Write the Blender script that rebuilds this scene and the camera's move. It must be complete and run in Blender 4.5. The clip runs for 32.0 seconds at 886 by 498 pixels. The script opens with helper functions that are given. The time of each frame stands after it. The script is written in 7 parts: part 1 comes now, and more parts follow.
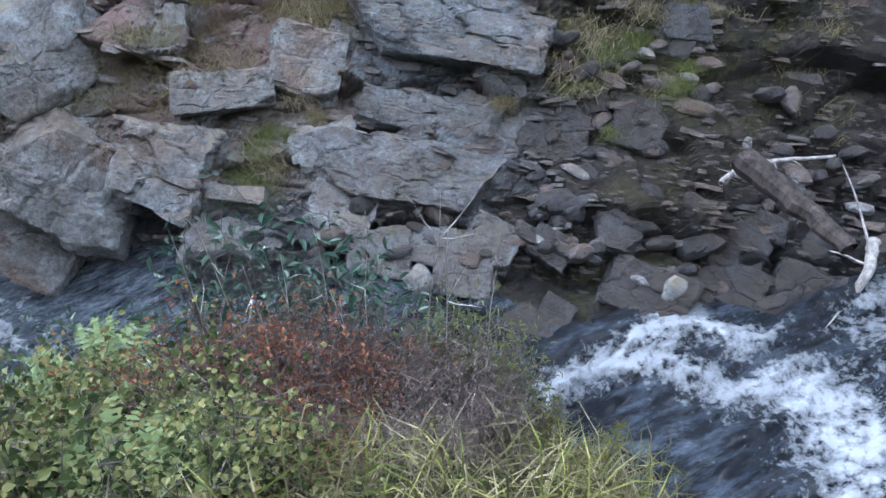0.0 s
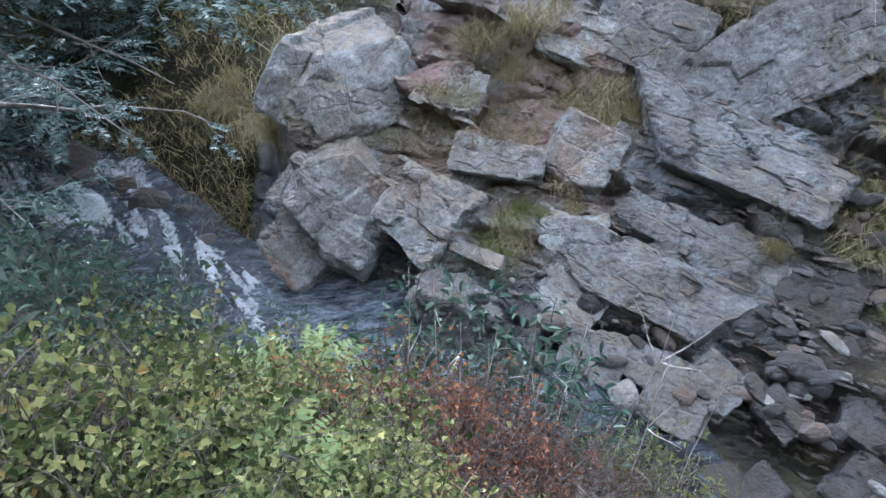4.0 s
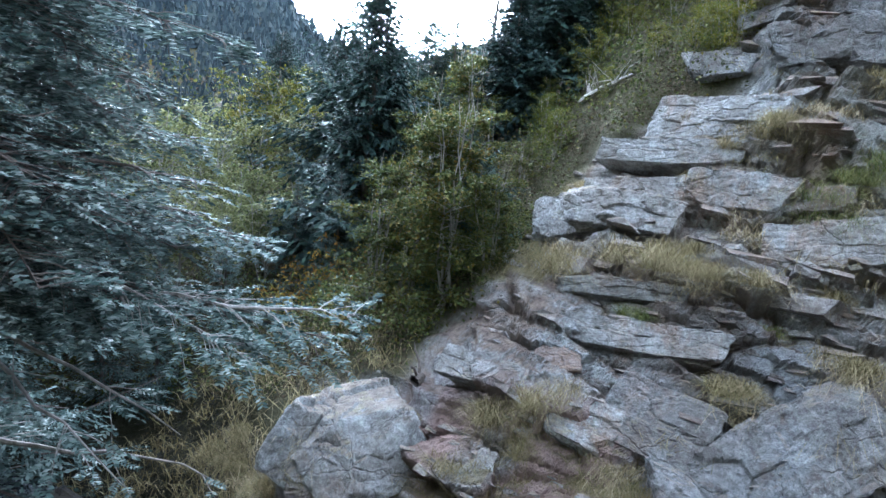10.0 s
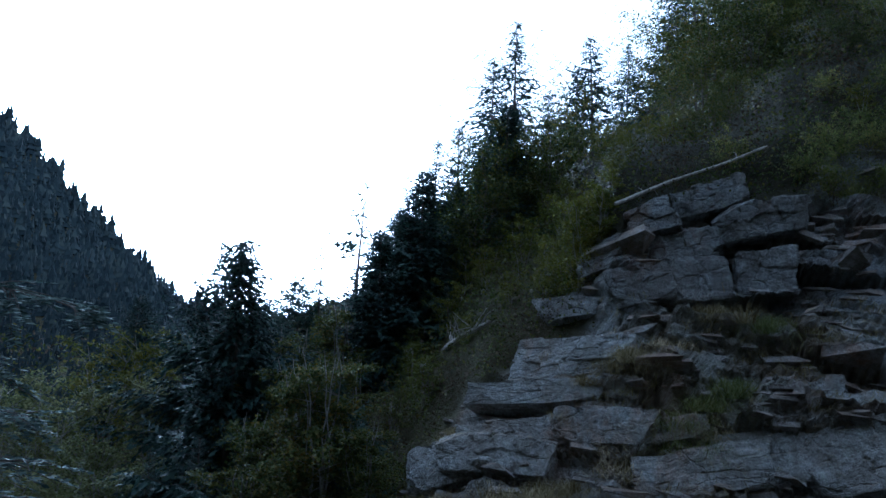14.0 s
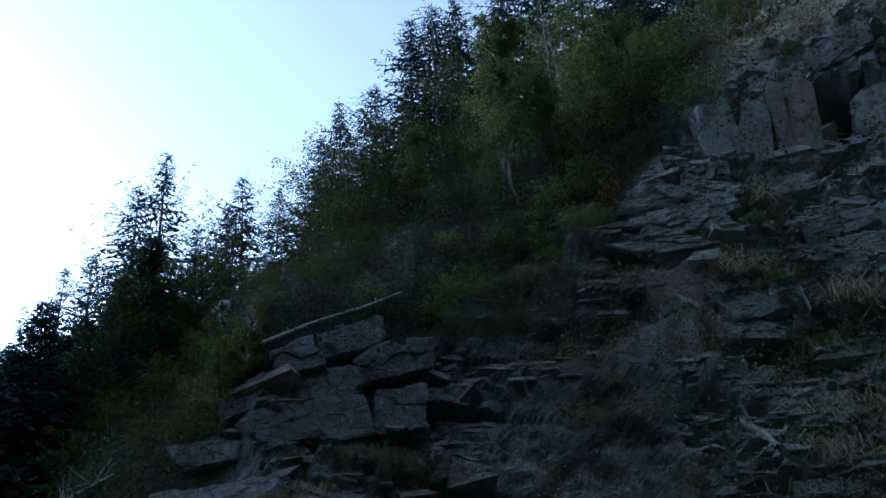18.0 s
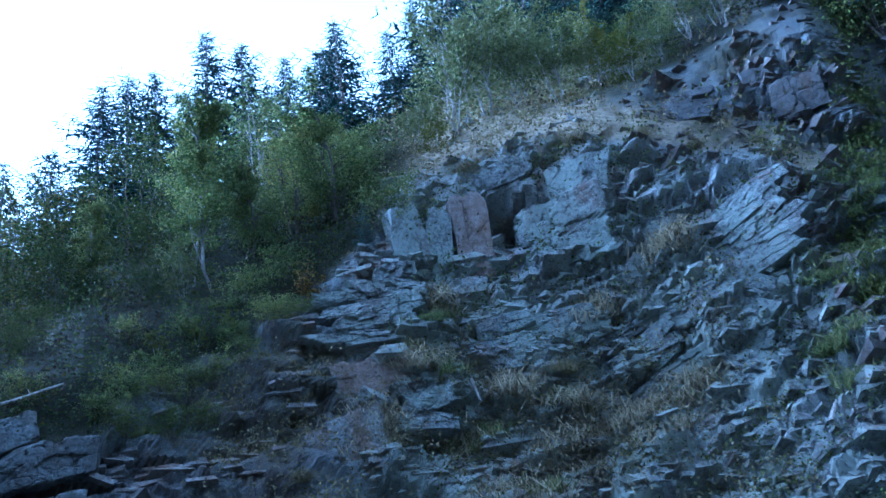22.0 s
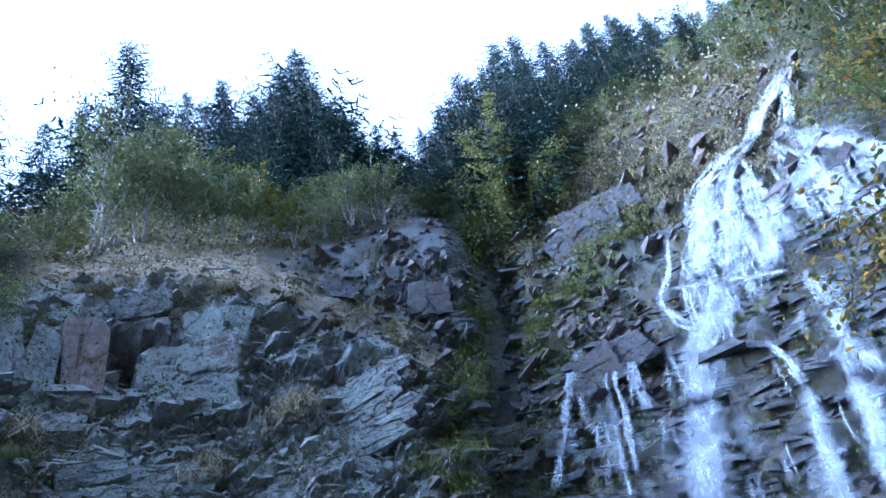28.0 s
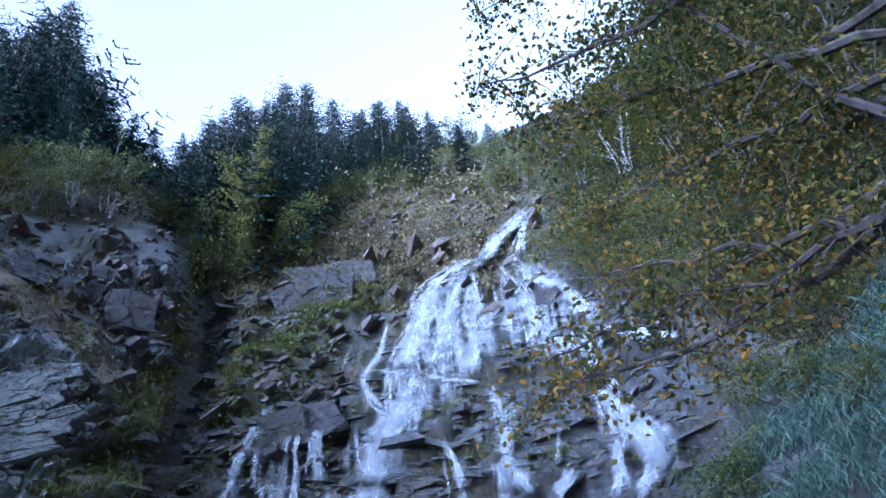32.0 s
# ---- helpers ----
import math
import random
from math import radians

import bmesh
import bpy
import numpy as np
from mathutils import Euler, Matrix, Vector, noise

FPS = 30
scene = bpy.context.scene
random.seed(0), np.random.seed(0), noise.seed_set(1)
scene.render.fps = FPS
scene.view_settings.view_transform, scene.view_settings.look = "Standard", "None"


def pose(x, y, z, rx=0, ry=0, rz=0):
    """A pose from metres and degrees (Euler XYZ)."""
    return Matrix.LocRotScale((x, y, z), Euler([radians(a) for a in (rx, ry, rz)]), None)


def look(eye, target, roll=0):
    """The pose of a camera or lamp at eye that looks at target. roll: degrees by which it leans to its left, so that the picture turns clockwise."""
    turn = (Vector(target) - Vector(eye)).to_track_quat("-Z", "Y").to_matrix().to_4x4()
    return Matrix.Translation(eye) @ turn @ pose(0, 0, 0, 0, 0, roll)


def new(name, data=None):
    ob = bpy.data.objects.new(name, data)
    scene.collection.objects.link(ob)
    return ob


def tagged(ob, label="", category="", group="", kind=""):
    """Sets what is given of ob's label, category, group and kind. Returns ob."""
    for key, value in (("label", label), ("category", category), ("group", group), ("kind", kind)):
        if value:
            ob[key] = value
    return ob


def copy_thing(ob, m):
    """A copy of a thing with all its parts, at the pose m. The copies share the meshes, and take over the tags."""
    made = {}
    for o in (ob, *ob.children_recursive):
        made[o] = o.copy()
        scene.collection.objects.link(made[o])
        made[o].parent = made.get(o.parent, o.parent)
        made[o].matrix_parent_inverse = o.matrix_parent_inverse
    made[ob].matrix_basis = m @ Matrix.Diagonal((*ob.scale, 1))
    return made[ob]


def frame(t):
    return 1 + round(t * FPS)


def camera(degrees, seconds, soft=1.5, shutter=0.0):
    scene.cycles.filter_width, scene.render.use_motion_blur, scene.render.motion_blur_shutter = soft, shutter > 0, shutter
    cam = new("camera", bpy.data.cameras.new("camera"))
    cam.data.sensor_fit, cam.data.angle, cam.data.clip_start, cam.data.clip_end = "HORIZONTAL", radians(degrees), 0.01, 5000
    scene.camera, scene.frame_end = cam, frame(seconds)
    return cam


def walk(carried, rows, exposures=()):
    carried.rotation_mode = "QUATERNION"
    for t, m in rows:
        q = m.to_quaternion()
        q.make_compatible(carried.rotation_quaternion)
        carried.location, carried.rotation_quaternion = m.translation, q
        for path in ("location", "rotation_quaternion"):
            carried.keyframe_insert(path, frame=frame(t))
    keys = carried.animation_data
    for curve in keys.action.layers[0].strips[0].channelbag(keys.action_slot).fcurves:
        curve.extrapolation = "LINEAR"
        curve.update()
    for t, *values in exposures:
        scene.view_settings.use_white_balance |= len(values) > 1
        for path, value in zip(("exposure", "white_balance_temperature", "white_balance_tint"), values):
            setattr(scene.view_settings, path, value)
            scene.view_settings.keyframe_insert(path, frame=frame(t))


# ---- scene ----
EYE = Vector((0.0, 0.0, 1.6))


def dirv(az, el):
    a, e = radians(az), radians(el)
    return Vector((math.sin(a) * math.cos(e), math.cos(a) * math.cos(e), math.sin(e)))


# seconds, azimuth, elevation, roll: the camera turns where it stands
HFOV = 63.43
TURNS = [
    (0, 23.36, -46.82, 1.69), (0.5, 19.02, -47.12, 1.84), (1, 14.82, -47.09, 1.82), (1.5, 11.37, -46.78, 1.13), (2, 8.13, -45.60, 0.38),
    (2.5, 5.47, -43.86, 0.37), (3, 2.62, -42.44, 1.47), (3.5, 0.15, -41.65, 2.10), (5.5, -5.65, -36.24, 4.14), (6, -6.03, -34.63, 4.50),
    (6.5, -6.17, -31.14, 4.65), (7, -5.61, -27.36, 5.17), (7.5, -5.26, -24.44, 6.16), (8, -4.66, -21.51, 6.73), (8.5, -4.95, -19.05, 6.44),
    (9, -5.37, -16.42, 5.96), (9.5, -5.33, -14.24, 5.73), (10, -5.01, -11.54, 5.98), (10.5, -4.47, -8.88, 6.55), (11, -3.97, -5.71, 6.92),
    (11.5, -3.34, -2.82, 6.63), (12, -2.82, -0.03, 6.09), (12.5, -2.06, 2.05, 5.75), (13, -0.00, 4.51, 5.27), (13.5, 2.27, 6.76, 4.69),
    (14, 3.93, 9.05, 2.61), (14.5, 7.52, 11.23, 1.70), (16.5, 21.77, 18.21, -1.52), (17, 25.55, 19.18, -2.30), (17.5, 28.66, 19.62, -2.60),
    (18, 32.39, 20.08, -2.75), (18.5, 35.68, 20.34, -3.92), (19, 38.84, 20.62, -4.83), (19.5, 41.66, 21.17, -6.53), (20, 44.77, 22.17, -7.24),
    (20.5, 48.41, 23.04, -8.51), (21, 52.12, 23.80, -9.57), (21.5, 55.28, 24.32, -9.24), (22, 59.02, 24.62, -9.86), (22.5, 62.66, 24.61, -10.21),
    (23, 65.51, 25.04, -10.31), (23.5, 68.06, 25.34, -11.14), (24, 71.16, 26.13, -11.80), (24.5, 73.77, 26.98, -12.33), (25, 76.31, 27.86, -12.76),
    (25.5, 78.86, 28.42, -13.18), (27.5, 89.97, 30.79, -12.77), (28, 92.71, 31.59, -12.70), (28.5, 94.89, 32.18, -12.08), (29, 97.29, 33.09, -11.09),
    (29.5, 99.65, 33.88, -10.00), (30, 102.76, 34.36, -9.14), (30.5, 106.10, 34.42, -8.66), (31, 110.07, 33.77, -8.25), (31.5, 113.87, 33.22, -7.78),
    (32, 117.76, 32.44, -7.58),
]
cam = camera(HFOV, 32.0, soft=1.5)
EXPOSURES = [(0, 4.65, 5150, 13), (3, 4.8, 5200, 13), (6, 4.95, 5350, 10), (10, 5.0, 5050, 9), (12, 4.85, 4650, 6), (13, 3.6, 4450, 5), (14, 2.4, 4400, 5), (15, 1.75, 4400, 6),
             (17, 1.45, 4250, 6), (18, 1.55, 4200, 6), (19, 2.0, 3950, 6), (20, 2.6, 3900, 8), (22, 3.5, 3550, 6), (24, 3.92, 3650, 9), (25, 3.92, 3750, 10), (28, 3.4, 4050, 15), (32, 2.8, 4250, 19)]
walk(cam, [(t, look(EYE, EYE + dirv(az, el) * 10, roll)) for t, az, el, roll in TURNS], EXPOSURES)

# ---- light: bright hazy sky over a gorge that lies in open shade ----
SUN_AZ, SUN_EL = -30.0, 9.0
world = bpy.data.worlds.new("sky_world")
scene.world = world
world.use_nodes = True
wn = world.node_tree.nodes
sky = wn.new("ShaderNodeTexSky")
sky.sky_type, sky.sun_disc = "NISHITA", False
sky.sun_elevation, sky.sun_rotation = radians(SUN_EL), radians(SUN_AZ)
sky.air_density, sky.dust_density, sky.ozone_density, sky.altitude = 1.0, 9.0, 1.0, 900
wn["Background"].inputs["Strength"].default_value = 0.15
haze = wn.new("ShaderNodeHueSaturation")
haze.inputs["Saturation"].default_value = 0.1
world.node_tree.links.new(sky.outputs["Color"], haze.inputs["Color"])
world.node_tree.links.new(haze.outputs["Color"], wn["Background"].inputs["Color"])
sun_data = bpy.data.lights.new("sun", "SUN")
sun_data.energy, sun_data.angle, sun_data.color = 0.5, radians(10), (1.0, 0.93, 0.84)
sun = new("sun", sun_data)
sun.matrix_world = look(dirv(SUN_AZ, SUN_EL) * 100, (0, 0, 0))
scene.view_settings.exposure = 0.0

# ---- materials ----
def mat(name, rough=0.8, spec=0.3):
    m = bpy.data.materials.new(name)
    m.use_nodes = True
    b = m.node_tree.nodes["Principled BSDF"]
    b.inputs["Roughness"].default_value = rough
    b.inputs["Specular IOR Level"].default_value = spec
    return m, m.node_tree, b


def nd(nt, kind, **values):
    n = nt.nodes.new(kind)
    for k, v in values.items():
        n.inputs[k.replace("_", " ")].default_value = v
    return n


def noise_tex(nt, scale, detail=6, rough=0.6, vec=None):
    n = nd(nt, "ShaderNodeTexNoise", Scale=scale, Detail=detail, Roughness=rough)
    if vec:
        nt.links.new(vec, n.inputs["Vector"])
    return n.outputs["Fac"]


def ramp(nt, fac, stops):
    n = nt.nodes.new("ShaderNodeValToRGB")
    el = n.color_ramp.elements
    while len(el) < len(stops):
        el.new(0.5)
    for e, (p, c) in zip(el, stops):
        e.position, e.color = p, (*c, 1) if len(c) == 3 else c
    nt.links.new(fac, n.inputs["Fac"])
    return n.outputs["Color"]


def mix(nt, fac, a, b, mode="MIX"):
    n = nt.nodes.new("ShaderNodeMix")
    n.data_type, n.blend_type = "RGBA", mode
    for slot, v in (("Factor", fac), ("A", a), ("B", b)):
        i = next(s for s in n.inputs if s.name == slot and (s.type == "RGBA" if slot != "Factor" else s.type == "VALUE"))
        if isinstance(v, (int, float)):
            i.default_value = v
        elif isinstance(v, tuple):
            i.default_value = (*v, 1)
        else:
            nt.links.new(v, i)
    return next(s for s in n.outputs if s.type == "RGBA")


def math_n(nt, op, a, b=0.0, clamp=False):
    n = nt.nodes.new("ShaderNodeMath")
    n.operation, n.use_clamp = op, clamp
    for i, v in ((0, a), (1, b)):
        if isinstance(v, (int, float)):
            n.inputs[i].default_value = v
        else:
            nt.links.new(v, n.inputs[i])
    return n.outputs[0]


def bump(nt, bsdf, height, strength=0.5, dist=0.05):
    n = nd(nt, "ShaderNodeBump", Strength=strength, Distance=dist)
    nt.links.new(height, n.inputs["Height"])
    nt.links.new(n.outputs["Normal"], bsdf.inputs["Normal"])


def attr(nt, name):
    n = nt.nodes.new("ShaderNodeAttribute")
    n.attribute_name = name
    return n.outputs["Fac"]


def position(nt):
    return nt.nodes.new("ShaderNodeNewGeometry").outputs["Position"]


def stretched(nt, vec, rot, scale):
    n = nt.nodes.new("ShaderNodeMapping")
    n.inputs["Rotation"].default_value = rot
    n.inputs["Scale"].default_value = scale
    nt.links.new(vec, n.inputs["Vector"])
    return n.outputs["Vector"]


BED_N = Vector((0.327, 0.564, 1.0)).normalized()
BED_ROT = BED_N.to_track_quat("Z", "Y").to_matrix()          # columns: along the beds, along the beds, across them
BED_EUL = tuple(BED_ROT.transposed().to_euler())


def rock_colour(nt, tone):
    """Mottled grey schist: pale and dark patches, pink-brown weathering, lichen specks, thin joints."""
    p = position(nt)
    beds = stretched(nt, p, BED_EUL, (1.0, 1.0, 1.4))
    big = noise_tex(nt, 0.5, 5, 0.6, p)
    fine = noise_tex(nt, 13.0, 10, 0.74, p)
    band = noise_tex(nt, 3.6, 10, 0.76, beds)
    c = ramp(nt, band, [(0.31, (0.1, 0.108, 0.112)), (0.45, (0.27, 0.29, 0.302)), (0.58, (0.37, 0.395, 0.408)), (0.75, (0.5, 0.525, 0.53))])
    warm = ramp(nt, big, [(0.42, (0, 0, 0)), (0.62, (1, 1, 1))])
    c = mix(nt, math_n(nt, "MULTIPLY", warm, 0.5), c, (0.285, 0.235, 0.195))
    c = mix(nt, math_n(nt, "MULTIPLY", tone, 0.6), c, mix(nt, 0.5, c, (0.42, 0.415, 0.415)))
    lich = ramp(nt, noise_tex(nt, 4.5, 9, 0.8, p), [(0.52, (0, 0, 0)), (0.6, (1, 1, 1))])
    c = mix(nt, math_n(nt, "MULTIPLY", lich, 0.6), c, (0.46, 0.49, 0.46))
    blot = ramp(nt, noise_tex(nt, 3.4, 9, 0.78, p), [(0.53, (0, 0, 0)), (0.62, (1, 1, 1))])
    c = mix(nt, math_n(nt, "MULTIPLY", blot, 0.7), c, (0.07, 0.066, 0.066))
    rust = ramp(nt, noise_tex(nt, 0.9, 6, 0.68, stretched(nt, p, (0, 0, 0.4), (1, 1, 0.5))), [(0.54, (0, 0, 0)), (0.66, (1, 1, 1))])
    c = mix(nt, math_n(nt, "MULTIPLY", rust, 0.62), c, (0.27, 0.15, 0.085))
    c = mix(nt, 0.8, c, ramp(nt, fine, [(0.3, (0.3, 0.3, 0.31)), (0.48, (0.92, 0.92, 0.92)), (0.7, (1.45, 1.43, 1.4))]), "MULTIPLY")
    crack = 1.0
    for scale, stretch, width in ((1.1, (0.8, 1.1, 1.3), 0.02),):
        vor = nt.nodes.new("ShaderNodeTexVoronoi")
        vor.feature = "DISTANCE_TO_EDGE"
        vor.inputs["Scale"].default_value = scale
        wob = nt.nodes.new("ShaderNodeVectorMath")
        wob.operation = "ADD"
        wn3 = nd(nt, "ShaderNodeTexNoise", Scale=5.0, Detail=5)
        nt.links.new(p, wn3.inputs["Vector"])
        sc = nt.nodes.new("ShaderNodeVectorMath")
        sc.operation = "SCALE"
        sc.inputs["Scale"].default_value = 0.3 / scale
        nt.links.new(wn3.outputs["Color"], sc.inputs[0])
        nt.links.new(stretched(nt, p, BED_EUL, stretch), wob.inputs[0])
        nt.links.new(sc.outputs["Vector"], wob.inputs[1])
        nt.links.new(wob.outputs["Vector"], vor.inputs["Vector"])
        line = ramp(nt, vor.outputs["Distance"], [(0.0, (0.16, 0.15, 0.14)), (width, (1, 1, 1))])
        where = ramp(nt, noise_tex(nt, 1.3 * scale, 4, 0.6, p), [(0.42, (0, 0, 0)), (0.56, (1, 1, 1))])
        c = mix(nt, math_n(nt, "MULTIPLY", where, 0.35), c, line, "MULTIPLY")
        crack = math_n(nt, "MULTIPLY", crack, math_n(nt, "SUBTRACT", 1.0, math_n(nt, "MULTIPLY", where, math_n(nt, "SUBTRACT", 1.0, line))))
    speck = ramp(nt, noise_tex(nt, 30.0, 5, 0.8, p), [(0.55, (0, 0, 0)), (0.64, (1, 1, 1))])
    c = mix(nt, math_n(nt, "MULTIPLY", speck, 0.65), c, (0.58, 0.59, 0.56))
    pits = ramp(nt, noise_tex(nt, 22.0, 5, 0.8, p), [(0.37, (1, 1, 1)), (0.45, (0, 0, 0))])
    c = mix(nt, math_n(nt, "MULTIPLY", pits, 0.6), c, (0.06, 0.057, 0.055))
    fine = math_n(nt, "ADD", fine, math_n(nt, "MULTIPLY", crack, 0.5))
    return c, fine, band, p


def lichen_crust(nt, p, low):
    """Where pale crusts of lichen cover the rock: large drifts broken up into small spots."""
    drift = noise_tex(nt, 0.8, 7, 0.72, p)
    spots = noise_tex(nt, 7.0, 9, 0.78, p)
    return ramp(nt, math_n(nt, "ADD", drift, spots), [(low, (0, 0, 0)), (low + 0.15, (1, 1, 1))])


def ground_material():
    m, nt, b = mat("rock_and_turf", 0.95, 0.04)
    c, fine, band, p = rock_colour(nt, attr(nt, "tone"))
    c = mix(nt, math_n(nt, "MULTIPLY", attr(nt, "lichen"), lichen_crust(nt, p, 0.91)), c, (0.49, 0.52, 0.46))
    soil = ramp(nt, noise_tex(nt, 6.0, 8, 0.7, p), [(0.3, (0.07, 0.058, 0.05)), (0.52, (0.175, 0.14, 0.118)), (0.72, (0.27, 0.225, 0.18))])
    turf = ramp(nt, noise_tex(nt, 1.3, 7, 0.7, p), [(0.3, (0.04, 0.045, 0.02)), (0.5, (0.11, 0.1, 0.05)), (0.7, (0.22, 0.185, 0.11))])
    # brown soil; its mask also darkens the cracks between blocks as shade
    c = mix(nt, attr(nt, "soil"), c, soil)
    earth = ramp(nt, noise_tex(nt, 3.5, 9, 0.78, p), [(0.32, (0.028, 0.024, 0.021)), (0.52, (0.052, 0.042, 0.035)), (0.7, (0.12, 0.098, 0.078))])
    c = mix(nt, math_n(nt, "MULTIPLY", attr(nt, "earth"), ramp(nt, noise_tex(nt, 1.6, 6, 0.7, p), [(0.3, (0.45, 0.45, 0.45)), (0.5, (1, 1, 1))])), c, earth)
    c = mix(nt, math_n(nt, "MULTIPLY", attr(nt, "red"), 0.9), c, ramp(nt, fine, [(0.3, (0.11, 0.07, 0.062)), (0.7, (0.27, 0.19, 0.17))]))
    c = mix(nt, attr(nt, "turf"), c, turf)
    c = mix(nt, attr(nt, "straw"), c, ramp(nt, noise_tex(nt, 2.0, 8, 0.75, p), [(0.34, (0.13, 0.105, 0.075)), (0.5, (0.33, 0.275, 0.195)), (0.66, (0.47, 0.41, 0.3))]))
    litter = ramp(nt, noise_tex(nt, 2.5, 7, 0.7, p), [(0.3, (0.018, 0.02, 0.01)), (0.6, (0.05, 0.045, 0.025)), (0.8, (0.09, 0.075, 0.04))])
    c = mix(nt, attr(nt, "wood"), c, litter)
    # darkens wet rock, and puts shade into the outcrop's right side
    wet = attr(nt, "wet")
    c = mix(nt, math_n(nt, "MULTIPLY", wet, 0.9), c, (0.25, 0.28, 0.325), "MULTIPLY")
    moss = math_n(nt, "MULTIPLY", attr(nt, "moss"), ramp(nt, noise_tex(nt, 2.2, 6, 0.7, p), [(0.42, (0, 0, 0)), (0.6, (1, 1, 1))]))
    c = mix(nt, moss, c, (0.115, 0.105, 0.028))
    nt.links.new(c, b.inputs["Base Color"])
    nt.links.new(math_n(nt, "SUBTRACT", 0.95, math_n(nt, "MULTIPLY", wet, 0.6)), b.inputs["Roughness"])
    nt.links.new(math_n(nt, "ADD", 0.03, math_n(nt, "MULTIPLY", math_n(nt, "MULTIPLY", wet, attr(nt, "rock")), 0.4)), b.inputs["Specular IOR Level"])
    bump(nt, b, math_n(nt, "ADD", fine, math_n(nt, "ADD", math_n(nt, "MULTIPLY", band, 0.8), math_n(nt, "MULTIPLY", noise_tex(nt, 9.0, 8, 0.7, p), attr(nt, "earth")))), 1.0, 0.08)
    return m


def stone_material(name="stone", warm=0.0, wet=0.0, loose=False, lichen=False):
    m, nt, b = mat(name, 0.92 - 0.45 * wet, 0.06 + 0.2 * wet)
    c, fine, band, p = rock_colour(nt, nt.nodes.new("ShaderNodeNewGeometry").outputs["Random Per Island"] if loose else nt.nodes.new("ShaderNodeObjectInfo").outputs["Random"])
    dirt = ramp(nt, noise_tex(nt, 2.6, 8, 0.72, p), [(0.41, (0, 0, 0)), (0.57, (1, 1, 1))])
    c = mix(nt, math_n(nt, "MULTIPLY", dirt, 0.5), c, (0.11, 0.094, 0.076))
    xyz = nt.nodes.new("ShaderNodeSeparateXYZ")
    nt.links.new(nt.nodes.new("ShaderNodeNewGeometry").outputs["Normal"], xyz.inputs["Vector"])
    top = math_n(nt, "ADD", xyz.outputs["Z"], math_n(nt, "MULTIPLY", math_n(nt, "SUBTRACT", noise_tex(nt, 1.7, 8, 0.72, p), 0.5), 1.6))
    settled = ramp(nt, noise_tex(nt, 5.0, 7, 0.7, p), [(0.35, (0.15, 0.125, 0.105)), (0.52, (0.27, 0.23, 0.195)), (0.66, (0.27, 0.245, 0.15))])
    c = mix(nt, math_n(nt, "MULTIPLY", ramp(nt, top, [(0.72, (0, 0, 0)), (0.9, (1, 1, 1))]), 0.8), c, settled)
    if lichen:
        c = mix(nt, math_n(nt, "MULTIPLY", lichen_crust(nt, p, 0.97), 0.65), c, (0.46, 0.5, 0.44))
    if warm:
        c = mix(nt, warm, c, (0.22, 0.115, 0.065))
    if wet:
        c = mix(nt, wet, c, (0.23, 0.235, 0.25), "MULTIPLY")
    nt.links.new(c, b.inputs["Base Color"])
    bump(nt, b, math_n(nt, "ADD", fine, math_n(nt, "MULTIPLY", band, 0.8)), 0.9, 0.06)
    return m


def leaf_material(name, stops, rough=0.55, trans=0.25, scale=3.0, shade=0.72):
    """Leaves: a colour for each leaf, and drifts of colour through the crown."""
    m, nt, b = mat(name, rough + 0.15, 0.15)
    stops = [(q, tuple(v * shade for v in col)) for q, col in stops]
    isl = nt.nodes.new("ShaderNodeNewGeometry").outputs["Random Per Island"]
    f = math_n(nt, "ADD", math_n(nt, "MULTIPLY", isl, 0.6), math_n(nt, "MULTIPLY", noise_tex(nt, scale, 3, 0.6, position(nt)), 0.45))
    f = math_n(nt, "ADD", f, math_n(nt, "MULTIPLY", math_n(nt, "SUBTRACT", nt.nodes.new("ShaderNodeObjectInfo").outputs["Random"], 0.5), 0.22))
    c = ramp(nt, f, stops)
    nt.links.new(c, b.inputs["Base Color"])
    out = nt.nodes["Material Output"]
    tr = nt.nodes.new("ShaderNodeBsdfTranslucent")
    nt.links.new(c, tr.inputs["Color"])
    ms = nt.nodes.new("ShaderNodeMixShader")
    ms.inputs[0].default_value = trans
    nt.links.new(b.outputs[0], ms.inputs[1])
    nt.links.new(tr.outputs[0], ms.inputs[2])
    nt.links.new(ms.outputs[0], out.inputs["Surface"])
    return m


def bark_material(name, a, bcol, scale=12.0):
    m, nt, b = mat(name, 0.9)
    p = stretched(nt, position(nt), (0, 0, 0), (1, 1, 0.3))
    f = noise_tex(nt, scale, 7, 0.7, p)
    nt.links.new(ramp(nt, f, [(0.35, a), (0.65, bcol)]), b.inputs["Base Color"])
    bump(nt, b, f, 0.7, 0.02)
    return m


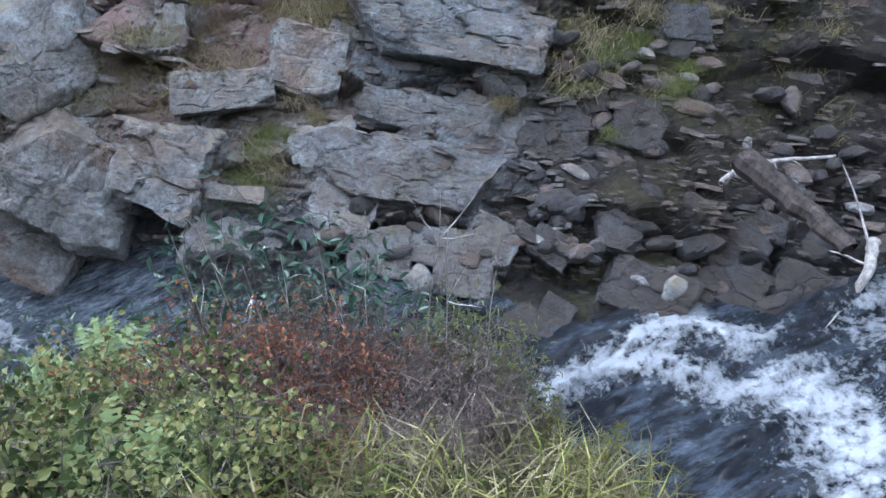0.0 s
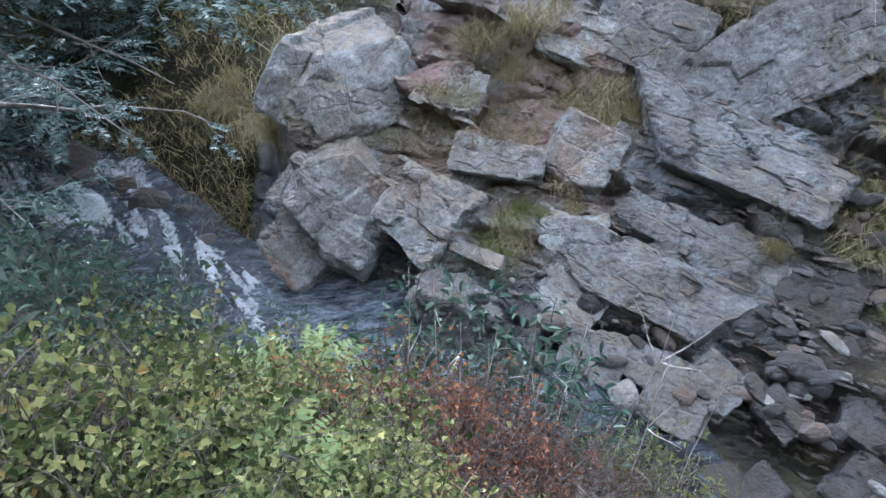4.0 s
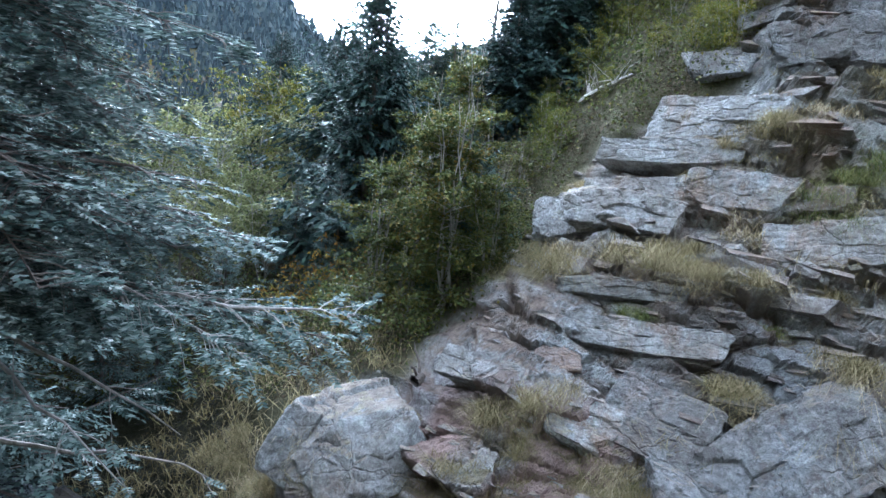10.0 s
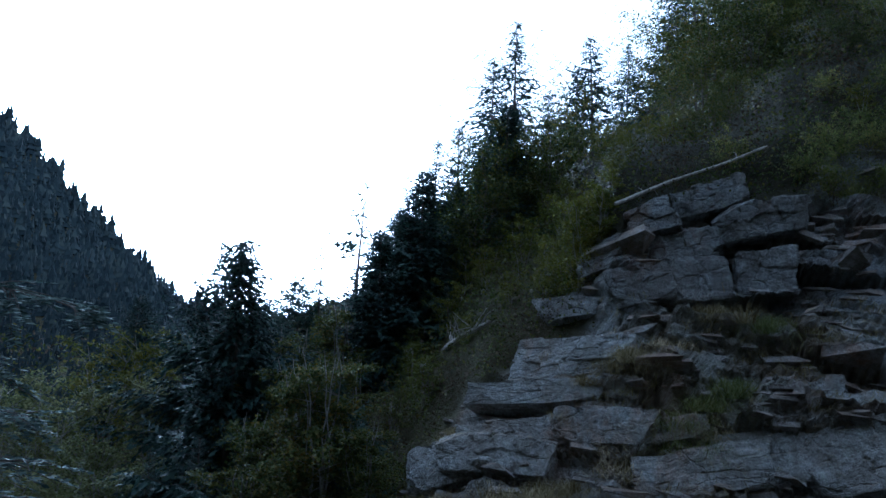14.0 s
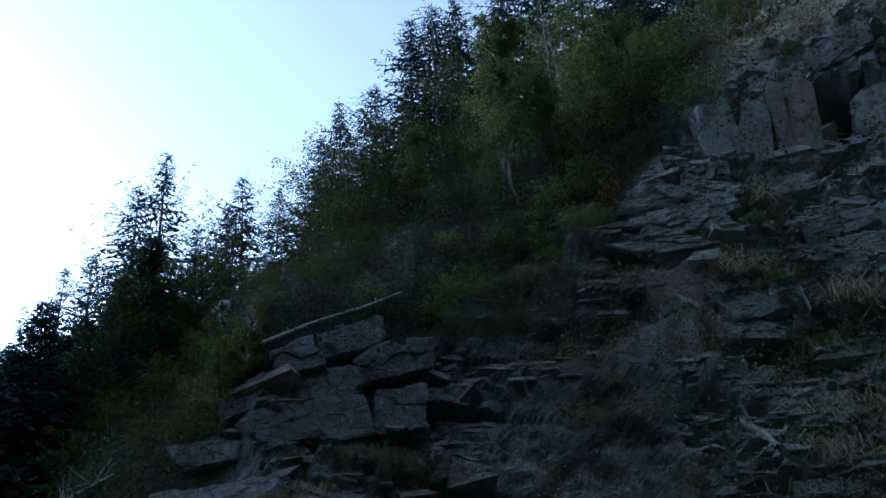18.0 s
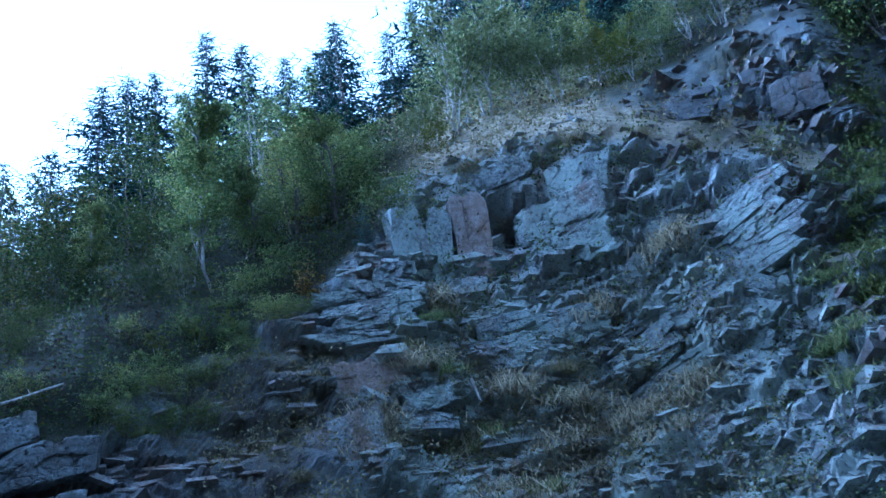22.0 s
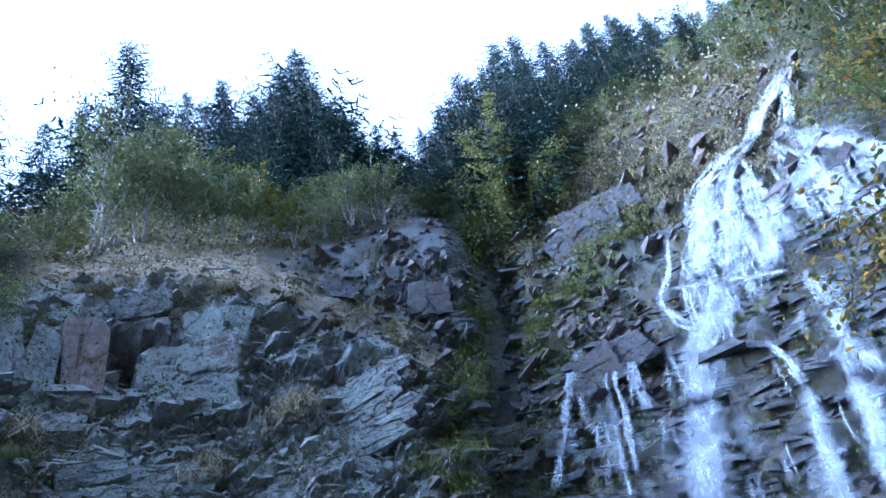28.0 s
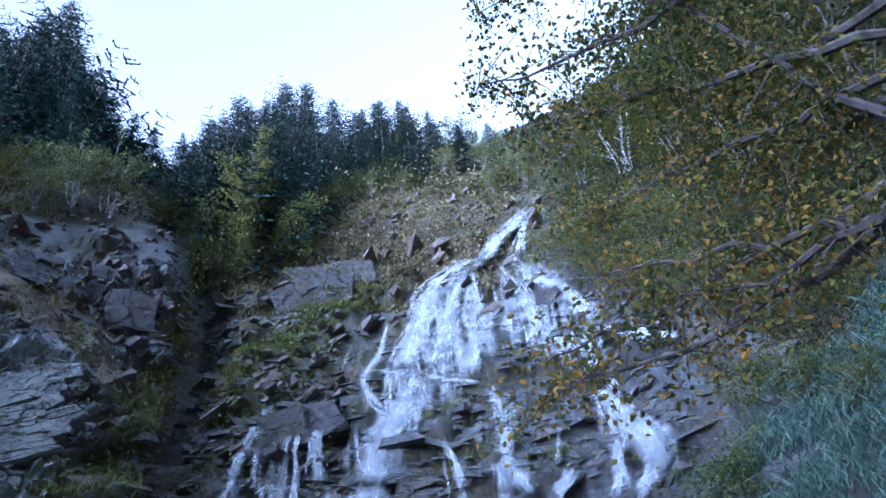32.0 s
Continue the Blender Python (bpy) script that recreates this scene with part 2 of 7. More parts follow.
def water_material():
    m, nt, b = mat("stream_water", 0.06, 0.9)
    p = position(nt)
    foam = attr(nt, "foam")
    br = noise_tex(nt, 9.0, 8, 0.72, p)
    f = math_n(nt, "ADD", math_n(nt, "MULTIPLY", foam, 1.35), math_n(nt, "MULTIPLY", math_n(nt, "SUBTRACT", br, 0.5), 1.7))
    k = ramp(nt, f, [(0.5, (0, 0, 0)), (0.85, (1, 1, 1))])
    # pale blue-grey streaks: sky reflection painted into the water colour, no real bed
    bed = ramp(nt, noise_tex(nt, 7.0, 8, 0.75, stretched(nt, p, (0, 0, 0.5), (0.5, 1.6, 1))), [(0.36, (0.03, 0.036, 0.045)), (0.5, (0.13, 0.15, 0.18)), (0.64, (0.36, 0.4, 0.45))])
    # the upper tones of the dark water are painted bluish ripple highlights
    c = mix(nt, attr(nt, "sky_sheen"), ramp(nt, noise_tex(nt, 3.2, 11, 0.74, stretched(nt, p, (0, 0, -0.5), (0.45, 1.7, 1))), [(0.38, (0.006, 0.008, 0.012)), (0.5, (0.026, 0.032, 0.043)), (0.6, (0.09, 0.11, 0.14)), (0.72, (0.26, 0.3, 0.35))]), bed)
    c = mix(nt, k, c, (0.66, 0.7, 0.74))
    nt.links.new(c, b.inputs["Base Color"])
    nt.links.new(math_n(nt, "ADD", math_n(nt, "MULTIPLY", k, 0.6), 0.1), b.inputs["Roughness"])
    bump(nt, b, math_n(nt, "ADD", noise_tex(nt, 4.0, 9, 0.72, stretched(nt, p, (0, 0, -0.5), (0.6, 1.5, 1))), math_n(nt, "MULTIPLY", k, 0.4)), 1.0, 0.3)
    return m


def foam_material():
    m, nt, b = mat("falling_water", 0.4, 0.5)
    f = noise_tex(nt, 5.0, 6, 0.7, stretched(nt, position(nt), (0, 0, 0), (1.6, 1.6, 0.25)))
    nt.links.new(ramp(nt, f, [(0.3, (0.5, 0.55, 0.62)), (0.6, (0.8, 0.83, 0.86))]), b.inputs["Base Color"])
    tr = nt.nodes.new("ShaderNodeBsdfTransparent")
    ms = nt.nodes.new("ShaderNodeMixShader")
    k = ramp(nt, noise_tex(nt, 11.0, 7, 0.72, stretched(nt, position(nt), (0, 0, 0), (2.4, 2.4, 0.14))), [(0.4, (0.04, 0.04, 0.04)), (0.66, (0.95, 0.95, 0.95))])
    k = math_n(nt, "MULTIPLY", k, ramp(nt, noise_tex(nt, 1.1, 4, 0.6, position(nt)), [(0.34, (0.4, 0.4, 0.4)), (0.55, (1, 1, 1))]))
    nt.links.new(math_n(nt, "MULTIPLY", k, attr(nt, "body")), ms.inputs[0])
    nt.links.new(tr.outputs[0], ms.inputs[1])
    nt.links.new(b.outputs[0], ms.inputs[2])
    nt.links.new(ms.outputs[0], nt.nodes["Material Output"].inputs["Surface"])
    bump(nt, b, f, 0.6, 0.1)
    return m


GROUND = ground_material()
STONE = stone_material()
STONE_RED = stone_material("rusty_stone", 0.42)
STONE_WET = stone_material("wet_stone", 0.15, 0.95)
# darker stone: dark slabs, crag, and shade put into the outcrop's right side
STONE_DARK = stone_material("dark_stone", 0.0, 0.5)
STONE_LOOSE = stone_material("broken_stone", 0.15, 0.05, True)
STONE_EARTHY = stone_material("earthy_stone", 0.35, 0.6)
STONE_LICHEN = stone_material("lichened_stone", 0.0, 0.38, False, True)
STONE_LOOSE_LICHEN = stone_material("lichened_broken_stone", 0.08, 0.12, True, True)
STONE_RUBBLE = stone_material("rubble_stone", 0.25, 0.6, True)
STONE_BROWN = stone_material("brown_broken_stone", 0.3, 0.5, True)
STONE_LOOSE_WET = stone_material("wet_broken_stone", 0.0, 0.85, True)
WATER = water_material()
FALL = foam_material()
FIR_NEEDLE = leaf_material("fir_needles", [(0.2, (0.011, 0.025, 0.024)), (0.5, (0.026, 0.05, 0.042)), (0.8, (0.055, 0.09, 0.066))], 0.5, 0.12, 0.8, 0.85)
SPRUCE_BLUE = leaf_material("silver_needles", [(0.2, (0.024, 0.042, 0.038)), (0.5, (0.06, 0.09, 0.08)), (0.72, (0.125, 0.165, 0.148)), (0.9, (0.25, 0.29, 0.27))], 0.65, 0.15, 1.2, 0.95)
BEECH = leaf_material("beech_leaves", [(0.18, (0.028, 0.043, 0.013)), (0.48, (0.07, 0.092, 0.024)), (0.74, (0.13, 0.13, 0.03)), (0.92, (0.22, 0.15, 0.03))], 0.5, 0.3, 0.9)
OLIVE = leaf_material("olive_leaves", [(0.2, (0.05, 0.07, 0.025)), (0.5, (0.105, 0.125, 0.045)), (0.78, (0.165, 0.165, 0.06)), (0.92, (0.24, 0.2, 0.07))], 0.55, 0.35, 0.5, 1.1)
BIRCH_LEAF = leaf_material("birch_leaves", [(0.2, (0.06, 0.085, 0.025)), (0.5, (0.13, 0.15, 0.045)), (0.8, (0.23, 0.21, 0.06)), (0.92, (0.3, 0.22, 0.06))], 0.5, 0.4, 0.8, 1.05)
SALLOW = leaf_material("sallow_leaves", [(0.2, (0.06, 0.08, 0.028)), (0.5, (0.125, 0.14, 0.05)), (0.85, (0.2, 0.195, 0.08))], 0.6, 0.3, 0.6, 0.9)
YELLOW_GREEN = leaf_material("yellow_green_leaves", [(0.2, (0.085, 0.11, 0.015)), (0.55, (0.17, 0.19, 0.025)), (0.85, (0.3, 0.26, 0.04))], 0.5, 0.35, 1.5, 0.52)
BRAMBLE = leaf_material("shrub_leaves", [(0.1, (0.02, 0.032, 0.01)), (0.32, (0.07, 0.095, 0.03)), (0.5, (0.17, 0.195, 0.065)), (0.68, (0.33, 0.34, 0.14)), (0.82, (0.4, 0.36, 0.13)), (0.9, (0.34, 0.21, 0.07)), (0.97, (0.26, 0.1, 0.05))], 0.5, 0.3, 5.0, 0.62)
LAUREL = leaf_material("laurel_leaves", [(0.2, (0.03, 0.065, 0.045)), (0.5, (0.075, 0.125, 0.09)), (0.85, (0.2, 0.26, 0.2))], 0.35, 0.15, 2.0)
RED_TWIG = leaf_material("red_leaves", [(0.2, (0.1, 0.045, 0.03)), (0.5, (0.21, 0.085, 0.05)), (0.85, (0.31, 0.15, 0.07))], 0.7, 0.2, 3.0)
BRACKEN = leaf_material("bracken", [(0.2, (0.12, 0.07, 0.02)), (0.5, (0.28, 0.17, 0.04)), (0.75, (0.4, 0.3, 0.07)), (0.9, (0.2, 0.24, 0.07))], 0.7, 0.3, 1.5)
FERN = leaf_material("fern_leaves", [(0.2, (0.1, 0.15, 0.05)), (0.6, (0.2, 0.27, 0.1)), (0.9, (0.3, 0.36, 0.15))], 0.5, 0.3, 1.5)
DRY_GRASS = leaf_material("dry_grass", [(0.2, (0.07, 0.06, 0.028)), (0.45, (0.17, 0.14, 0.07)), (0.7, (0.30, 0.25, 0.14)), (0.9, (0.16, 0.155, 0.06))], 0.7, 0.3, 0.9, 1.0)
STRAW = leaf_material("straw", [(0.2, (0.16, 0.13, 0.075)), (0.45, (0.34, 0.285, 0.18)), (0.7, (0.5, 0.43, 0.29)), (0.9, (0.3, 0.29, 0.14))], 0.7, 0.3, 0.9, 1.0)
BANK_GRASS = leaf_material("bank_grass", [(0.2, (0.05, 0.048, 0.02)), (0.45, (0.13, 0.115, 0.055)), (0.7, (0.27, 0.23, 0.14)), (0.9, (0.1, 0.11, 0.04))], 0.7, 0.3, 4.0, 0.8)
GREEN_GRASS = leaf_material("green_grass", [(0.2, (0.06, 0.085, 0.025)), (0.5, (0.13, 0.15, 0.05)), (0.85, (0.27, 0.25, 0.1))], 0.6, 0.3, 0.9, 1.0)
HEATHER = leaf_material("dry_heather", [(0.2, (0.1, 0.08, 0.075)), (0.5, (0.22, 0.17, 0.155)), (0.85, (0.34, 0.28, 0.25))], 0.9, 0.1, 3.0)
MOSS = leaf_material("moss_and_herbs", [(0.2, (0.05, 0.065, 0.015)), (0.5, (0.11, 0.125, 0.03)), (0.85, (0.2, 0.19, 0.055))], 0.7, 0.25, 0.8, 0.95)
DARK_HEATH = leaf_material("dark_heath", [(0.2, (0.04, 0.03, 0.022)), (0.5, (0.085, 0.065, 0.045)), (0.85, (0.15, 0.115, 0.075))], 0.9, 0.1, 1.0)
AUTUMN = leaf_material("autumn_beech_leaves", [(0.15, (0.03, 0.042, 0.01)), (0.42, (0.085, 0.092, 0.02)), (0.66, (0.2, 0.15, 0.03)), (0.9, (0.34, 0.18, 0.03))], 0.5, 0.45, 1.2, 1.15)
# bluish tint: the haze of distance is put into the needle colour
HAZED_WOOD = leaf_material("far_wood", [(0.2, (0.02, 0.03, 0.036)), (0.55, (0.04, 0.055, 0.06)), (0.9, (0.08, 0.095, 0.085))], 0.8, 0.0, 0.12, 0.75)
BARK = bark_material("dark_bark", (0.045, 0.036, 0.03), (0.13, 0.11, 0.095))
DARK_BARK = bark_material("wet_log", (0.014, 0.011, 0.01), (0.075, 0.06, 0.052))
GREY_BARK = bark_material("grey_bark", (0.11, 0.10, 0.09), (0.3, 0.28, 0.26))
BIRCH_BARK = bark_material("birch_bark", (0.07, 0.06, 0.055), (0.33, 0.31, 0.285), 9.0)
DEADWOOD = bark_material("deadwood", (0.16, 0.14, 0.125), (0.46, 0.43, 0.4), 14.0)

# ---- building helpers ----
def quick_mesh(name, verts, faces, smooth=False):
    """A mesh from arrays; all faces have the same number of corners."""
    verts, faces = np.asarray(verts, np.float32), np.asarray(faces, np.int32)
    me = bpy.data.meshes.new(name)
    n, k = faces.shape
    me.vertices.add(len(verts))
    me.vertices.foreach_set("co", verts.ravel())
    me.loops.add(n * k)
    me.loops.foreach_set("vertex_index", faces.ravel())
    me.polygons.add(n)
    me.polygons.foreach_set("loop_start", np.arange(0, n * k, k, dtype=np.int32))
    me.polygons.foreach_set("loop_total", np.full(n, k, np.int32))
    me.polygons.foreach_set("use_smooth", np.full(n, smooth))
    me.update(calc_edges=True)
    return me


def point_attr(me, name, values):
    a = me.attributes.new(name, "FLOAT", "POINT")
    a.data.foreach_set("value", np.asarray(values, np.float32))


def thing(name, label, category, at=(0, 0, 0), group="", kind=""):
    ob = new(name)
    ob.location = at
    ob.empty_display_size = 0.2
    return tagged(ob, label, category, group, kind)


def part(name, me, material, parent=None, label=""):
    """Links a mesh (or a bmesh) as one object under a thing; its coordinates are the parent's."""
    if isinstance(me, bmesh.types.BMesh):
        bm, me = me, bpy.data.meshes.new(name)
        bm.to_mesh(me)
        bm.free()
    if material and not me.materials:
        me.materials.append(material)
    ob = new(name, me)
    if parent:
        ob.parent = parent
    return tagged(ob, label)


def smooth01(a, b, x):
    t = np.clip((x - a) / (b - a), 0, 1)
    return t * t * (3 - 2 * t)


def hash01(i, j, k, seed):
    h = (i * 73856093) ^ (j * 19349663) ^ (k * 83492791) ^ (seed * 2654435 + 97)
    h = (h ^ (h >> 13)) * 1274126177 & 0x7FFFFFFF
    h = (h ^ (h >> 16)) * 668265263 & 0x7FFFFFFF
    return ((h ^ (h >> 15)) & 0xFFFFF) / 1048575.0


def value_noise(p, seed):
    """Smooth noise from 0 to 1 on an array of points."""
    i = np.floor(p).astype(np.int64)
    f = p - i
    f = f * f * (3 - 2 * f)
    out = 0
    for dx in (0, 1):
        for dy in (0, 1):
            for dz in (0, 1):
                w = (f[:, 0] if dx else 1 - f[:, 0]) * (f[:, 1] if dy else 1 - f[:, 1]) * (f[:, 2] if dz else 1 - f[:, 2])
                out = out + w * hash01(i[:, 0] + dx, i[:, 1] + dy, i[:, 2] + dz, seed)
    return out


def fractal(p, seed, octaves=4, gain=0.5):
    total, amp, norm = 0, 1.0, 0
    for o in range(octaves):
        total, norm = total + amp * value_noise(p * 2.0 ** o + 17.3 * o, seed + o), norm + amp
        amp *= gain
    return total / norm


def cells(p, seed):
    """Broken rock: for each point the offset from its block's centre, three numbers of the block, and the distance to the crack."""
    base = np.floor(p).astype(np.int64)
    n = len(p)
    f1, f2 = np.full(n, 9.0), np.full(n, 9.0)
    off, ids = np.zeros((n, 3)), np.zeros((n, 3), np.int64)
    for dx in (-1, 0, 1):
        for dy in (-1, 0, 1):
            for dz in (-1, 0, 1):
                c = base + (dx, dy, dz)
                q = np.stack([c[:, a] + 0.1 + 0.8 * hash01(c[:, 0], c[:, 1], c[:, 2], seed + a) for a in range(3)], 1)
                v = p - q
                d = np.abs(v).max(1) * 0.5 + np.sqrt((v * v).sum(1)) * 0.5
                near = d < f1
                f2 = np.where(near, f1, np.minimum(f2, d))
                f1 = np.where(near, d, f1)
                off[near], ids[near] = v[near], c[near]
    r = np.stack([hash01(ids[:, 0], ids[:, 1], ids[:, 2], seed + 11 + a) for a in range(3)], 1)
    return off, r, f2 - f1


def unit_rows(v):
    return v / (np.linalg.norm(v, axis=-1, keepdims=True) + 1e-9)


# ---- the lie of the land: for each bearing from the bank where one stands, (elevation, distance) of the slope seen there ----
NEAR = [(-88, 0.06), (-75, 0.46), (-68, 0.85), (-64, 1.5), (-62.5, 2.5), (-61, 3.55)]
NEAR_LEFT = [(-88, 0.06), (-75, 0.46), (-68, 0.85), (-62, 1.6), (-58, 2.6), (-55.5, 4.0)]
GORGE = {
    -65: NEAR_LEFT + [(-45, 5.5), (-30, 9.0), (-20, 14), (-8, 26), (5, 60), (14, 130), (22, 260)],
    -40: NEAR_LEFT + [(-48, 6.6), (-33.2, 13), (-28.5, 15.6), (-15, 22), (0, 45), (10, 120), (19.5, 260)],
    -28: NEAR_LEFT + [(-51.5, 6.1), (-38.5, 9.6), (-30.5, 12.3), (-18, 19), (-6, 36), (3, 100), (14.5, 260)],
    -20: NEAR_LEFT + [(-53.5, 5.6), (-44, 7.9), (-33, 9.5), (-22, 13), (-10, 22), (-1, 60), (7, 260)],
    -16: NEAR_LEFT + [(-56, 4.8), (-45.5, 7.0), (-26, 8.5), (-23, 11), (-14, 17), (-4, 34), (3, 260)],
    -8: NEAR + [(-46.5, 6.4), (-43, 6.7), (-29, 8.2), (-21.5, 9.6), (-13, 15), (-5, 28), (3, 80)],
    0: NEAR + [(-49.5, 5.6), (-45, 6.0), (-33, 7.2), (-20, 8.9), (-14, 10.1), (-9, 12.2), (-3, 18), (6, 60)],
}
SPUR = {
    8: NEAR + [(-52, 5.0), (-48, 5.4), (-35, 7.0), (-20, 9.0), (-8, 10.8), (-1, 12.4), (4, 14.8), (8, 21), (11, 60)],
    18: NEAR + [(-52.5, 4.9), (-46, 5.6), (-35, 7.1), (-27, 8.1), (-12, 10), (2, 11.8), (5, 12.3), (12, 13.1), (15, 14.3), (17, 16.2), (19, 52)],
    30: NEAR + [(-53, 4.75), (-45, 5.7), (-35, 7.0), (-25, 8.4), (-10, 10.5), (4, 12.8), (13, 13.8), (17, 15.2), (21, 18.5), (26, 55)],
    42: NEAR + [(-55.5, 4.3), (-47, 5.4), (-35, 7.3), (-20, 9.5), (-5, 11.5), (8, 14), (18, 16.5), (22, 18.3), (27, 22), (31, 60)],
    55: NEAR + [(-49, 5.4), (-43, 6.4), (-33, 8.2), (-15, 12), (0, 14.5), (10, 16.5), (20, 18), (29, 19.6), (31, 20.8), (33, 25), (35.5, 60)],
    65: NEAR + [(-45, 6.4), (-37, 8.0), (-10, 13.5), (5, 17), (15, 18.5), (22, 20), (32.1, 21.5), (33.4, 24.5), (35, 28), (37.5, 60)],
}
# rim of the cliff, which sinks towards the gully, and the top of the crag that stands back above it
RIM = [(50, 24), (54, 29.3), (57.5, 31.4), (65.5, 32.2), (73.4, 31.6), (78, 29.9), (82.6, 27.5), (85, 26.8), (87.3, 24.9), (90, 22.8), (93, 20.5)]
CRAG_TOP = [(72, 33.5), (78, 33.2), (82, 33.4), (88, 33.4), (94, 31.8)]


def cliff_profile(az):
    """The face, the sloping turf ledge on its rim, the crag above and the wooded slope behind."""
    rim, crag = np.interp(az, [q[0] for q in RIM], [q[1] for q in RIM]), np.interp(az, [q[0] for q in CRAG_TOP], [q[1] for q in CRAG_TOP])
    r = 21.8 + 0.05 * (az - 75)
    ledge = min(rim + 1.6, crag - 0.6)
    return NEAR + [(-42, 7.0), (-20, 10.5), (0, 16.2), (10, 19), (rim - 5, r - 1.0), (rim, r), (ledge, r + 3.4), (crag, r + 5.2), (crag + 1.2, r + 9), (36.5, r + 18), (38.6, 85)]


FALLS = {
    **{a: cliff_profile(a) for a in range(72, 94, 3)},
    96: NEAR + [(-42, 7.0), (-15, 12), (5, 21.5), (15, 24.5), (22, 27.5), (30, 32), (34, 37), (36, 46), (38.5, 100)],
    104: NEAR + [(-42, 7.0), (-15, 12), (3, 21), (12, 23.5), (20, 26.5), (30, 32), (32.5, 34.5), (37, 42), (39.5, 100)],
    113: NEAR + [(-42, 7.0), (-15, 12), (2, 21), (10, 23), (20, 26.5), (28, 31), (35, 37), (38.5, 45), (40.8, 100)],
    122: NEAR + [(-42, 7.0), (-15, 12), (2, 20), (10, 22.5), (20, 26), (28, 30), (33, 34), (37.5, 42), (40, 90)],
    128: NEAR + [(-42, 7.0), (-15, 11), (2, 19), (10, 21.5), (20, 25), (28, 29), (34.5, 34), (41, 80)],
}
BEHIND = {
    135: NEAR + [(-42, 6.5), (-15, 10), (2, 15.5), (10, 18), (17, 21), (24, 24.5), (30, 28.5), (42, 60)],
    145: NEAR + [(-42, 5.0), (-15, 7), (2, 11), (10, 15), (18, 20), (24, 26), (44, 58)],
    165: [(-88, 0.06), (-60, 0.9), (-45, 1.7), (-25, 3.4), (0, 7), (20, 12), (48, 44)],
    200: [(-88, 0.06), (-60, 0.92), (-40, 2.0), (-20, 4.5), (0, 9), (25, 16), (48, 44)],
    260: [(-88, 0.06), (-60, 0.92), (-40, 2.0), (-20, 4.5), (0, 9), (25, 18), (40, 90)],
}
PLAN = {**GORGE, **SPUR, **FALLS, **BEHIND, 295: GORGE[-65]}
AZ_NODES = np.array(sorted(PLAN), float)
EL_TOP = np.array([PLAN[a][-1][0] for a in sorted(PLAN)], float)


def along(profile, el):
    """The distance at which a straight-segmented profile lies at each elevation."""
    e = np.array([p[0] for p in profile], float)
    r = np.array([p[1] for p in profile], float)
    z = r * np.tan(np.radians(e))
    k = np.clip(np.searchsorted(e, el) - 1, 0, len(e) - 2)
    t = np.tan(np.radians(el))
    lam = (t * r[k] - z[k]) / ((z[k + 1] - z[k]) - t * (r[k + 1] - r[k]))
    lam = np.where(el > e[-1], 1 + (el - e[-1]) * 0.02, lam)
    return r[k] + np.clip(lam, 0, 1.6) * (r[k + 1] - r[k])


def land(az, el):
    """The bare slope: distance over ground for arrays of bearing and elevation."""
    az, el = np.atleast_1d(np.asarray(az, float)), np.atleast_1d(np.asarray(el, float))
    k = np.clip(np.searchsorted(AZ_NODES, az) - 1, 0, len(AZ_NODES) - 2)
    w = np.clip((az - AZ_NODES[k]) / (AZ_NODES[k + 1] - AZ_NODES[k]), 0, 1)
    w = 0.5 * w + 0.5 * w * w * (3 - 2 * w)
    out = np.zeros(len(az))
    for i in range(len(AZ_NODES) - 1):
        s = k == i
        if s.any():
            a, b = along(PLAN[int(AZ_NODES[i])], el[s]), along(PLAN[int(AZ_NODES[i + 1])], el[s])
            out[s] = np.exp((1 - w[s]) * np.log(a) + w[s] * np.log(b))
    return out


def spot(az, el, lift=0.0):
    """A place on the bare slope."""
    r = float(land(az, el)[0])
    return Vector((r * math.sin(radians(az)), r * math.cos(radians(az)), EYE.z + r * math.tan(radians(el)) + lift))


def curve(az, nodes):
    return np.interp(az, [n[0] for n in nodes], [n[1] for n in nodes])


# upper edge of the bare rock, above which turf and wood begin
ROCK_TOP = [(-65, -60), (-22, -42), (-18, -26), (-7, -20), (2, -10), (7, -2.6), (12, -1), (15.2, 3.5), (17.2, 9.5), (19, 11.2), (28, 12.6), (31, 12.2), (33, 14.5), (41, 18.5), (50, 24),
            (56, 31), (63, 33.2), (71, 34), (80, 33.6), (89, 34.5), (97, 33), (104, 35), (112, 36.8), (121, 35), (127, 34.5), (130, 30), (142, 21), (152, 5), (157, -60), (300, -60)]

az_cols = np.concatenate([np.arange(-64, 156, 0.25), np.arange(156, 296, 3.5)])
v_rows = np.concatenate([np.linspace(0, 0.14, 14)[:-1], np.linspace(0.14, 1, 375)])
FRONT = int((az_cols < 155).sum())
AZ, V = np.meshgrid(az_cols, v_rows, indexing="ij")
top = np.interp(az_cols, AZ_NODES, EL_TOP)[:, None]
EL = np.where(V < 0.14, -87 + V / 0.14 * 20, -67 + (V - 0.14) / 0.86 * (top + 67))
R = land(AZ.ravel(), EL.ravel()).reshape(AZ.shape)


def cart(az, r, el):
    a = np.radians(az)
    return np.stack([r * np.sin(a), r * np.cos(a), EYE.z + r * np.tan(np.radians(el))], -1)


P = cart(AZ, R, EL)
du, dv = np.gradient(P, axis=0), np.gradient(P, axis=1)
N = np.cross(du, dv)
N /= np.linalg.norm(N, axis=-1, keepdims=True) + 1e-9
N *= np.where((N * P).sum(-1, keepdims=True) > 0, -1, 1)
shape2 = AZ.shape
p, nrm, az_f, el_f, r_f = P.reshape(-1, 3), N.reshape(-1, 3), AZ.ravel(), EL.ravel(), R.ravel()

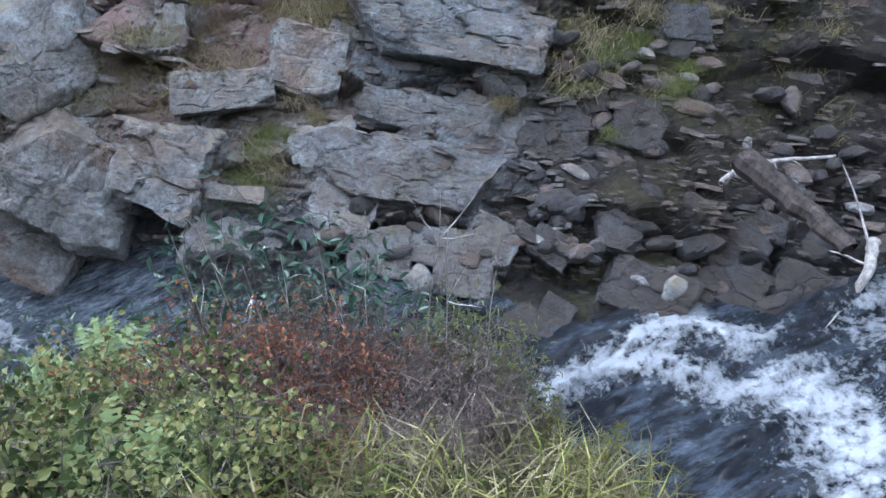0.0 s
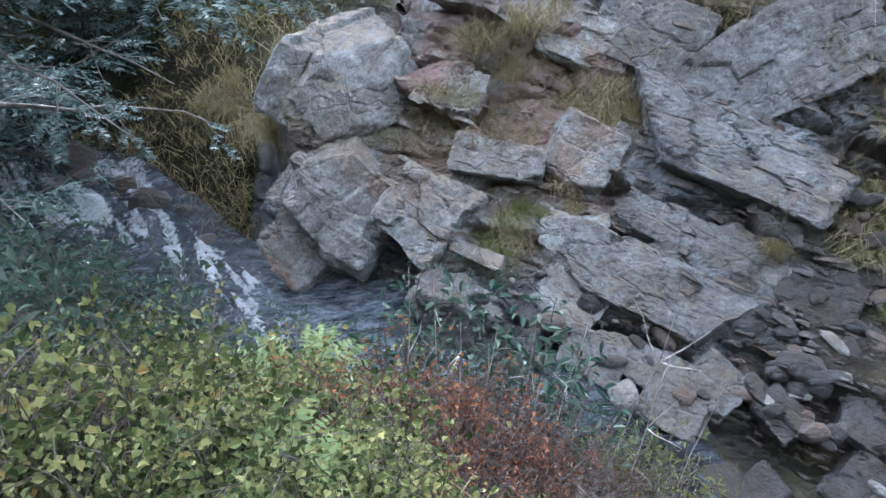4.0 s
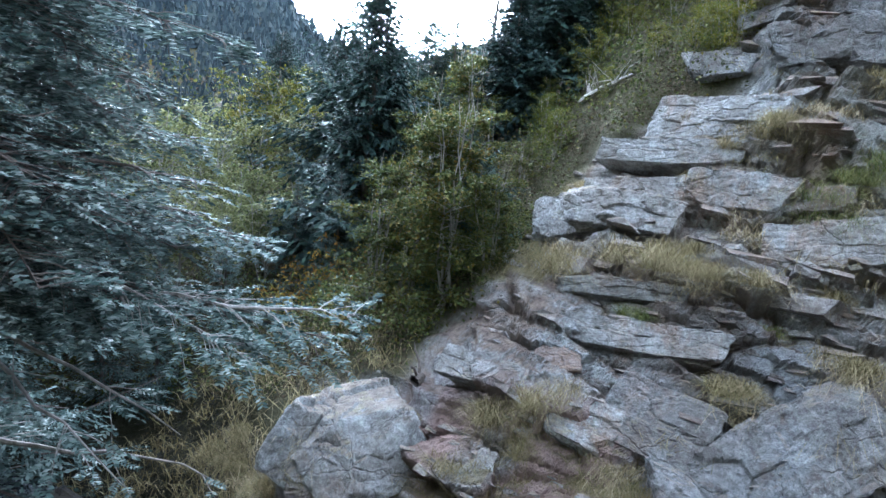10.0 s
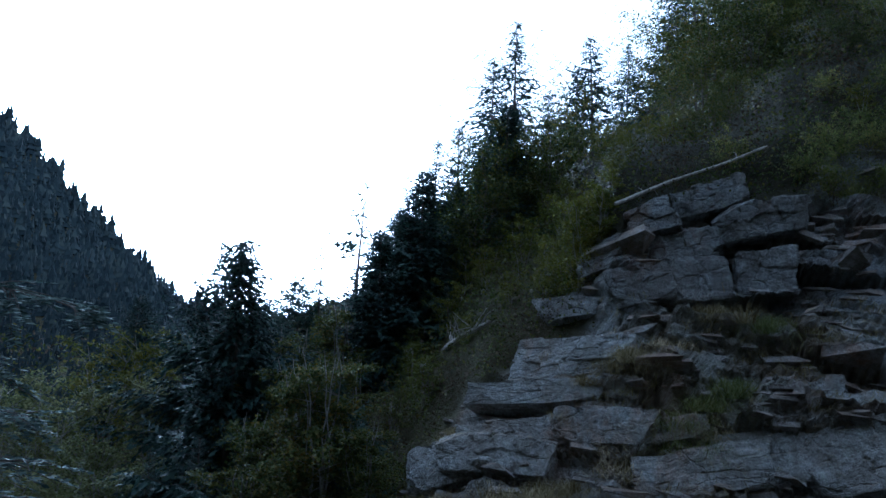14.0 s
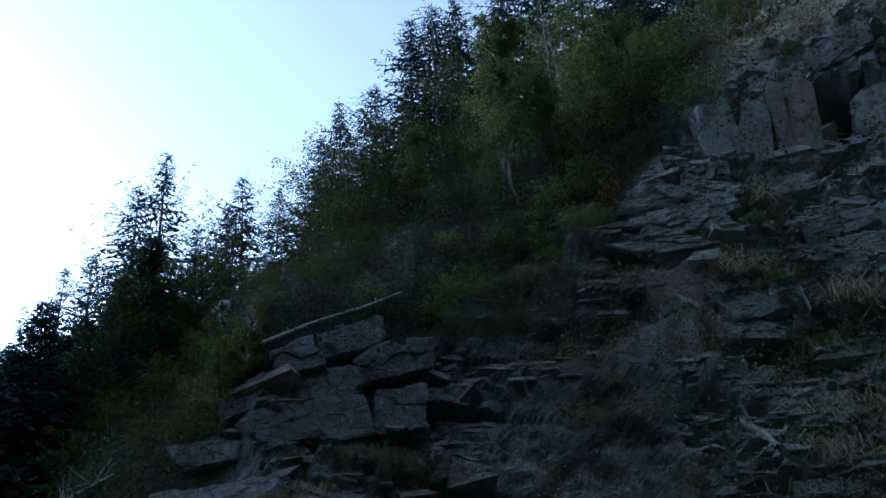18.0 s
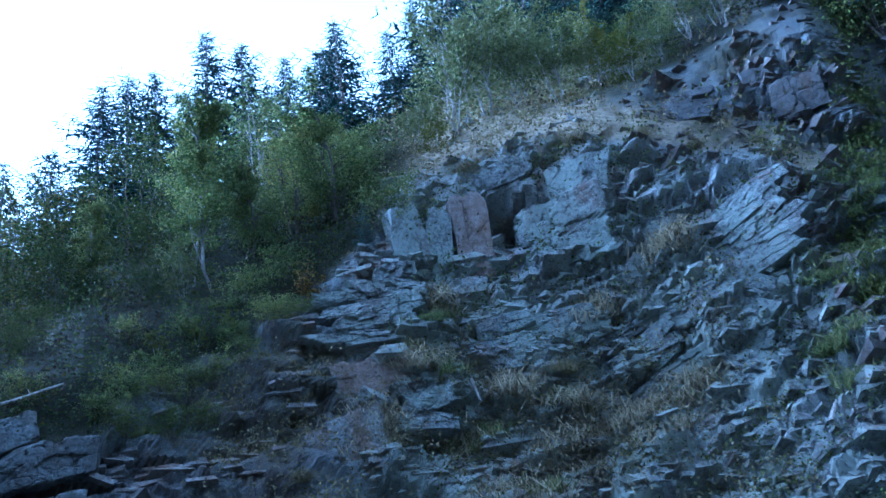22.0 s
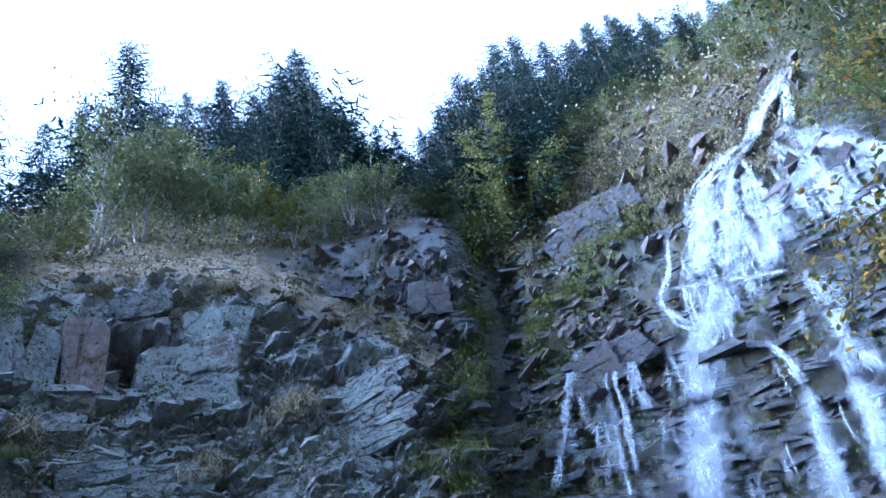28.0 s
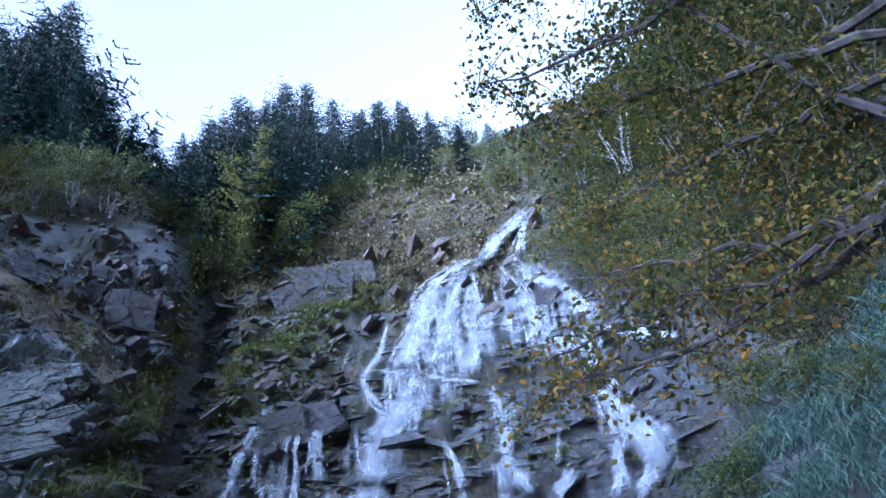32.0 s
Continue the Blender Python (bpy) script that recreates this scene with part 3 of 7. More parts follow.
rock = smooth01(-1.5, 1.5, np.interp(az_f, [n[0] for n in ROCK_TOP], [n[1] for n in ROCK_TOP]) - el_f + 5 * (fractal(p * 0.5, 5) - 0.5))
rock *= smooth01(3.3, 4.2, r_f)
view = unit_rows(p - np.array(EYE))
graze = np.abs((nrm * view).sum(1))
side_f = smooth01(84, 92, az_f)
rock *= smooth01(0.14 - 0.08 * side_f, 0.28 - 0.1 * side_f, graze)
calm_slope = smooth01(0.24, 0.5, graze)
size = 1.0 + 0.7 * smooth01(14, 40, r_f)
warp = np.stack([fractal(p * 0.45, 31 + a, 2) - 0.5 for a in range(3)], 1)
bed = ((p + 0.25 * warp) @ np.array(BED_ROT)) / size[:, None]
o1, r1, e1 = cells(bed / (1.7, 1.2, 0.62), 3)
o2, r2, e2 = cells(bed / (0.5, 0.4, 0.22), 8)
small = 0.25 + smooth01(0.35, 0.65, r1[:, 2])
big = fractal(p * 0.22, 60, 3) - 0.5
disp = 0.5 * (r1[:, 0] - 0.5) + 0.75 * (o1 * (r1 - 0.5)).sum(1) - 0.13 * np.exp(-(e1 / 0.05) ** 2)
o3, r3, e3 = cells(bed / (0.2, 0.17, 0.085), 21)
disp += 0.05 * (r3[:, 0] - 0.5) * smooth01(18, 10, r_f) + 0.02 * smooth01(18, 10, r_f) * (o3 * (r3 - 0.5)).sum(1) - 0.05 * np.exp(-(e2 / 0.06) ** 2)
crag_f = smooth01(44, 52, az_f) * smooth01(98, 94, az_f) * smooth01(-8, 2, el_f)
disp += small * (1 + 0.55 * crag_f) * (0.13 * (r2[:, 0] - 0.5) + 0.18 * (o2 * (r2 - 0.5)).sum(1))
disp *= size * (0.8 + 0.5 * smooth01(20, 40, az_f) * smooth01(40, 20, r_f))
soft = (fractal(p * 0.9, 77, 4) - 0.5) * 0.5 * smooth01(1.5, 6, r_f) + (fractal(p * 4, 78, 3) - 0.5) * 0.1
shift = rock * disp * (0.15 + 0.85 * calm_slope) + (1 - rock) * soft * np.clip(size, 1, 2) * (0.3 + 0.7 * calm_slope) + big * 1.3 * smooth01(6, 16, r_f) * np.clip(size, 1, 3) * 0.6
strata = crag_f * 0.22 + smooth01(97, 101, az_f) * smooth01(140, 130, az_f) * smooth01(8, 14, el_f) * 0.2
spur_f = smooth01(0, 4, az_f) * smooth01(46, 40, az_f) * smooth01(-16, -10, el_f)
strata = np.maximum(strata, 0.16 * spur_f)
thick = np.where(spur_f > 0.3, 0.17, 0.34)
layer = np.floor((bed[:, 2] * size + 0.25 * (r1[:, 2] - 0.5)) / thick).astype(np.int64)
along_bed = np.floor((bed[:, 0] * size + 3.7 * hash01(layer, layer * 0, layer * 0, 9)) / (4.5 * thick)).astype(np.int64)
across_bed = np.floor((bed[:, 1] * size + 2.9 * hash01(layer, layer * 0, layer * 0, 19)) / (3.2 * thick)).astype(np.int64)
shift += rock * strata * 1.5 * (hash01(layer, along_bed, across_bed, 29) - 0.5)
earthy = smooth01(27, 36, az_f) * smooth01(-17, -24, el_f) * smooth01(76, 68, az_f)
shift = shift * (1 - 0.45 * earthy) + earthy * (0.22 * (fractal(p * 1.6, 171, 3) - 0.5) + 0.1 * (fractal(p * 7, 172, 3) - 0.5))
shift *= smooth01(0.3, 1.5, r_f)
# ledges across the falls: the face steps back with height
fall_side = smooth01(88, 96, az_f) * smooth01(150, 140, az_f) * rock
lev = p[:, 2] / 1.9 + 1.6 * (fractal(p * 0.16, 120, 3) - 0.5)
tread = lev - np.floor(lev)
shift += fall_side * (0.8 * (0.5 - smooth01(0.0, 0.85, tread)) + 0.2 * (r1[:, 1] - 0.5)) * smooth01(-4, 4, el_f)
cleft = np.exp(-((az_f - 95.3 - (el_f - 20) * 0.22 + 2.4 * (fractal(p * 0.25, 130, 3) - 0.5)) / 1.3) ** 2) * smooth01(-5, 12, el_f) * smooth01(36, 28, el_f)
shift -= 2.2 * cleft
shift -= 1.6 * np.exp(-((az_f - 64.6) / 1.3) ** 4 - ((el_f - 25.6) / 1.7) ** 4)
# far or slanting parts of the sheet are worn smoother
sh = shift.reshape(shape2)
steep = smooth01(0.8, 0.5, graze).reshape(shape2)
soft_v = sh.copy()
soft_v[1:-1, 1:-1] = (4 * sh[1:-1, 1:-1] + 2 * (sh[:-2, 1:-1] + sh[2:, 1:-1] + sh[1:-1, :-2] + sh[1:-1, 2:]) + sh[:-2, :-2] + sh[:-2, 2:] + sh[2:, :-2] + sh[2:, 2:]) / 16
sh = sh * (1 - steep) + soft_v * steep
shift = sh.ravel()
worn = sum(np.roll(np.roll(sh, a, 0), b, 1) for a in (-2, -1, 0, 1, 2) for b in (-1, 0, 1)) / 15
wear = np.clip(1 - smooth01(0.22, 0.45, graze) + 0.55 * smooth01(32, 38, az_f) * smooth01(64, 56, az_f) * smooth01(16, 9, el_f) + 0.65 * smooth01(90, 96, az_f) * (1 - 0.7 * smooth01(26, 29, el_f) * smooth01(127, 124, az_f)), 0, 0.95)
shift = shift * (1 - wear) + worn.ravel() * wear
p_moved = p + nrm * shift[:, None]
rim = P.reshape(shape2 + (3,))[:, -1]

verts = p_moved.reshape(shape2 + (3,))
# past the skyline the sheet falls away and runs on to the horizon
out_dir = rim.copy()
out_dir[:, 2] = 0
out_dir /= np.linalg.norm(out_dir, axis=1, keepdims=True)
rr = np.linalg.norm(rim[:, :2], axis=1, keepdims=True)
extra = []
for dist, drop in ((1.15, 0.97), (1.8, 0.7), (4.0, 0.3)):
    q = out_dir * (rr * dist)
    q[:, 2] = rim[:, 2] * drop
    extra.append(q)
q = out_dir * 3000.0
q[:, 2] = 0
extra.append(q)
verts = np.concatenate([verts, np.stack(extra, 1)], 1)
verts[:, 0] = (0, 0, 0)
nc, nr = verts.shape[:2]
ci, ri = np.meshgrid(np.arange(nc), np.arange(nr - 1), indexing="ij")
nx = (ci + 1) % nc
faces = np.stack([ci * nr + ri, nx * nr + ri, nx * nr + ri + 1, ci * nr + ri + 1], -1).reshape(-1, 4)
foot = len(verts.reshape(-1, 3))
all_verts = np.concatenate([verts.reshape(-1, 3), [[0, 0, 0]]])
ground_me = quick_mesh("ground", all_verts, faces, False)


def spread(values, rest):
    a = np.asarray(values, np.float32).reshape(shape2)
    return np.append(np.concatenate([a, np.full((nc, nr - shape2[1]), rest, np.float32)], 1).ravel(), rest)


du, dv = np.gradient(verts[:, :shape2[1]], axis=0), np.gradient(verts[:, :shape2[1]], axis=1)
n2 = np.cross(du, dv).reshape(-1, 3)
n2 /= np.linalg.norm(n2, axis=1, keepdims=True) + 1e-9
up = np.abs(n2[:, 2])
patch = fractal(p * 0.55, 90, 4)
grassy = smooth01(0.5, 0.62, patch + 0.25 * (up - 0.6)) * smooth01(-40, -24, el_f)
wood = (1 - rock) * np.clip(1 - smooth01(56, 60, az_f) * smooth01(84, 80, az_f) * smooth01(37, 35, el_f) - smooth01(100, 104, az_f) * smooth01(39, 37.5, el_f) * smooth01(131, 127, az_f), 0, 1)
turf = np.clip((1 - rock) + rock * grassy * (0.85 - 0.45 * smooth01(96, 104, az_f)), 0, 1) * smooth01(2, 4, r_f)
turf *= 1 - 0.75 * crag_f * rock
upper = smooth01(28, 33, el_f) * (smooth01(96, 101, az_f) * smooth01(129, 125, az_f) + smooth01(54, 60, az_f) * smooth01(93, 88, az_f))
turf = np.maximum(turf, 0.9 * upper * smooth01(0.36, 0.56, fractal(p * 0.7, 150, 4)))
shelf = smooth01(29.5, 32, az_f) * smooth01(49, 45, az_f) * smooth01(5, 8, el_f - 0.25 * (az_f - 31)) * smooth01(0.36, 0.52, fractal(p * 0.8, 161, 4))
turf = np.maximum(turf, 0.9 * shelf)
above = el_f - curve(az_f, RIM)
ledge = smooth01(-0.5, 0.2, above) * smooth01(2.2, 1.3, above) * smooth01(52, 57, az_f) * smooth01(92, 89, az_f)
turf = np.maximum(turf, 0.9 * ledge)
turf *= 1 - 0.6 * smooth01(4, 9, az_f) * smooth01(50, 40, az_f) * smooth01(-18, -13, el_f) * rock
scree = smooth01(24, 40, az_f) * smooth01(-22, -30, el_f) * smooth01(70, 60, az_f)
# shade put into the colour along the cracks, laid in with the soil
crack_shade = np.exp(-(e1 / 0.06) ** 2) * 0.75 + np.exp(-(e2 / 0.07) ** 2) * 0.35
soil = np.clip(rock * crack_shade + (1 - smooth01(2, 4, r_f)) + rock * smooth01(0.45, 0.65, fractal(p * 0.8, 95, 4)) * 0.6 + rock * (0.75 - 0.45 * smooth01(-16, -6, el_f)) * smooth01(0.62, 0.85, up) * smooth01(0.38, 0.55, fractal(p * 1.3, 163, 4)) + 0.5 * scree + 0.6 * smooth01(94, 100, az_f) * smooth01(0.4, 0.6, fractal(p * 0.5, 151, 4)), 0, 1)
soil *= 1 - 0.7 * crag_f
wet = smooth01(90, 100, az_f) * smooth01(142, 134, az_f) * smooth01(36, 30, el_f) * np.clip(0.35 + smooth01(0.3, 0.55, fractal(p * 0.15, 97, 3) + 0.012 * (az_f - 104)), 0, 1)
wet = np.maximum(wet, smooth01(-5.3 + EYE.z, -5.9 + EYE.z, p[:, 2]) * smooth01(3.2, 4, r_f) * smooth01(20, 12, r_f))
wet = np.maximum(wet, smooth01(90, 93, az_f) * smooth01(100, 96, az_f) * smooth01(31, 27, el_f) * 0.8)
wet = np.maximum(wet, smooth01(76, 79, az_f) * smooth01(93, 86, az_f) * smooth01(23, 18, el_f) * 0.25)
# rim and crag towards the gully: darker, bluer rock
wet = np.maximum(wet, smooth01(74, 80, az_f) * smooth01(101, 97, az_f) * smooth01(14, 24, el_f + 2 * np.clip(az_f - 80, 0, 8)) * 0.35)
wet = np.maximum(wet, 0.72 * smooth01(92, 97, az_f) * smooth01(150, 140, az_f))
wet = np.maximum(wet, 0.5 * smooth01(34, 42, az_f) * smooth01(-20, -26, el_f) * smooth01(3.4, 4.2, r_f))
# outcrop's right side, turned from the valley opening: its shade is painted here
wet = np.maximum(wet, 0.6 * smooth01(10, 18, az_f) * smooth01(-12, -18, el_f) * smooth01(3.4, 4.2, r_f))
# crag above the rim: darker and bluer again
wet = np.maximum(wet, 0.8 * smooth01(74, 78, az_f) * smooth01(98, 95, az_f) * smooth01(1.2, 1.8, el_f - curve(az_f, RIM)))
# crag over the stream and upper spur: darker, bluer rock
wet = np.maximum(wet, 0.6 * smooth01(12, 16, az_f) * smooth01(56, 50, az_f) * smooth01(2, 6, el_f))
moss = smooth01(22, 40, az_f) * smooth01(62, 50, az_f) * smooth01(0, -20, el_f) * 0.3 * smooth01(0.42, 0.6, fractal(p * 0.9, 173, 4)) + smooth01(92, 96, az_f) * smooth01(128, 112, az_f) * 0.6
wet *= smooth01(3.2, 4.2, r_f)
moss *= smooth01(3.2, 4.2, r_f)
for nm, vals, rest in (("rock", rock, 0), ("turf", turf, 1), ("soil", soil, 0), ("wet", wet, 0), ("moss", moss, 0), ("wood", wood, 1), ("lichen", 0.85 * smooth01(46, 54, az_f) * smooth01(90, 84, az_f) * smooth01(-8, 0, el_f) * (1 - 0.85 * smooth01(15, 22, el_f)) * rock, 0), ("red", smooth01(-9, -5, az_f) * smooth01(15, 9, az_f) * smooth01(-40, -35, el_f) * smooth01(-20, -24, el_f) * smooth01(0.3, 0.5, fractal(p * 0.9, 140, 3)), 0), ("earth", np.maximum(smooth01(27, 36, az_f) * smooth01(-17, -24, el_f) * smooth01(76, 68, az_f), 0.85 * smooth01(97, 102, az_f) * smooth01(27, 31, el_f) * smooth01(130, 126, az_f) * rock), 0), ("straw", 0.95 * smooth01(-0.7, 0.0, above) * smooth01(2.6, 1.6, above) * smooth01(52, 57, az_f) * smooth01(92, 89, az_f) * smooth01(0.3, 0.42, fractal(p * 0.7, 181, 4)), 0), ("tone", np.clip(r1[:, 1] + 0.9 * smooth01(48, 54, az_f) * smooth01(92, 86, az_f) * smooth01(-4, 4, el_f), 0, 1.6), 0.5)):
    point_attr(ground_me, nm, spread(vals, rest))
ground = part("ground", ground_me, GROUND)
tagged(ground, "steep rocky gorge side with broken grey schist, turf ledges and soil", "ground", kind="structure")

# quick look-up of the finished surface
SURF, SURF_UP = verts[:, :shape2[1]], up.reshape(shape2)
TURF, ROCKY = turf.reshape(shape2), rock.reshape(shape2)


def grid_index(az, el):
    i = int(np.clip(np.searchsorted(az_cols, az), 0, len(az_cols) - 1))
    j = int(np.argmin(np.abs(EL[i] - el)))
    return i, j


def surf(az, el, sink=0.0):
    i, j = grid_index(az, el)
    return Vector(SURF[i, j]) - Vector((0, 0, sink))


def surf_normal(az, el):
    i, j = grid_index(az, el)
    i0, i1, j0, j1 = max(i - 3, 0), min(i + 4, len(az_cols)), max(j - 3, 0), min(j + 4, SURF.shape[1])
    n = Vector(N[i0:i1, j0:j1].mean((0, 1)))
    return n.normalized() if n.length else Vector((0, 0, 1))


# ---- the stream ----
WATER_Z = [(-70, -9.0), (-35, -7.6), (-26, -7.0), (-7, -6.4), (10, -6.1), (40, -6.0), (66, -5.9), (80, -5.4), (100, -3.5), (140, -3.0)]
WATER_FAR = [(-70, 19), (-40, 15.5), (-30, 12.0), (-22, 8.6), (-14, 7.2), (-7, 6.9), (3, 5.9), (20, 5.3), (29, 5.1), (38, 4.7), (44, 5.0), (50, 5.7), (60, 5.9), (66, 7.6), (80, 9), (140, 9)]
WATER_NEAR = [(-70, 10.5), (-40, 10.4), (-30, 7.5), (-22, 5.5), (-14, 4.6), (-5, 4.1), (10, 3.5), (40, 3.2), (80, 3.2), (140, 4)]
wa = np.arange(-70, 118, 0.3)
ws = np.linspace(0, 1, 70)
WA, WS = np.meshgrid(wa, ws, indexing="ij")
rn, rf = curve(WA, WATER_NEAR), curve(WA, WATER_FAR)
WR = rn + (rf - rn) * WS
wp = np.stack([WR * np.sin(np.radians(WA)), WR * np.cos(np.radians(WA)), EYE.z + curve(WA, WATER_Z)], -1).reshape(-1, 3)
wa_f, ws_f = WA.ravel(), WS.ravel()
flow = np.stack([wa_f * 0.09, ws_f * 2.6, wa_f * 0], 1)
foam = 0.55 * fractal(flow * (2.2, 1.6, 1), 41, 4) + 0.1


def streak(a0, s0, a1, s1, width):
    """Closeness to a line of broken water between two spots of the stream."""
    t = np.clip(((wa_f - a0) * (a1 - a0) * 0.0036 + (ws_f - s0) * (s1 - s0)) / ((a1 - a0) ** 2 * 0.0036 + (s1 - s0) ** 2), 0, 1)
    d = np.hypot((wa_f - a0 - t * (a1 - a0)) * 0.06, ws_f - s0 - t * (s1 - s0))
    return np.exp(-(d / width) ** 2)


rough_water = fractal(flow * (6, 5, 1), 44, 3) - 0.5
white = np.zeros(len(wa_f))
for a0, s0, a1, s1, wd in ((39, 0.45, 51, 0.85, 0.17), (51, 0.85, 60, 0.8, 0.12), (44, 0.6, 62, 0.55, 0.12), (62, 0.55, 76, 0.25, 0.13), (66, 0.8, 82, 0.45, 0.16),
                           (-45, 0.4, -31, 0.65, 0.36), (-31, 0.5, -24, 0.5, 0.28), (-20, 0.3, -15, 0.1, 0.14), (-24, 0.6, -19, 0.8, 0.08)):
    white = np.maximum(white, streak(a0, s0, a1, s1, wd))
white *= np.where(wa_f < -10, 0.25 + 0.75 * smooth01(0.42, 0.6, fractal(flow * (9, 4, 1), 49, 3)), 1)
foam = np.clip(foam * 0.5 + 0.42 * white * (1 + 0.8 * rough_water), 0, 1)
calm = smooth01(-17, -12, wa_f) * smooth01(22, 10, wa_f)
foam *= 1 - 0.55 * calm
wp[:, 2] += 0.3 * (fractal(flow * (3, 2.5, 1), 47, 4) - 0.5) * (1 - 0.85 * calm) + 0.07 * white * (0.5 + rough_water * 2)
ci, ri = np.meshgrid(np.arange(len(wa) - 1), np.arange(len(ws) - 1), indexing="ij")
k = len(ws)
wf = np.stack([ci * k + ri, (ci + 1) * k + ri, (ci + 1) * k + ri + 1, ci * k + ri + 1], -1).reshape(-1, 4)
water_me = quick_mesh("water", wp, wf, True)
point_attr(water_me, "foam", foam)
# how much painted sky reflection the stream gets at each bearing
point_attr(water_me, "sky_sheen", smooth01(24, 12, wa_f) * (0.25 + 0.65 * smooth01(-25, -19, wa_f)))
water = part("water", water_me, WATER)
tagged(water, "dark clear mountain stream with white rapids between boulders", "stream", kind="structure")

# ---- the waterfall: strands that follow the rock down ----
def strand(line, off, width, seed, t0):
    """A ribbon of water over the rock along bearings and elevations."""
    rng = random.Random(seed)
    run = [0.0]
    for (a0, e0), (a1, e1) in zip(line, line[1:]):
        run.append(run[-1] + math.hypot(a1 - a0, e1 - e0))
    n = max(8, int(run[-1] * 6 * (1 - t0)))
    ph = [rng.uniform(0, 6.28) for _ in range(4)]
    pos, nrs = [], []
    for i in range(n):
        t = t0 + (1 - t0) * i / (n - 1)
        d = t * run[-1]
        az = float(np.interp(d, run, [q[0] for q in line])) + off * (0.5 + 0.5 * math.sin(d * 1.1 + ph[3])) + 0.05 * (math.sin(d * 2.3 + ph[0]) + 0.6 * math.sin(d * 5 + ph[1]))
        el = float(np.interp(d, run, [q[1] for q in line])) + 0.4 * off * math.sin(ph[2])
        gi, gj = grid_index(az, el)
        near_by = SURF[max(gi - 2, 0):gi + 3, max(gj - 2, 0):gj + 4].reshape(-1, 3) - np.array(EYE)
        pos.append(np.array(EYE) + np.array(dirv(az, el)) * (np.linalg.norm(near_by, axis=1).min() - 0.12))
        nrs.append(surf_normal(az, el))
    pos = np.array(pos)
    for _ in range(8):
        pos[1:-1] = (pos[:-2] + 2 * pos[1:-1] + pos[2:]) / 4
    v, f, body = [], [], []
    k = 5
    wide = rng.choice((0.6, 1.0, 1.8, 3.2))
    width, thick = width * wide, (1.0, 0.85, 0.6, 0.45)[(0.6, 1.0, 1.8, 3.2).index(wide)]
    for i in range(n):
        c, n_s = Vector(pos[i]), nrs[i]
        along_v = Vector(pos[min(i + 1, n - 1)] - pos[max(i - 1, 0)])
        side = along_v.cross(n_s)
        side = side.normalized() if side.length > 1e-5 else Vector((1, 0, 0))
        w = 1.5 * width * (0.5 + 0.6 * math.sin(i * 0.55 + ph[2]) ** 2 + 0.4 * rng.random())
        for j in range(k):
            u = j / (k - 1) * 2 - 1
            v.append(c + side * (u * w / 2) + n_s * (0.1 + 0.12 * width * (1 - u * u) + 0.03 * rng.random()))
            body.append(min(1.0, i / 5, (n - 1 - i) / 5) * (1 - u * u) * rng.uniform(0.75, 1.0) * thick)
    for i in range(n - 1):
        for j in range(k - 1):
            f.append((i * k + j, i * k + j + 1, (i + 1) * k + j + 1, (i + 1) * k + j))
    return v, f, body


def fall_mesh(strands):
    v, f, b = [], [], []
    for s in strands:
        v1, f1, b1 = strand(*s)
        f += [tuple(i + len(v) for i in q) for q in f1]
        v += v1
        b += b1
    me = quick_mesh("waterfall", [tuple(x) for x in v], f, True)
    point_attr(me, "body", b)
    return me

rng = random.Random(4)
waterfall = thing("waterfall", "tall white waterfall cascading in many strands over stepped dark rock", "waterfall", kind="structure")


def course(name, line, spread_deg, count, width):
    """Strands of water side by side along one line of bearings and elevations."""
    strands = []
    for i in range(int(count * 1.7)):
        off = (rng.random() + rng.random() - 1) * spread_deg
        shift_t = rng.uniform(0, 0.25) if i else 0
        strands.append((line, off, width * rng.choice((0.4, 0.7, 1.0, 1.6)), rng.randrange(9999), shift_t))
    part(name, fall_mesh(strands), FALL, waterfall)


VEILS = []


def veil(az, el, drop):
    VEILS.append(([(az, el), (az - rng.uniform(-0.3, 0.6), el - drop / 2), (az - rng.uniform(-0.3, 0.9), el - drop)], 0.1, rng.uniform(0.04, 0.16), rng.randrange(9999), 0.0))


course("head", [(126.6, 34.5), (125.1, 33.3), (122.8, 32.2), (121.3, 30.9)], 1.27, 17, 0.12)
course("head", [(126.3, 34.1), (125.4, 32.6), (124.4, 30.7)], 0.80, 10, 0.09)
course("upper_veil", [(121.3, 30.9), (119.5, 31.0), (117.4, 30.1), (115.4, 28.2), (114.2, 25.9), (113.0, 23.2)], 1.75, 19, 0.11)
course("upper_veil", [(119.7, 30.6), (118.0, 28.4), (116.6, 25.5), (115.3, 22.9)], 2.07, 15, 0.09)
course("upper_veil", [(120.2, 30.2), (119.7, 27.4), (119.6, 24.9), (118.7, 22.0)], 1.27, 13, 0.08)
course("ledge_run", [(110.6, 23.3), (114.2, 22.6), (119.4, 21.4)], 0.48, 6, 0.06)
course("plunge", [(114.6, 22.7), (112.4, 20.2), (110.8, 18.3), (109.6, 14.7)], 1.59, 23, 0.17)
course("plunge", [(109.7, 22.1), (111.1, 20.1)], 0.64, 8, 0.08)
course("thin_fall", [(120.3, 21.3), (121.0, 18.4), (120.6, 15.6), (120.2, 13.1)], 1.03, 11, 0.10)
course("side_veil", [(124.6, 30.8), (125.7, 28.9), (127.8, 27.8), (129.1, 25.8), (129.9, 24.3)], 1.27, 15, 0.09)
course("side_veil", [(122.7, 30.6), (124.2, 27.4), (125.1, 25.0), (126.9, 23.3), (128.8, 22.2)], 1.59, 17, 0.09)
course("side_veil", [(129.3, 26.4), (129.5, 24.1), (129.1, 22.1), (128.1, 20.2)], 1.11, 13, 0.10)
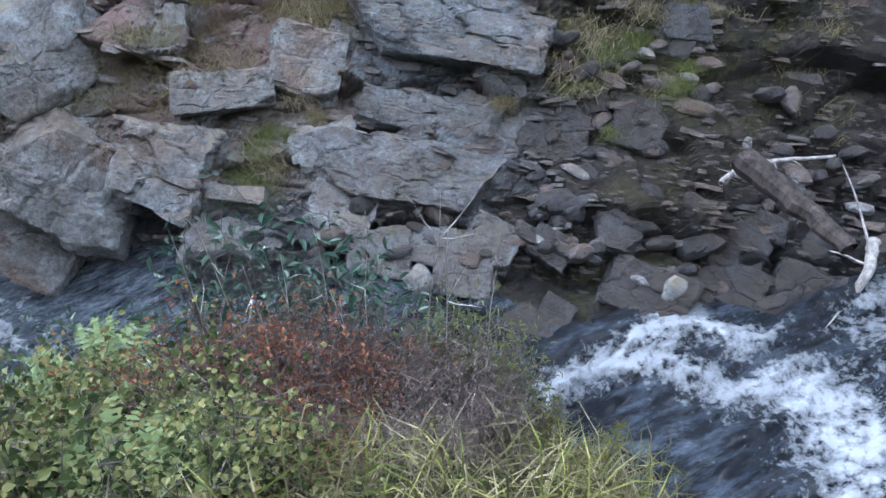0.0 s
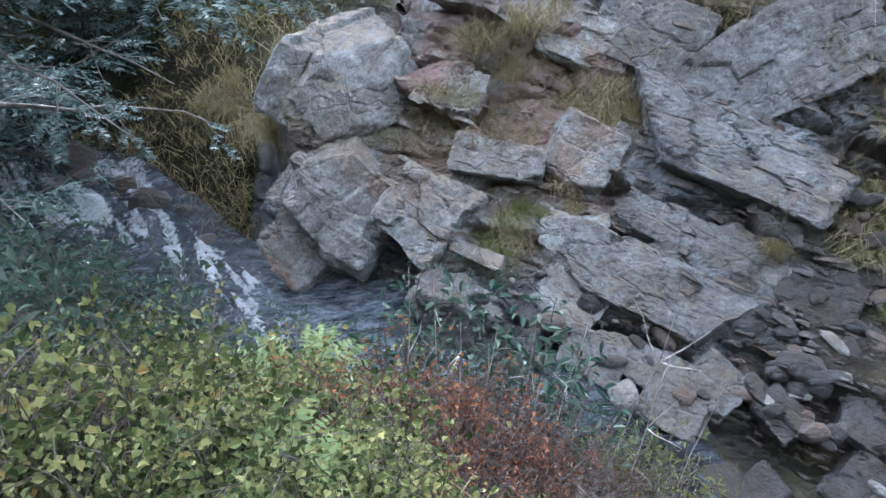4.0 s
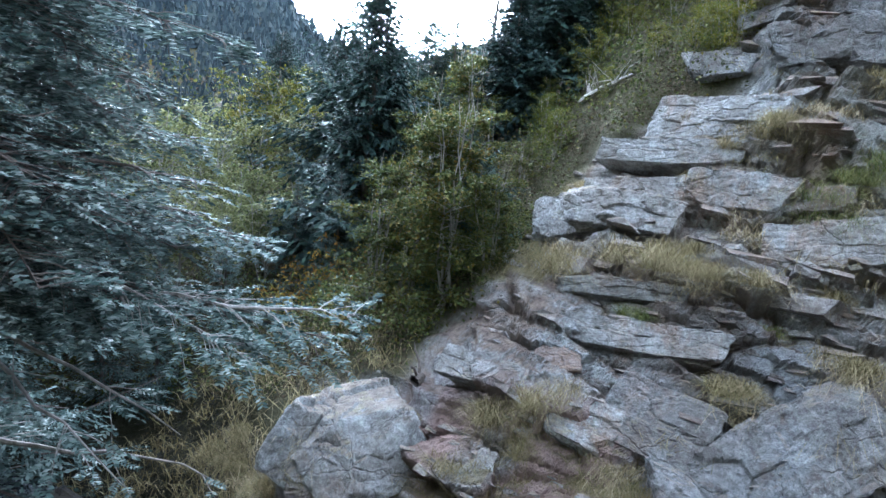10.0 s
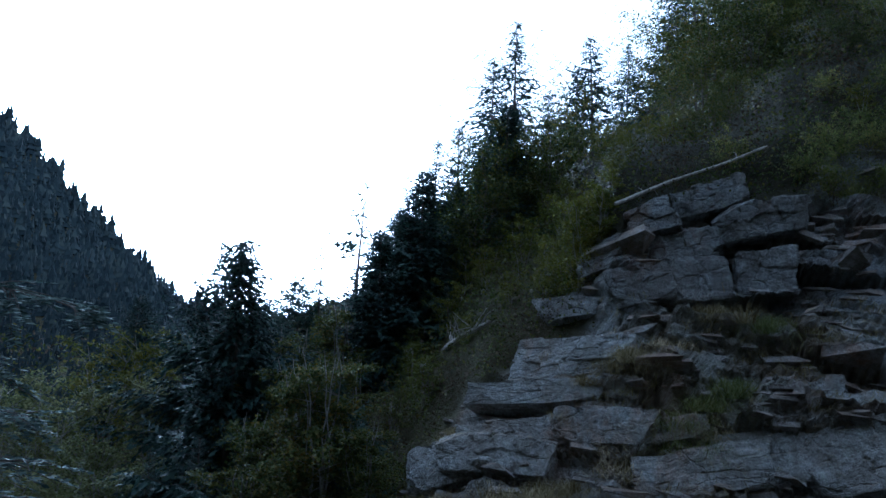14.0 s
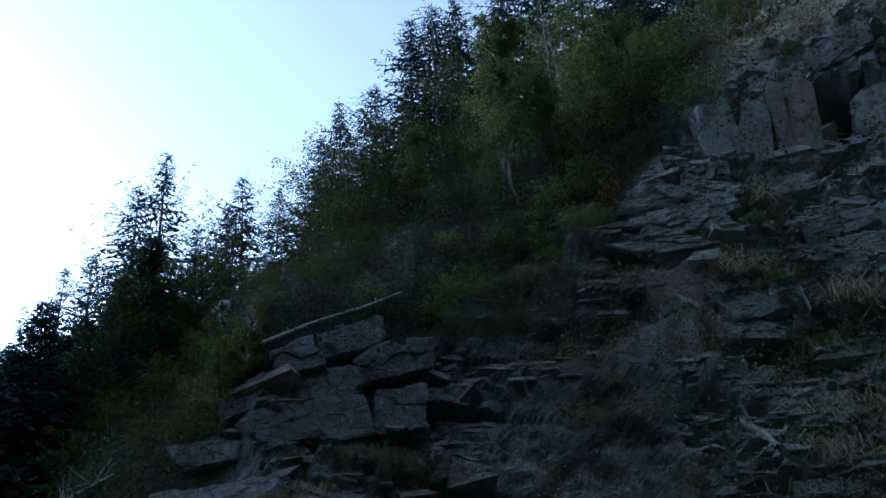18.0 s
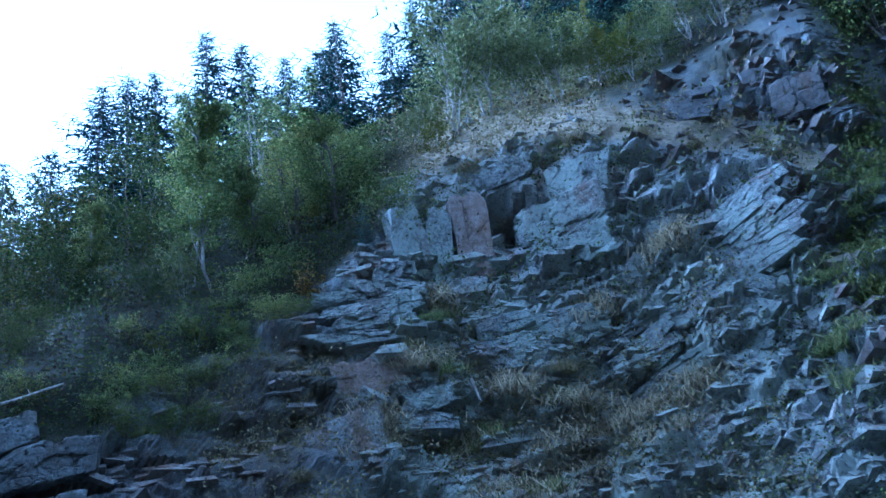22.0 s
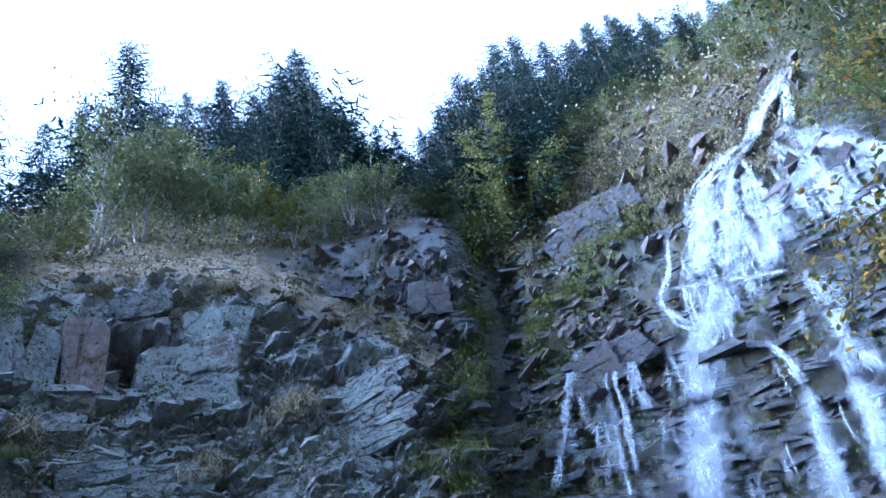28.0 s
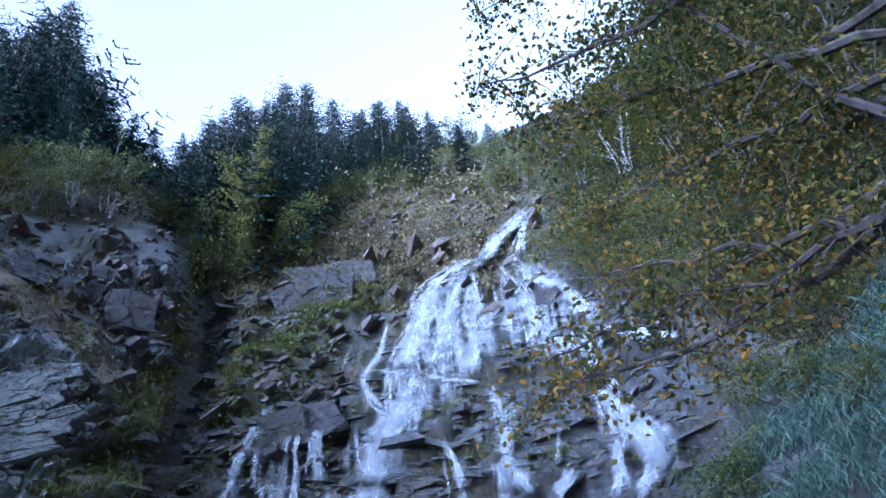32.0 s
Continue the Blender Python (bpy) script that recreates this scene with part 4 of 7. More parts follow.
course("cross_run", [(129.8, 24.0), (132.1, 23.4), (134.2, 22.4), (136.4, 21.8)], 0.80, 10, 0.10)
course("right_fall", [(128.2, 19.6), (130.1, 17.9), (131.4, 15.8), (132.2, 14.2), (132.8, 12.7)], 1.75, 19, 0.14)
course("right_fall", [(129.0, 18.5), (129.7, 15.4), (128.7, 11.4)], 1.75, 11, 0.09)
course("right_fall", [(133.3, 13.7), (131.6, 12.7), (130.0, 11.1)], 1.27, 15, 0.14)
course("low_fall", [(125.9, 14.1), (124.0, 12.4)], 0.95, 10, 0.11)
course("low_fall", [(119.8, 15.1), (121.5, 14.0), (122.3, 12.7)], 1.11, 11, 0.10)
course("low_fall", [(115.5, 17.8), (116.5, 15.7), (116.8, 13.6)], 0.56, 8, 0.08)
course("trickle", [(112.2, 27.3), (111.1, 24.4), (109.5, 22.8), (110.1, 20.5), (111.5, 19.8)], 0.56, 8, 0.07)
course("trickle", [(109.0, 25.6), (107.9, 23.6)], 0.32, 4, 0.05)
course("trickle", [(102.3, 21.4), (100.3, 18.9), (99.1, 15.8)], 0.48, 8, 0.06)
course("trickle", [(105.3, 22.0), (105.6, 19.0), (105.7, 15.2)], 0.72, 8, 0.06)
course("trickle", [(104.4, 20.0), (103.1, 18.0), (102.9, 15.5)], 0.32, 4, 0.06)
course("trickle", [(101.1, 18.2), (100.7, 15.7)], 0.32, 4, 0.05)
course("trickle", [(102.8, 21.3), (100.2, 18.7), (99.2, 15.7), (97.1, 11.4)], 0.64, 6, 0.05)
course("trickle", [(105.0, 19.9), (103.9, 18.2), (103.9, 15.3), (103.3, 11.0)], 0.40, 6, 0.06)
course("trickle", [(101.7, 16.2), (101.0, 12.9)], 0.48, 4, 0.04)
course("trickle", [(102.6, 14.1), (102.4, 9.3)], 0.32, 4, 0.05)
course("trickle", [(97.1, 10.4), (97.3, 6.9)], 0.80, 6, 0.04)
for i in range(110):
    a = rng.uniform(111.5, 121)
    e = 31 - abs(a - 119.5) * 0.9 - rng.uniform(0, 5)
    veil(a, e, rng.uniform(1.2, 4.5))
for i in range(90):
    a = rng.uniform(121, 131)
    e = 31.5 - abs(a - 124) * 0.95 - rng.uniform(0, 6)
    veil(a, e, rng.uniform(1, 3.5))
for i in range(60):
    a = rng.uniform(99, 126)
    veil(a, rng.uniform(7, 20), rng.uniform(1.5, 4))
part("veil", fall_mesh(VEILS), FALL, waterfall)
course("plunge", [(109.6, 14.9), (108.6, 11.5), (107.8, 8.9), (107.2, 5.0), (106.8, 0.0)], 1.2, 24, 0.2)
course("thin_fall", [(120.2, 13.3), (119.7, 9.5), (119.4, 5.0)], 0.8, 9, 0.13)
course("low_fall", [(124.0, 12.5), (123.2, 8.5), (122.8, 4.0)], 0.8, 8, 0.13)
course("right_fall", [(130.0, 11.2), (128.8, 7.5), (128.0, 3.0)], 1.0, 12, 0.16)
course("low_fall", [(116.8, 13.7), (116.3, 9.5), (115.9, 5.0)], 0.6, 6, 0.12)

# ---- blocks that stand out of the rock, boulders and scree: parts of the ground ----
def block_mesh(seed, boxy=0.55, res=20, long=1.0):
    """An angular broken stone about one metre across: flat faces cut by planes, with joints, thin beds and chipped edges."""
    rng = np.random.default_rng(seed)
    planes = []
    for axis in range(3):
        for sign in (-1, 1):
            n = rng.normal(0, 0.16 * (1.6 - boxy), 3)
            n[axis] = sign
            planes.append((unit_rows(n), 0.5 * rng.uniform(0.86, 1.0)))
    for _ in range(9 if boxy > 0.7 else 16):
        n = unit_rows(np.sign(rng.normal(0, 1, 3)) * rng.uniform(0.15, 1, 3))
        planes.append((n, 0.5 * np.abs(n).sum() * rng.uniform(0.7, 0.9) if boxy > 0.7 else 0.5 * rng.uniform(0.9, 1.1)))
    u = np.tan(np.linspace(-1, 1, res + 1) * 0.75) / np.tan(0.75)
    a, b = np.meshgrid(u, u, indexing="ij")
    a, b, one = a.ravel(), b.ravel(), np.ones(a.size)
    i, j = np.meshgrid(np.arange(res), np.arange(res), indexing="ij")
    quad = np.stack([i * (res + 1) + j, (i + 1) * (res + 1) + j, (i + 1) * (res + 1) + j + 1, i * (res + 1) + j + 1], -1).reshape(-1, 4)
    sides = [(one, a, b), (-one, b, a), (b, one, a), (a, -one, b), (a, b, one), (b, a, -one)]
    d = unit_rows(np.concatenate([np.stack(q, 1) for q in sides]))
    faces = np.concatenate([quad + k * a.size for k in range(6)])
    _, first, inverse = np.unique(np.round(d, 5), axis=0, return_index=True, return_inverse=True)
    d, faces = d[first], np.asarray(inverse).ravel()[faces]
    reach = np.full(len(d), 9.0)
    face_n = np.zeros_like(d)
    for n, dist in planes:
        dot = d @ n
        r = np.where(dot > 1e-3, dist / np.maximum(dot, 1e-3), 9.0)
        near = r < reach
        reach, face_n[near] = np.minimum(reach, r), n
    co = d * reach[:, None]
    if res > 8:
        q = co * (long, 1, 1)
        lay = q + 0.1 * np.stack([fractal(q * 2.5 + seed, 50 + k, 3) - 0.5 for k in range(3)], 1)
        o, r, e = cells(lay / (0.5, 0.42, 0.36) + seed * 7, 5)
        o2, r2, e2 = cells(lay / (0.26, 0.2, 0.24) + seed * 5, 6)
        push = 0.09 * (r[:, 0] - 0.5) + 0.07 * (o * (r - 0.5)).sum(1) - 0.022 * np.exp(-(e / 0.045) ** 2)
        push += 0.026 * (r2[:, 0] - 0.5) - 0.008 * np.exp(-(e2 / 0.07) ** 2) + 0.035 * (fractal(q * 8, 3, 3) - 0.5)
        co = co + (face_n * 0.6 + d * 0.4) * push[:, None] * (1 / long, 1, 1)
    return quick_mesh("rock", co, faces)


BLOCKS = [block_mesh(i, 0.95, 30) for i in range(8)]
LONG = [block_mesh(20 + i, 0.97, 38, 2.4) for i in range(8)]
ROUND = [block_mesh(60 + i, 0.6, 34) for i in range(4)]
STONES = [block_mesh(40 + i, 0.45, 5) for i in range(8)]
for me in BLOCKS + STONES + LONG + ROUND:
    me.materials.append(STONE)


def with_material(meshes, material):
    out = []
    for me in meshes:
        c = me.copy()
        c.materials.clear()
        c.materials.append(material)
        out.append(c)
    return out


BLOCKS_LICHEN, LONG_LICHEN = with_material(BLOCKS, STONE_LICHEN), with_material(LONG, STONE_LICHEN)
BLOCKS_DARK, LONG_DARK = with_material(BLOCKS, STONE_DARK), with_material(LONG, STONE_DARK)
BLOCKS_WET, LONG_RED, LONG_WET = with_material(BLOCKS, STONE_WET), with_material(LONG, STONE_RED), with_material(LONG, STONE_WET)
BLOCKS_RED, STONES_RED, STONES_WET = with_material(BLOCKS, STONE_RED), with_material(STONES, STONE_EARTHY), with_material(STONES, STONE_WET)


def set_rock(me, az, el, wide, high, deep, tilt=0.0, proud=0.3, name="rock"):
    """A rock of that size in metres, half sunk in the slope; tilt leans it clockwise as seen from the bank."""
    base = spot(az, el)
    n = surf_normal(az, el)
    out = (n * 0.6 + (EYE - base).normalized() * 0.4).normalized()
    side = Vector((0, 0, 1)).cross(out).normalized()
    upv = out.cross(side)
    rot = Matrix((side, upv, out)).transposed().to_4x4() @ Matrix.Rotation(radians(-tilt), 4, "Z")
    ob = new(name, me)
    ob.matrix_basis = Matrix.Translation(base + out * (proud - 0.5) * deep) @ rot @ Matrix.Diagonal((wide, high, deep, 1))
    ob.parent = ground
    return ob


def block(az, el, wide, high, deep, tilt, proud, kind):
    """One block of the rock face; kinds from 10 up are rust-stained, from 20 up wet, from 30 up darkened or, on the
    cliff, lichened, from 40 up rounded.
    """
    plates = wide > 1.7 * high
    if kind >= 40:
        pick_from = ROUND * 2
    elif kind >= 30 and az > 48:
        pick_from = LONG_LICHEN if plates else BLOCKS_LICHEN
    elif kind >= 30:
        pick_from = LONG_DARK if plates else BLOCKS_DARK
    elif kind >= 20:
        pick_from = LONG_WET if plates else BLOCKS_WET
    elif kind >= 10:
        pick_from = LONG_RED if plates else BLOCKS_RED
    else:
        pick_from = LONG if plates else BLOCKS
    if az > 48 and kind >= 30 and el < 22 and high > 1.0:
        # a split block: plates lying on one another
        n, far = round(high / 0.42), (spot(az, el) - EYE).length
        for k in range(n):
            off = ((k + 0.5) / n - 0.5) * high
            u, w = hash01(np.array([k]), np.array([kind]), np.array([int(az)]), 4)[0], hash01(np.array([k]), np.array([int(el)]), np.array([kind]), 5)[0]
            set_rock(LONG_LICHEN[(kind + k) % 8], az + math.degrees((off * math.sin(radians(tilt)) + (w - 0.5) * 0.3 * wide) / far), el + math.degrees(off * math.cos(radians(tilt)) / far), wide * (0.75 + 0.5 * u), high / n * (1.0 + 0.4 * w), deep, tilt + 16 * (u - 0.5), proud + 0.2 * (w - 0.5))
        return
    set_rock(pick_from[kind % 10 % 8], az, el, wide, high, deep, tilt, proud)


# outcrop over the stream
block(-3.6, -37.7, 1.14, 1.00, 0.78, 17, 0.40, 0)
block(-12.3, -36.6, 1.75, 1.70, 1.10, 35, 0.34, 40)
block(-10.6, -27.0, 1.75, 1.50, 0.80, -24, 0.34, 41)
block(-16.4, -27.3, 0.58, 1.13, 0.37, 15, 0.30, 2)
block(3.1, -33.1, 1.12, 0.48, 0.50, 7, 0.50, 4)
block(10.4, -32.0, 0.91, 0.75, 0.52, 20, 0.35, 4)
block(14.7, -31.7, 0.69, 0.64, 0.44, 30, 0.35, 35)
block(24.0, -30.4, 2.38, 0.80, 0.91, 9, 0.62, 36)
block(23.5, -23.0, 2.67, 1.27, 0.66, -42, 0.25, 37)
block(21.6, -36.5, 1.63, 0.51, 0.53, 9, 0.56, 31)
block(11.6, -38.5, 0.84, 0.47, 0.41, 7, 0.40, 2)
block(19.0, -41.0, 2.23, 0.79, 0.69, 11, 0.50, 33)
block(33.4, -37.2, 0.96, 0.69, 0.48, 10, 0.30, 25)
block(1.8, -45.1, 0.88, 0.53, 0.37, 15, 0.30, 6)
block(22.7, -46.7, 0.91, 0.44, 0.34, 5, 0.30, 30)
block(0.5, -27.7, 0.26, 0.35, 0.21, 15, 0.50, 2)
block(11.8, -43.3, 0.85, 0.59, 0.36, 25, 0.30, 4)
block(27.1, -36.9, 1.10, 0.61, 0.43, 15, 0.30, 30)
block(-16.2, -40.2, 0.93, 0.97, 0.51, 35, 0.25, 6)
block(11.6, -16.4, 2.22, 0.49, 0.51, -1, 0.40, 1)
block(10.1, -13.0, 1.77, 0.32, 0.41, -3, 0.45, 2)
block(13.5, -22.4, 1.38, 1.02, 0.53, 14, 0.25, 37)
block(7.9, -23.5, 0.88, 0.59, 0.36, 14, 0.25, 3)
block(-0.3, -20.6, 1.23, 0.43, 0.37, 4, 0.30, 4)
block(5.7, -19.0, 0.59, 0.35, 0.30, -5, 0.40, 16)
block(52.1, -41.9, 1.14, 0.71, 0.50, 28, 0.30, 25)
block(60.7, -43.0, 0.71, 0.57, 0.50, 18, 0.60, 21)
block(59.2, -46.2, 0.56, 0.43, 0.37, -21, 0.70, 23)
block(64.7, -44.5, 0.95, 0.66, 0.57, 13, 0.50, 12)
block(54.7, -39.7, 0.67, 0.33, 0.28, 13, 0.60, 25)
block(35.4, -53.1, 0.74, 0.49, 0.39, 28, 0.50, 22)
block(37.6, -51.0, 0.41, 0.35, 0.28, 8, 0.50, 24)
block(26.6, -49.1, 0.62, 0.43, 0.34, -1, 0.40, 36)
block(47.0, -47.4, 0.98, 0.66, 0.46, 23, 0.30, 27)
block(54.9, -44.7, 0.82, 0.54, 0.43, 18, 0.40, 20)
block(35.3, -45.7, 0.42, 0.36, 0.28, 28, 0.40, 23)
block(40.4, -35.1, 0.69, 0.56, 0.34, 8, 0.30, 24)
block(32.8, -37.2, 0.66, 0.54, 0.37, 13, 0.30, 20)
block(42.7, -28.2, 0.49, 0.68, 0.31, 18, 0.30, 25)
block(11.7, -38.6, 0.73, 0.53, 0.37, -11, 0.35, 1)
block(33.0, -37.2, 0.70, 0.54, 0.37, -1, 0.35, 23)
block(41.4, -35.7, 0.65, 0.60, 0.42, 18, 0.40, 25)
block(43.0, -27.5, 0.61, 0.51, 0.36, -1, 0.40, 22)
block(0.5, -45.1, 1.03, 0.65, 0.40, 13, 0.30, 6)
block(15.9, -47.0, 0.77, 0.55, 0.33, 8, 0.30, 30)
block(28.8, -46.1, 0.63, 0.51, 0.31, 18, 0.35, 34)
block(35.8, -46.0, 0.52, 0.36, 0.25, 18, 0.40, 27)
block(59.3, -46.1, 0.60, 0.39, 0.31, -26, 0.50, 13)
block(54.4, -36.8, 0.89, 0.42, 0.29, 28, 0.40, 21)
block(20.8, -36.4, 1.48, 0.46, 0.32, 6, 0.35, 32)
block(36.7, -34.2, 0.46, 0.32, 0.25, -11, 0.40, 25)
block(42.4, -43.6, 0.49, 0.44, 0.31, 8, 0.30, 23)
# crag, cliff and falls
block(20.2, 11.3, 0.95, 0.62, 0.70, -20, 0.50, 30)
block(24.6, 12.6, 1.35, 0.66, 0.80, -16, 0.52, 31)
block(28.2, 11.0, 1.50, 0.74, 0.85, -12, 0.55, 32)
block(17.0, 8.1, 0.95, 0.58, 0.70, -18, 0.52, 33)
block(22.8, 9.6, 1.30, 0.60, 0.50, -14, 0.38, 34)
block(19.6, 6.4, 1.15, 0.75, 0.60, -10, 0.45, 35)
block(24.0, 6.9, 1.05, 0.80, 0.60, -8, 0.42, 36)
block(28.3, 7.3, 1.00, 0.85, 0.65, -6, 0.48, 37)
block(14.2, 4.7, 1.30, 0.34, 0.55, -8, 0.50, 30)
block(14.5, 4.2, 1.24, 0.47, 0.45, -5, 0.62, 36)
block(11.6, -2.2, 2.25, 0.48, 0.50, -5, 0.45, 1)
block(8.9, -7.1, 1.73, 0.70, 0.61, 0, 0.40, 2)
block(16.8, -4.4, 1.62, 0.60, 0.52, 0, 0.40, 3)
block(15.1, 1.4, 2.10, 0.49, 0.52, -5, 0.45, 4)
block(24.0, -7.2, 1.97, 0.59, 0.51, -10, 0.45, 5)
block(29.2, -2.9, 1.60, 0.63, 0.55, -10, 0.40, 6)
block(56.0, 25.6, 1.15, 2.40, 0.95, -4, 0.42, 32)
block(58.7, 24.0, 0.80, 2.90, 0.80, 7, 0.40, 36)
block(61.5, 24.6, 1.20, 3.20, 1.10, 3, 0.50, 15)
block(69.4, 23.4, 2.92, 2.44, 1.70, -9, 0.42, 37)
block(65.6, 29.0, 2.00, 0.90, 1.20, -9, 0.55, 31)
block(72.0, 27.5, 2.33, 1.33, 1.04, -4, 0.45, 33)
block(83.8, 20.2, 2.79, 2.08, 0.91, -29, 0.35, 36)
block(81.3, 14.4, 1.43, 3.74, 0.65, 22, 0.35, 31)
block(77.7, 16.2, 2.18, 1.14, 0.89, -19, 0.45, 30)
block(72.5, 13.8, 2.22, 1.07, 0.84, -24, 0.45, 32)
block(75.5, 11.4, 2.36, 1.06, 0.83, -24, 0.45, 33)
block(67.5, 16.5, 2.23, 1.08, 0.84, -9, 0.45, 34)
block(62.7, 16.0, 2.00, 1.39, 1.09, -4, 0.45, 35)
block(53.9, 20.7, 1.68, 1.75, 1.37, 0, 0.45, 36)
block(51.1, 19.7, 1.96, 1.54, 1.20, -9, 0.45, 30)
block(51.6, 15.3, 1.98, 1.11, 0.87, -9, 0.45, 14)
block(55.0, 13.2, 1.51, 1.73, 1.23, 0, 0.45, 32)
block(49.1, 10.6, 2.07, 1.16, 0.80, -19, 0.40, 3)
block(90.4, 27.5, 1.83, 1.68, 1.67, 2, 0.40, 21)
block(82.6, 29.5, 1.74, 1.60, 1.59, 2, 0.40, 23)
block(88.8, 29.6, 1.67, 1.34, 1.33, 2, 0.40, 25)
block(83.0, 18.9, 2.91, 1.83, 0.95, -22, 0.40, 37)
block(105.0, 19.4, 2.66, 1.51, 1.18, -17, 0.40, 25)
block(105.7, 29.3, 4.08, 2.30, 1.60, -12, 0.40, 22)
block(102.0, 18.6, 2.85, 1.74, 1.36, -17, 0.40, 21)
block(107.9, 30.5, 4.27, 2.06, 1.43, -12, 0.40, 26)
block(29.5, -2.3, 1.72, 0.63, 0.50, -17, 0.45, 1)
block(24.2, -7.1, 1.88, 0.69, 0.48, -14, 0.45, 3)
block(30.1, -5.2, 2.24, 0.76, 0.53, -14, 0.40, 5)
block(33.3, -3.0, 1.41, 0.84, 0.59, -12, 0.45, 2)
block(34.3, -5.8, 1.56, 0.76, 0.53, -12, 0.45, 6)
block(21.4, -4.1, 1.25, 0.40, 0.31, -10, 0.40, 4)
block(13.4, -0.1, 1.88, 0.49, 0.38, -12, 0.45, 7)
block(5.4, -8.0, 1.59, 0.83, 0.58, -17, 0.45, 3)
block(9.7, -5.4, 1.67, 0.51, 0.40, -8, 0.45, 1)
# boulders in the upper stream
for az, el, s in ((-28.5, -35.5, 0.7), (-24.5, -39.5, 0.6), (-33, -31.5, 0.8), (-26, -36.5, 0.45), (-30.5, -33.5, 0.5), (-22.5, -41, 0.5), (-36, -30.5, 0.6), (-20.5, -42.5, 0.4)):
    set_rock(STONES_WET[int(abs(az)) % 8], az, el, s * 1.3, s * 0.8, s, 10, 0.75, "boulder")
# scree
rng = random.Random(14)
for i in range(230):
    az, el = rng.uniform(30, 66), rng.uniform(-47, -29)
    if i % 4 == 0:
        az, el = rng.uniform(-22, 30), rng.uniform(-50, -41)
    s = rng.uniform(0.07, 0.26) * (1.6 if rng.random() < 0.12 else 1)
    pick = rng.random()
    set_rock((STONES if pick < 0.12 else STONES_WET if pick < 0.7 else STONES_RED)[i % 8], az, el, s * rng.uniform(0.8, 1.6), s * rng.uniform(0.5, 1.0), s, rng.uniform(-40, 40), rng.uniform(0.5, 0.8), "stone")


# ---- broken rock: slabs and splinters on the ledges ----
def broken_rock(name, label, zones, material, seed, flat):
    """Angular pieces bedded in the slope; a zone is bearings, elevations, number and size."""
    rng = np.random.default_rng(seed)
    corner = np.array([(x, y, z) for x in (-0.5, 0.5) for y in (-0.5, 0.5) for z in (-0.5, 0.5)])
    quads = np.array([(0, 1, 3, 2), (4, 6, 7, 5), (0, 4, 5, 1), (2, 3, 7, 6), (0, 2, 6, 4), (1, 5, 7, 3)])
    vs, fs, n = [], [], 0
    beds = np.array(BED_ROT)
    for a0, a1, e0, e1, count, size in zones:
        for _ in range(count):
            az, el = rng.uniform(a0, a1), rng.uniform(e0, e1)
            i, j = grid_index(az, el)
            if ROCKY[i, j] < 0.25 and az < 50 or TURF[i, j] > 0.8 and rng.random() < 0.45:
                continue
            nrm_s = np.array(surf_normal(az, el))
            if flat:
                x = unit_rows(np.array([nrm_s[1], -nrm_s[0], rng.normal(0, 0.12)]) + rng.normal(0, 0.18, 3))
                z = unit_rows(np.array([0, 0, 1.0]) + rng.normal(0, 0.14, 3) + 0.12 * nrm_s)
            else:
                x, z = unit_rows(beds[:, 0] * rng.choice((-1, 1)) + rng.normal(0, 0.2, 3)), unit_rows(beds[:, 2] + rng.normal(0, 0.09, 3))
            y = unit_rows(np.cross(z, x))
            x = np.cross(y, z)
            s = size * rng.lognormal(0, 0.4)
            c = corner * (1 + rng.normal(0, 0.26, (8, 3))) * np.array([rng.uniform(1.0, 2.5), rng.uniform(0.6, 1.2), rng.uniform(0.2, 0.5)]) * s
            c[corner[:, 2] > 0] *= (rng.uniform(0.7, 1.0), rng.uniform(0.7, 1.0), 1)
            vs.append(np.array(SURF[i, j]) - nrm_s * 0.18 * s + c @ np.array([x, y, z]))
            fs.append(quads + n)
            n += 8
    ob = part(name, quick_mesh(name, np.concatenate(vs), np.concatenate(fs)), material)
    tagged(ob, label, "rocks", kind="stuff")


broken_rock("broken_rock", "broken brown-grey slabs and splinters on the slope", [(98, 127, 27, 37, 90, 0.6), (98, 127, 26, 37, 420, 0.3), (98, 108, 15, 28, 300, 0.35), (128, 150, 18, 30, 200, 0.3)], STONE_BROWN, 5, False)
broken_rock("cliff_debris", "pale lichened slabs along the cliff and its rim", [(54, 78, 26, 36, 260, 0.22), (50, 90, -4, 26, 2600, 0.22)], STONE_LOOSE_LICHEN, 6, False)
broken_rock("crag_debris", "grey broken slabs about the crag and the outcrop", [(15, 50, 8, 24, 200, 0.2), (0, 36, -14, 12, 480, 0.17), (-16, 14, -44, -14, 200, 0.1)], STONE_LOOSE, 8, False)
broken_rock("gully_debris", "dark brown splintered rock about the gully", [(77, 97, 26, 36, 420, 0.24), (88, 97, 8, 28, 380, 0.28)], STONE_BROWN, 10, False)
broken_rock("earthy_rubble", "dark earthy stone splinters on the scree", [(14, 40, -44, -14, 320, 0.1), (10, 34, -47, -36, 120, 0.09), (32, 66, -47, -22, 420, 0.09), (30, 68, -48, -20, 1500, 0.04)], STONE_RUBBLE, 9, False)
broken_rock("wet_rock_steps", "dark wet broken rock steps under the waterfall", [(100, 136, 0, 30, 2000, 0.32), (91, 100, 4, 30, 300, 0.32), (93, 99.5, 12, 34, 420, 0.3)], STONE_LOOSE_WET, 7, True)

# ---- plants ----
def ground_at(az, r):
    """Height of the slope at a bearing and distance."""
    i = int(np.clip(np.searchsorted(az_cols, az), 0, len(az_cols) - 1))
    col = SURF[i]
    d = np.hypot(col[:, 0], col[:, 1])
    j = int(np.argmin(np.abs(d - r)))
    return float(col[j, 2])


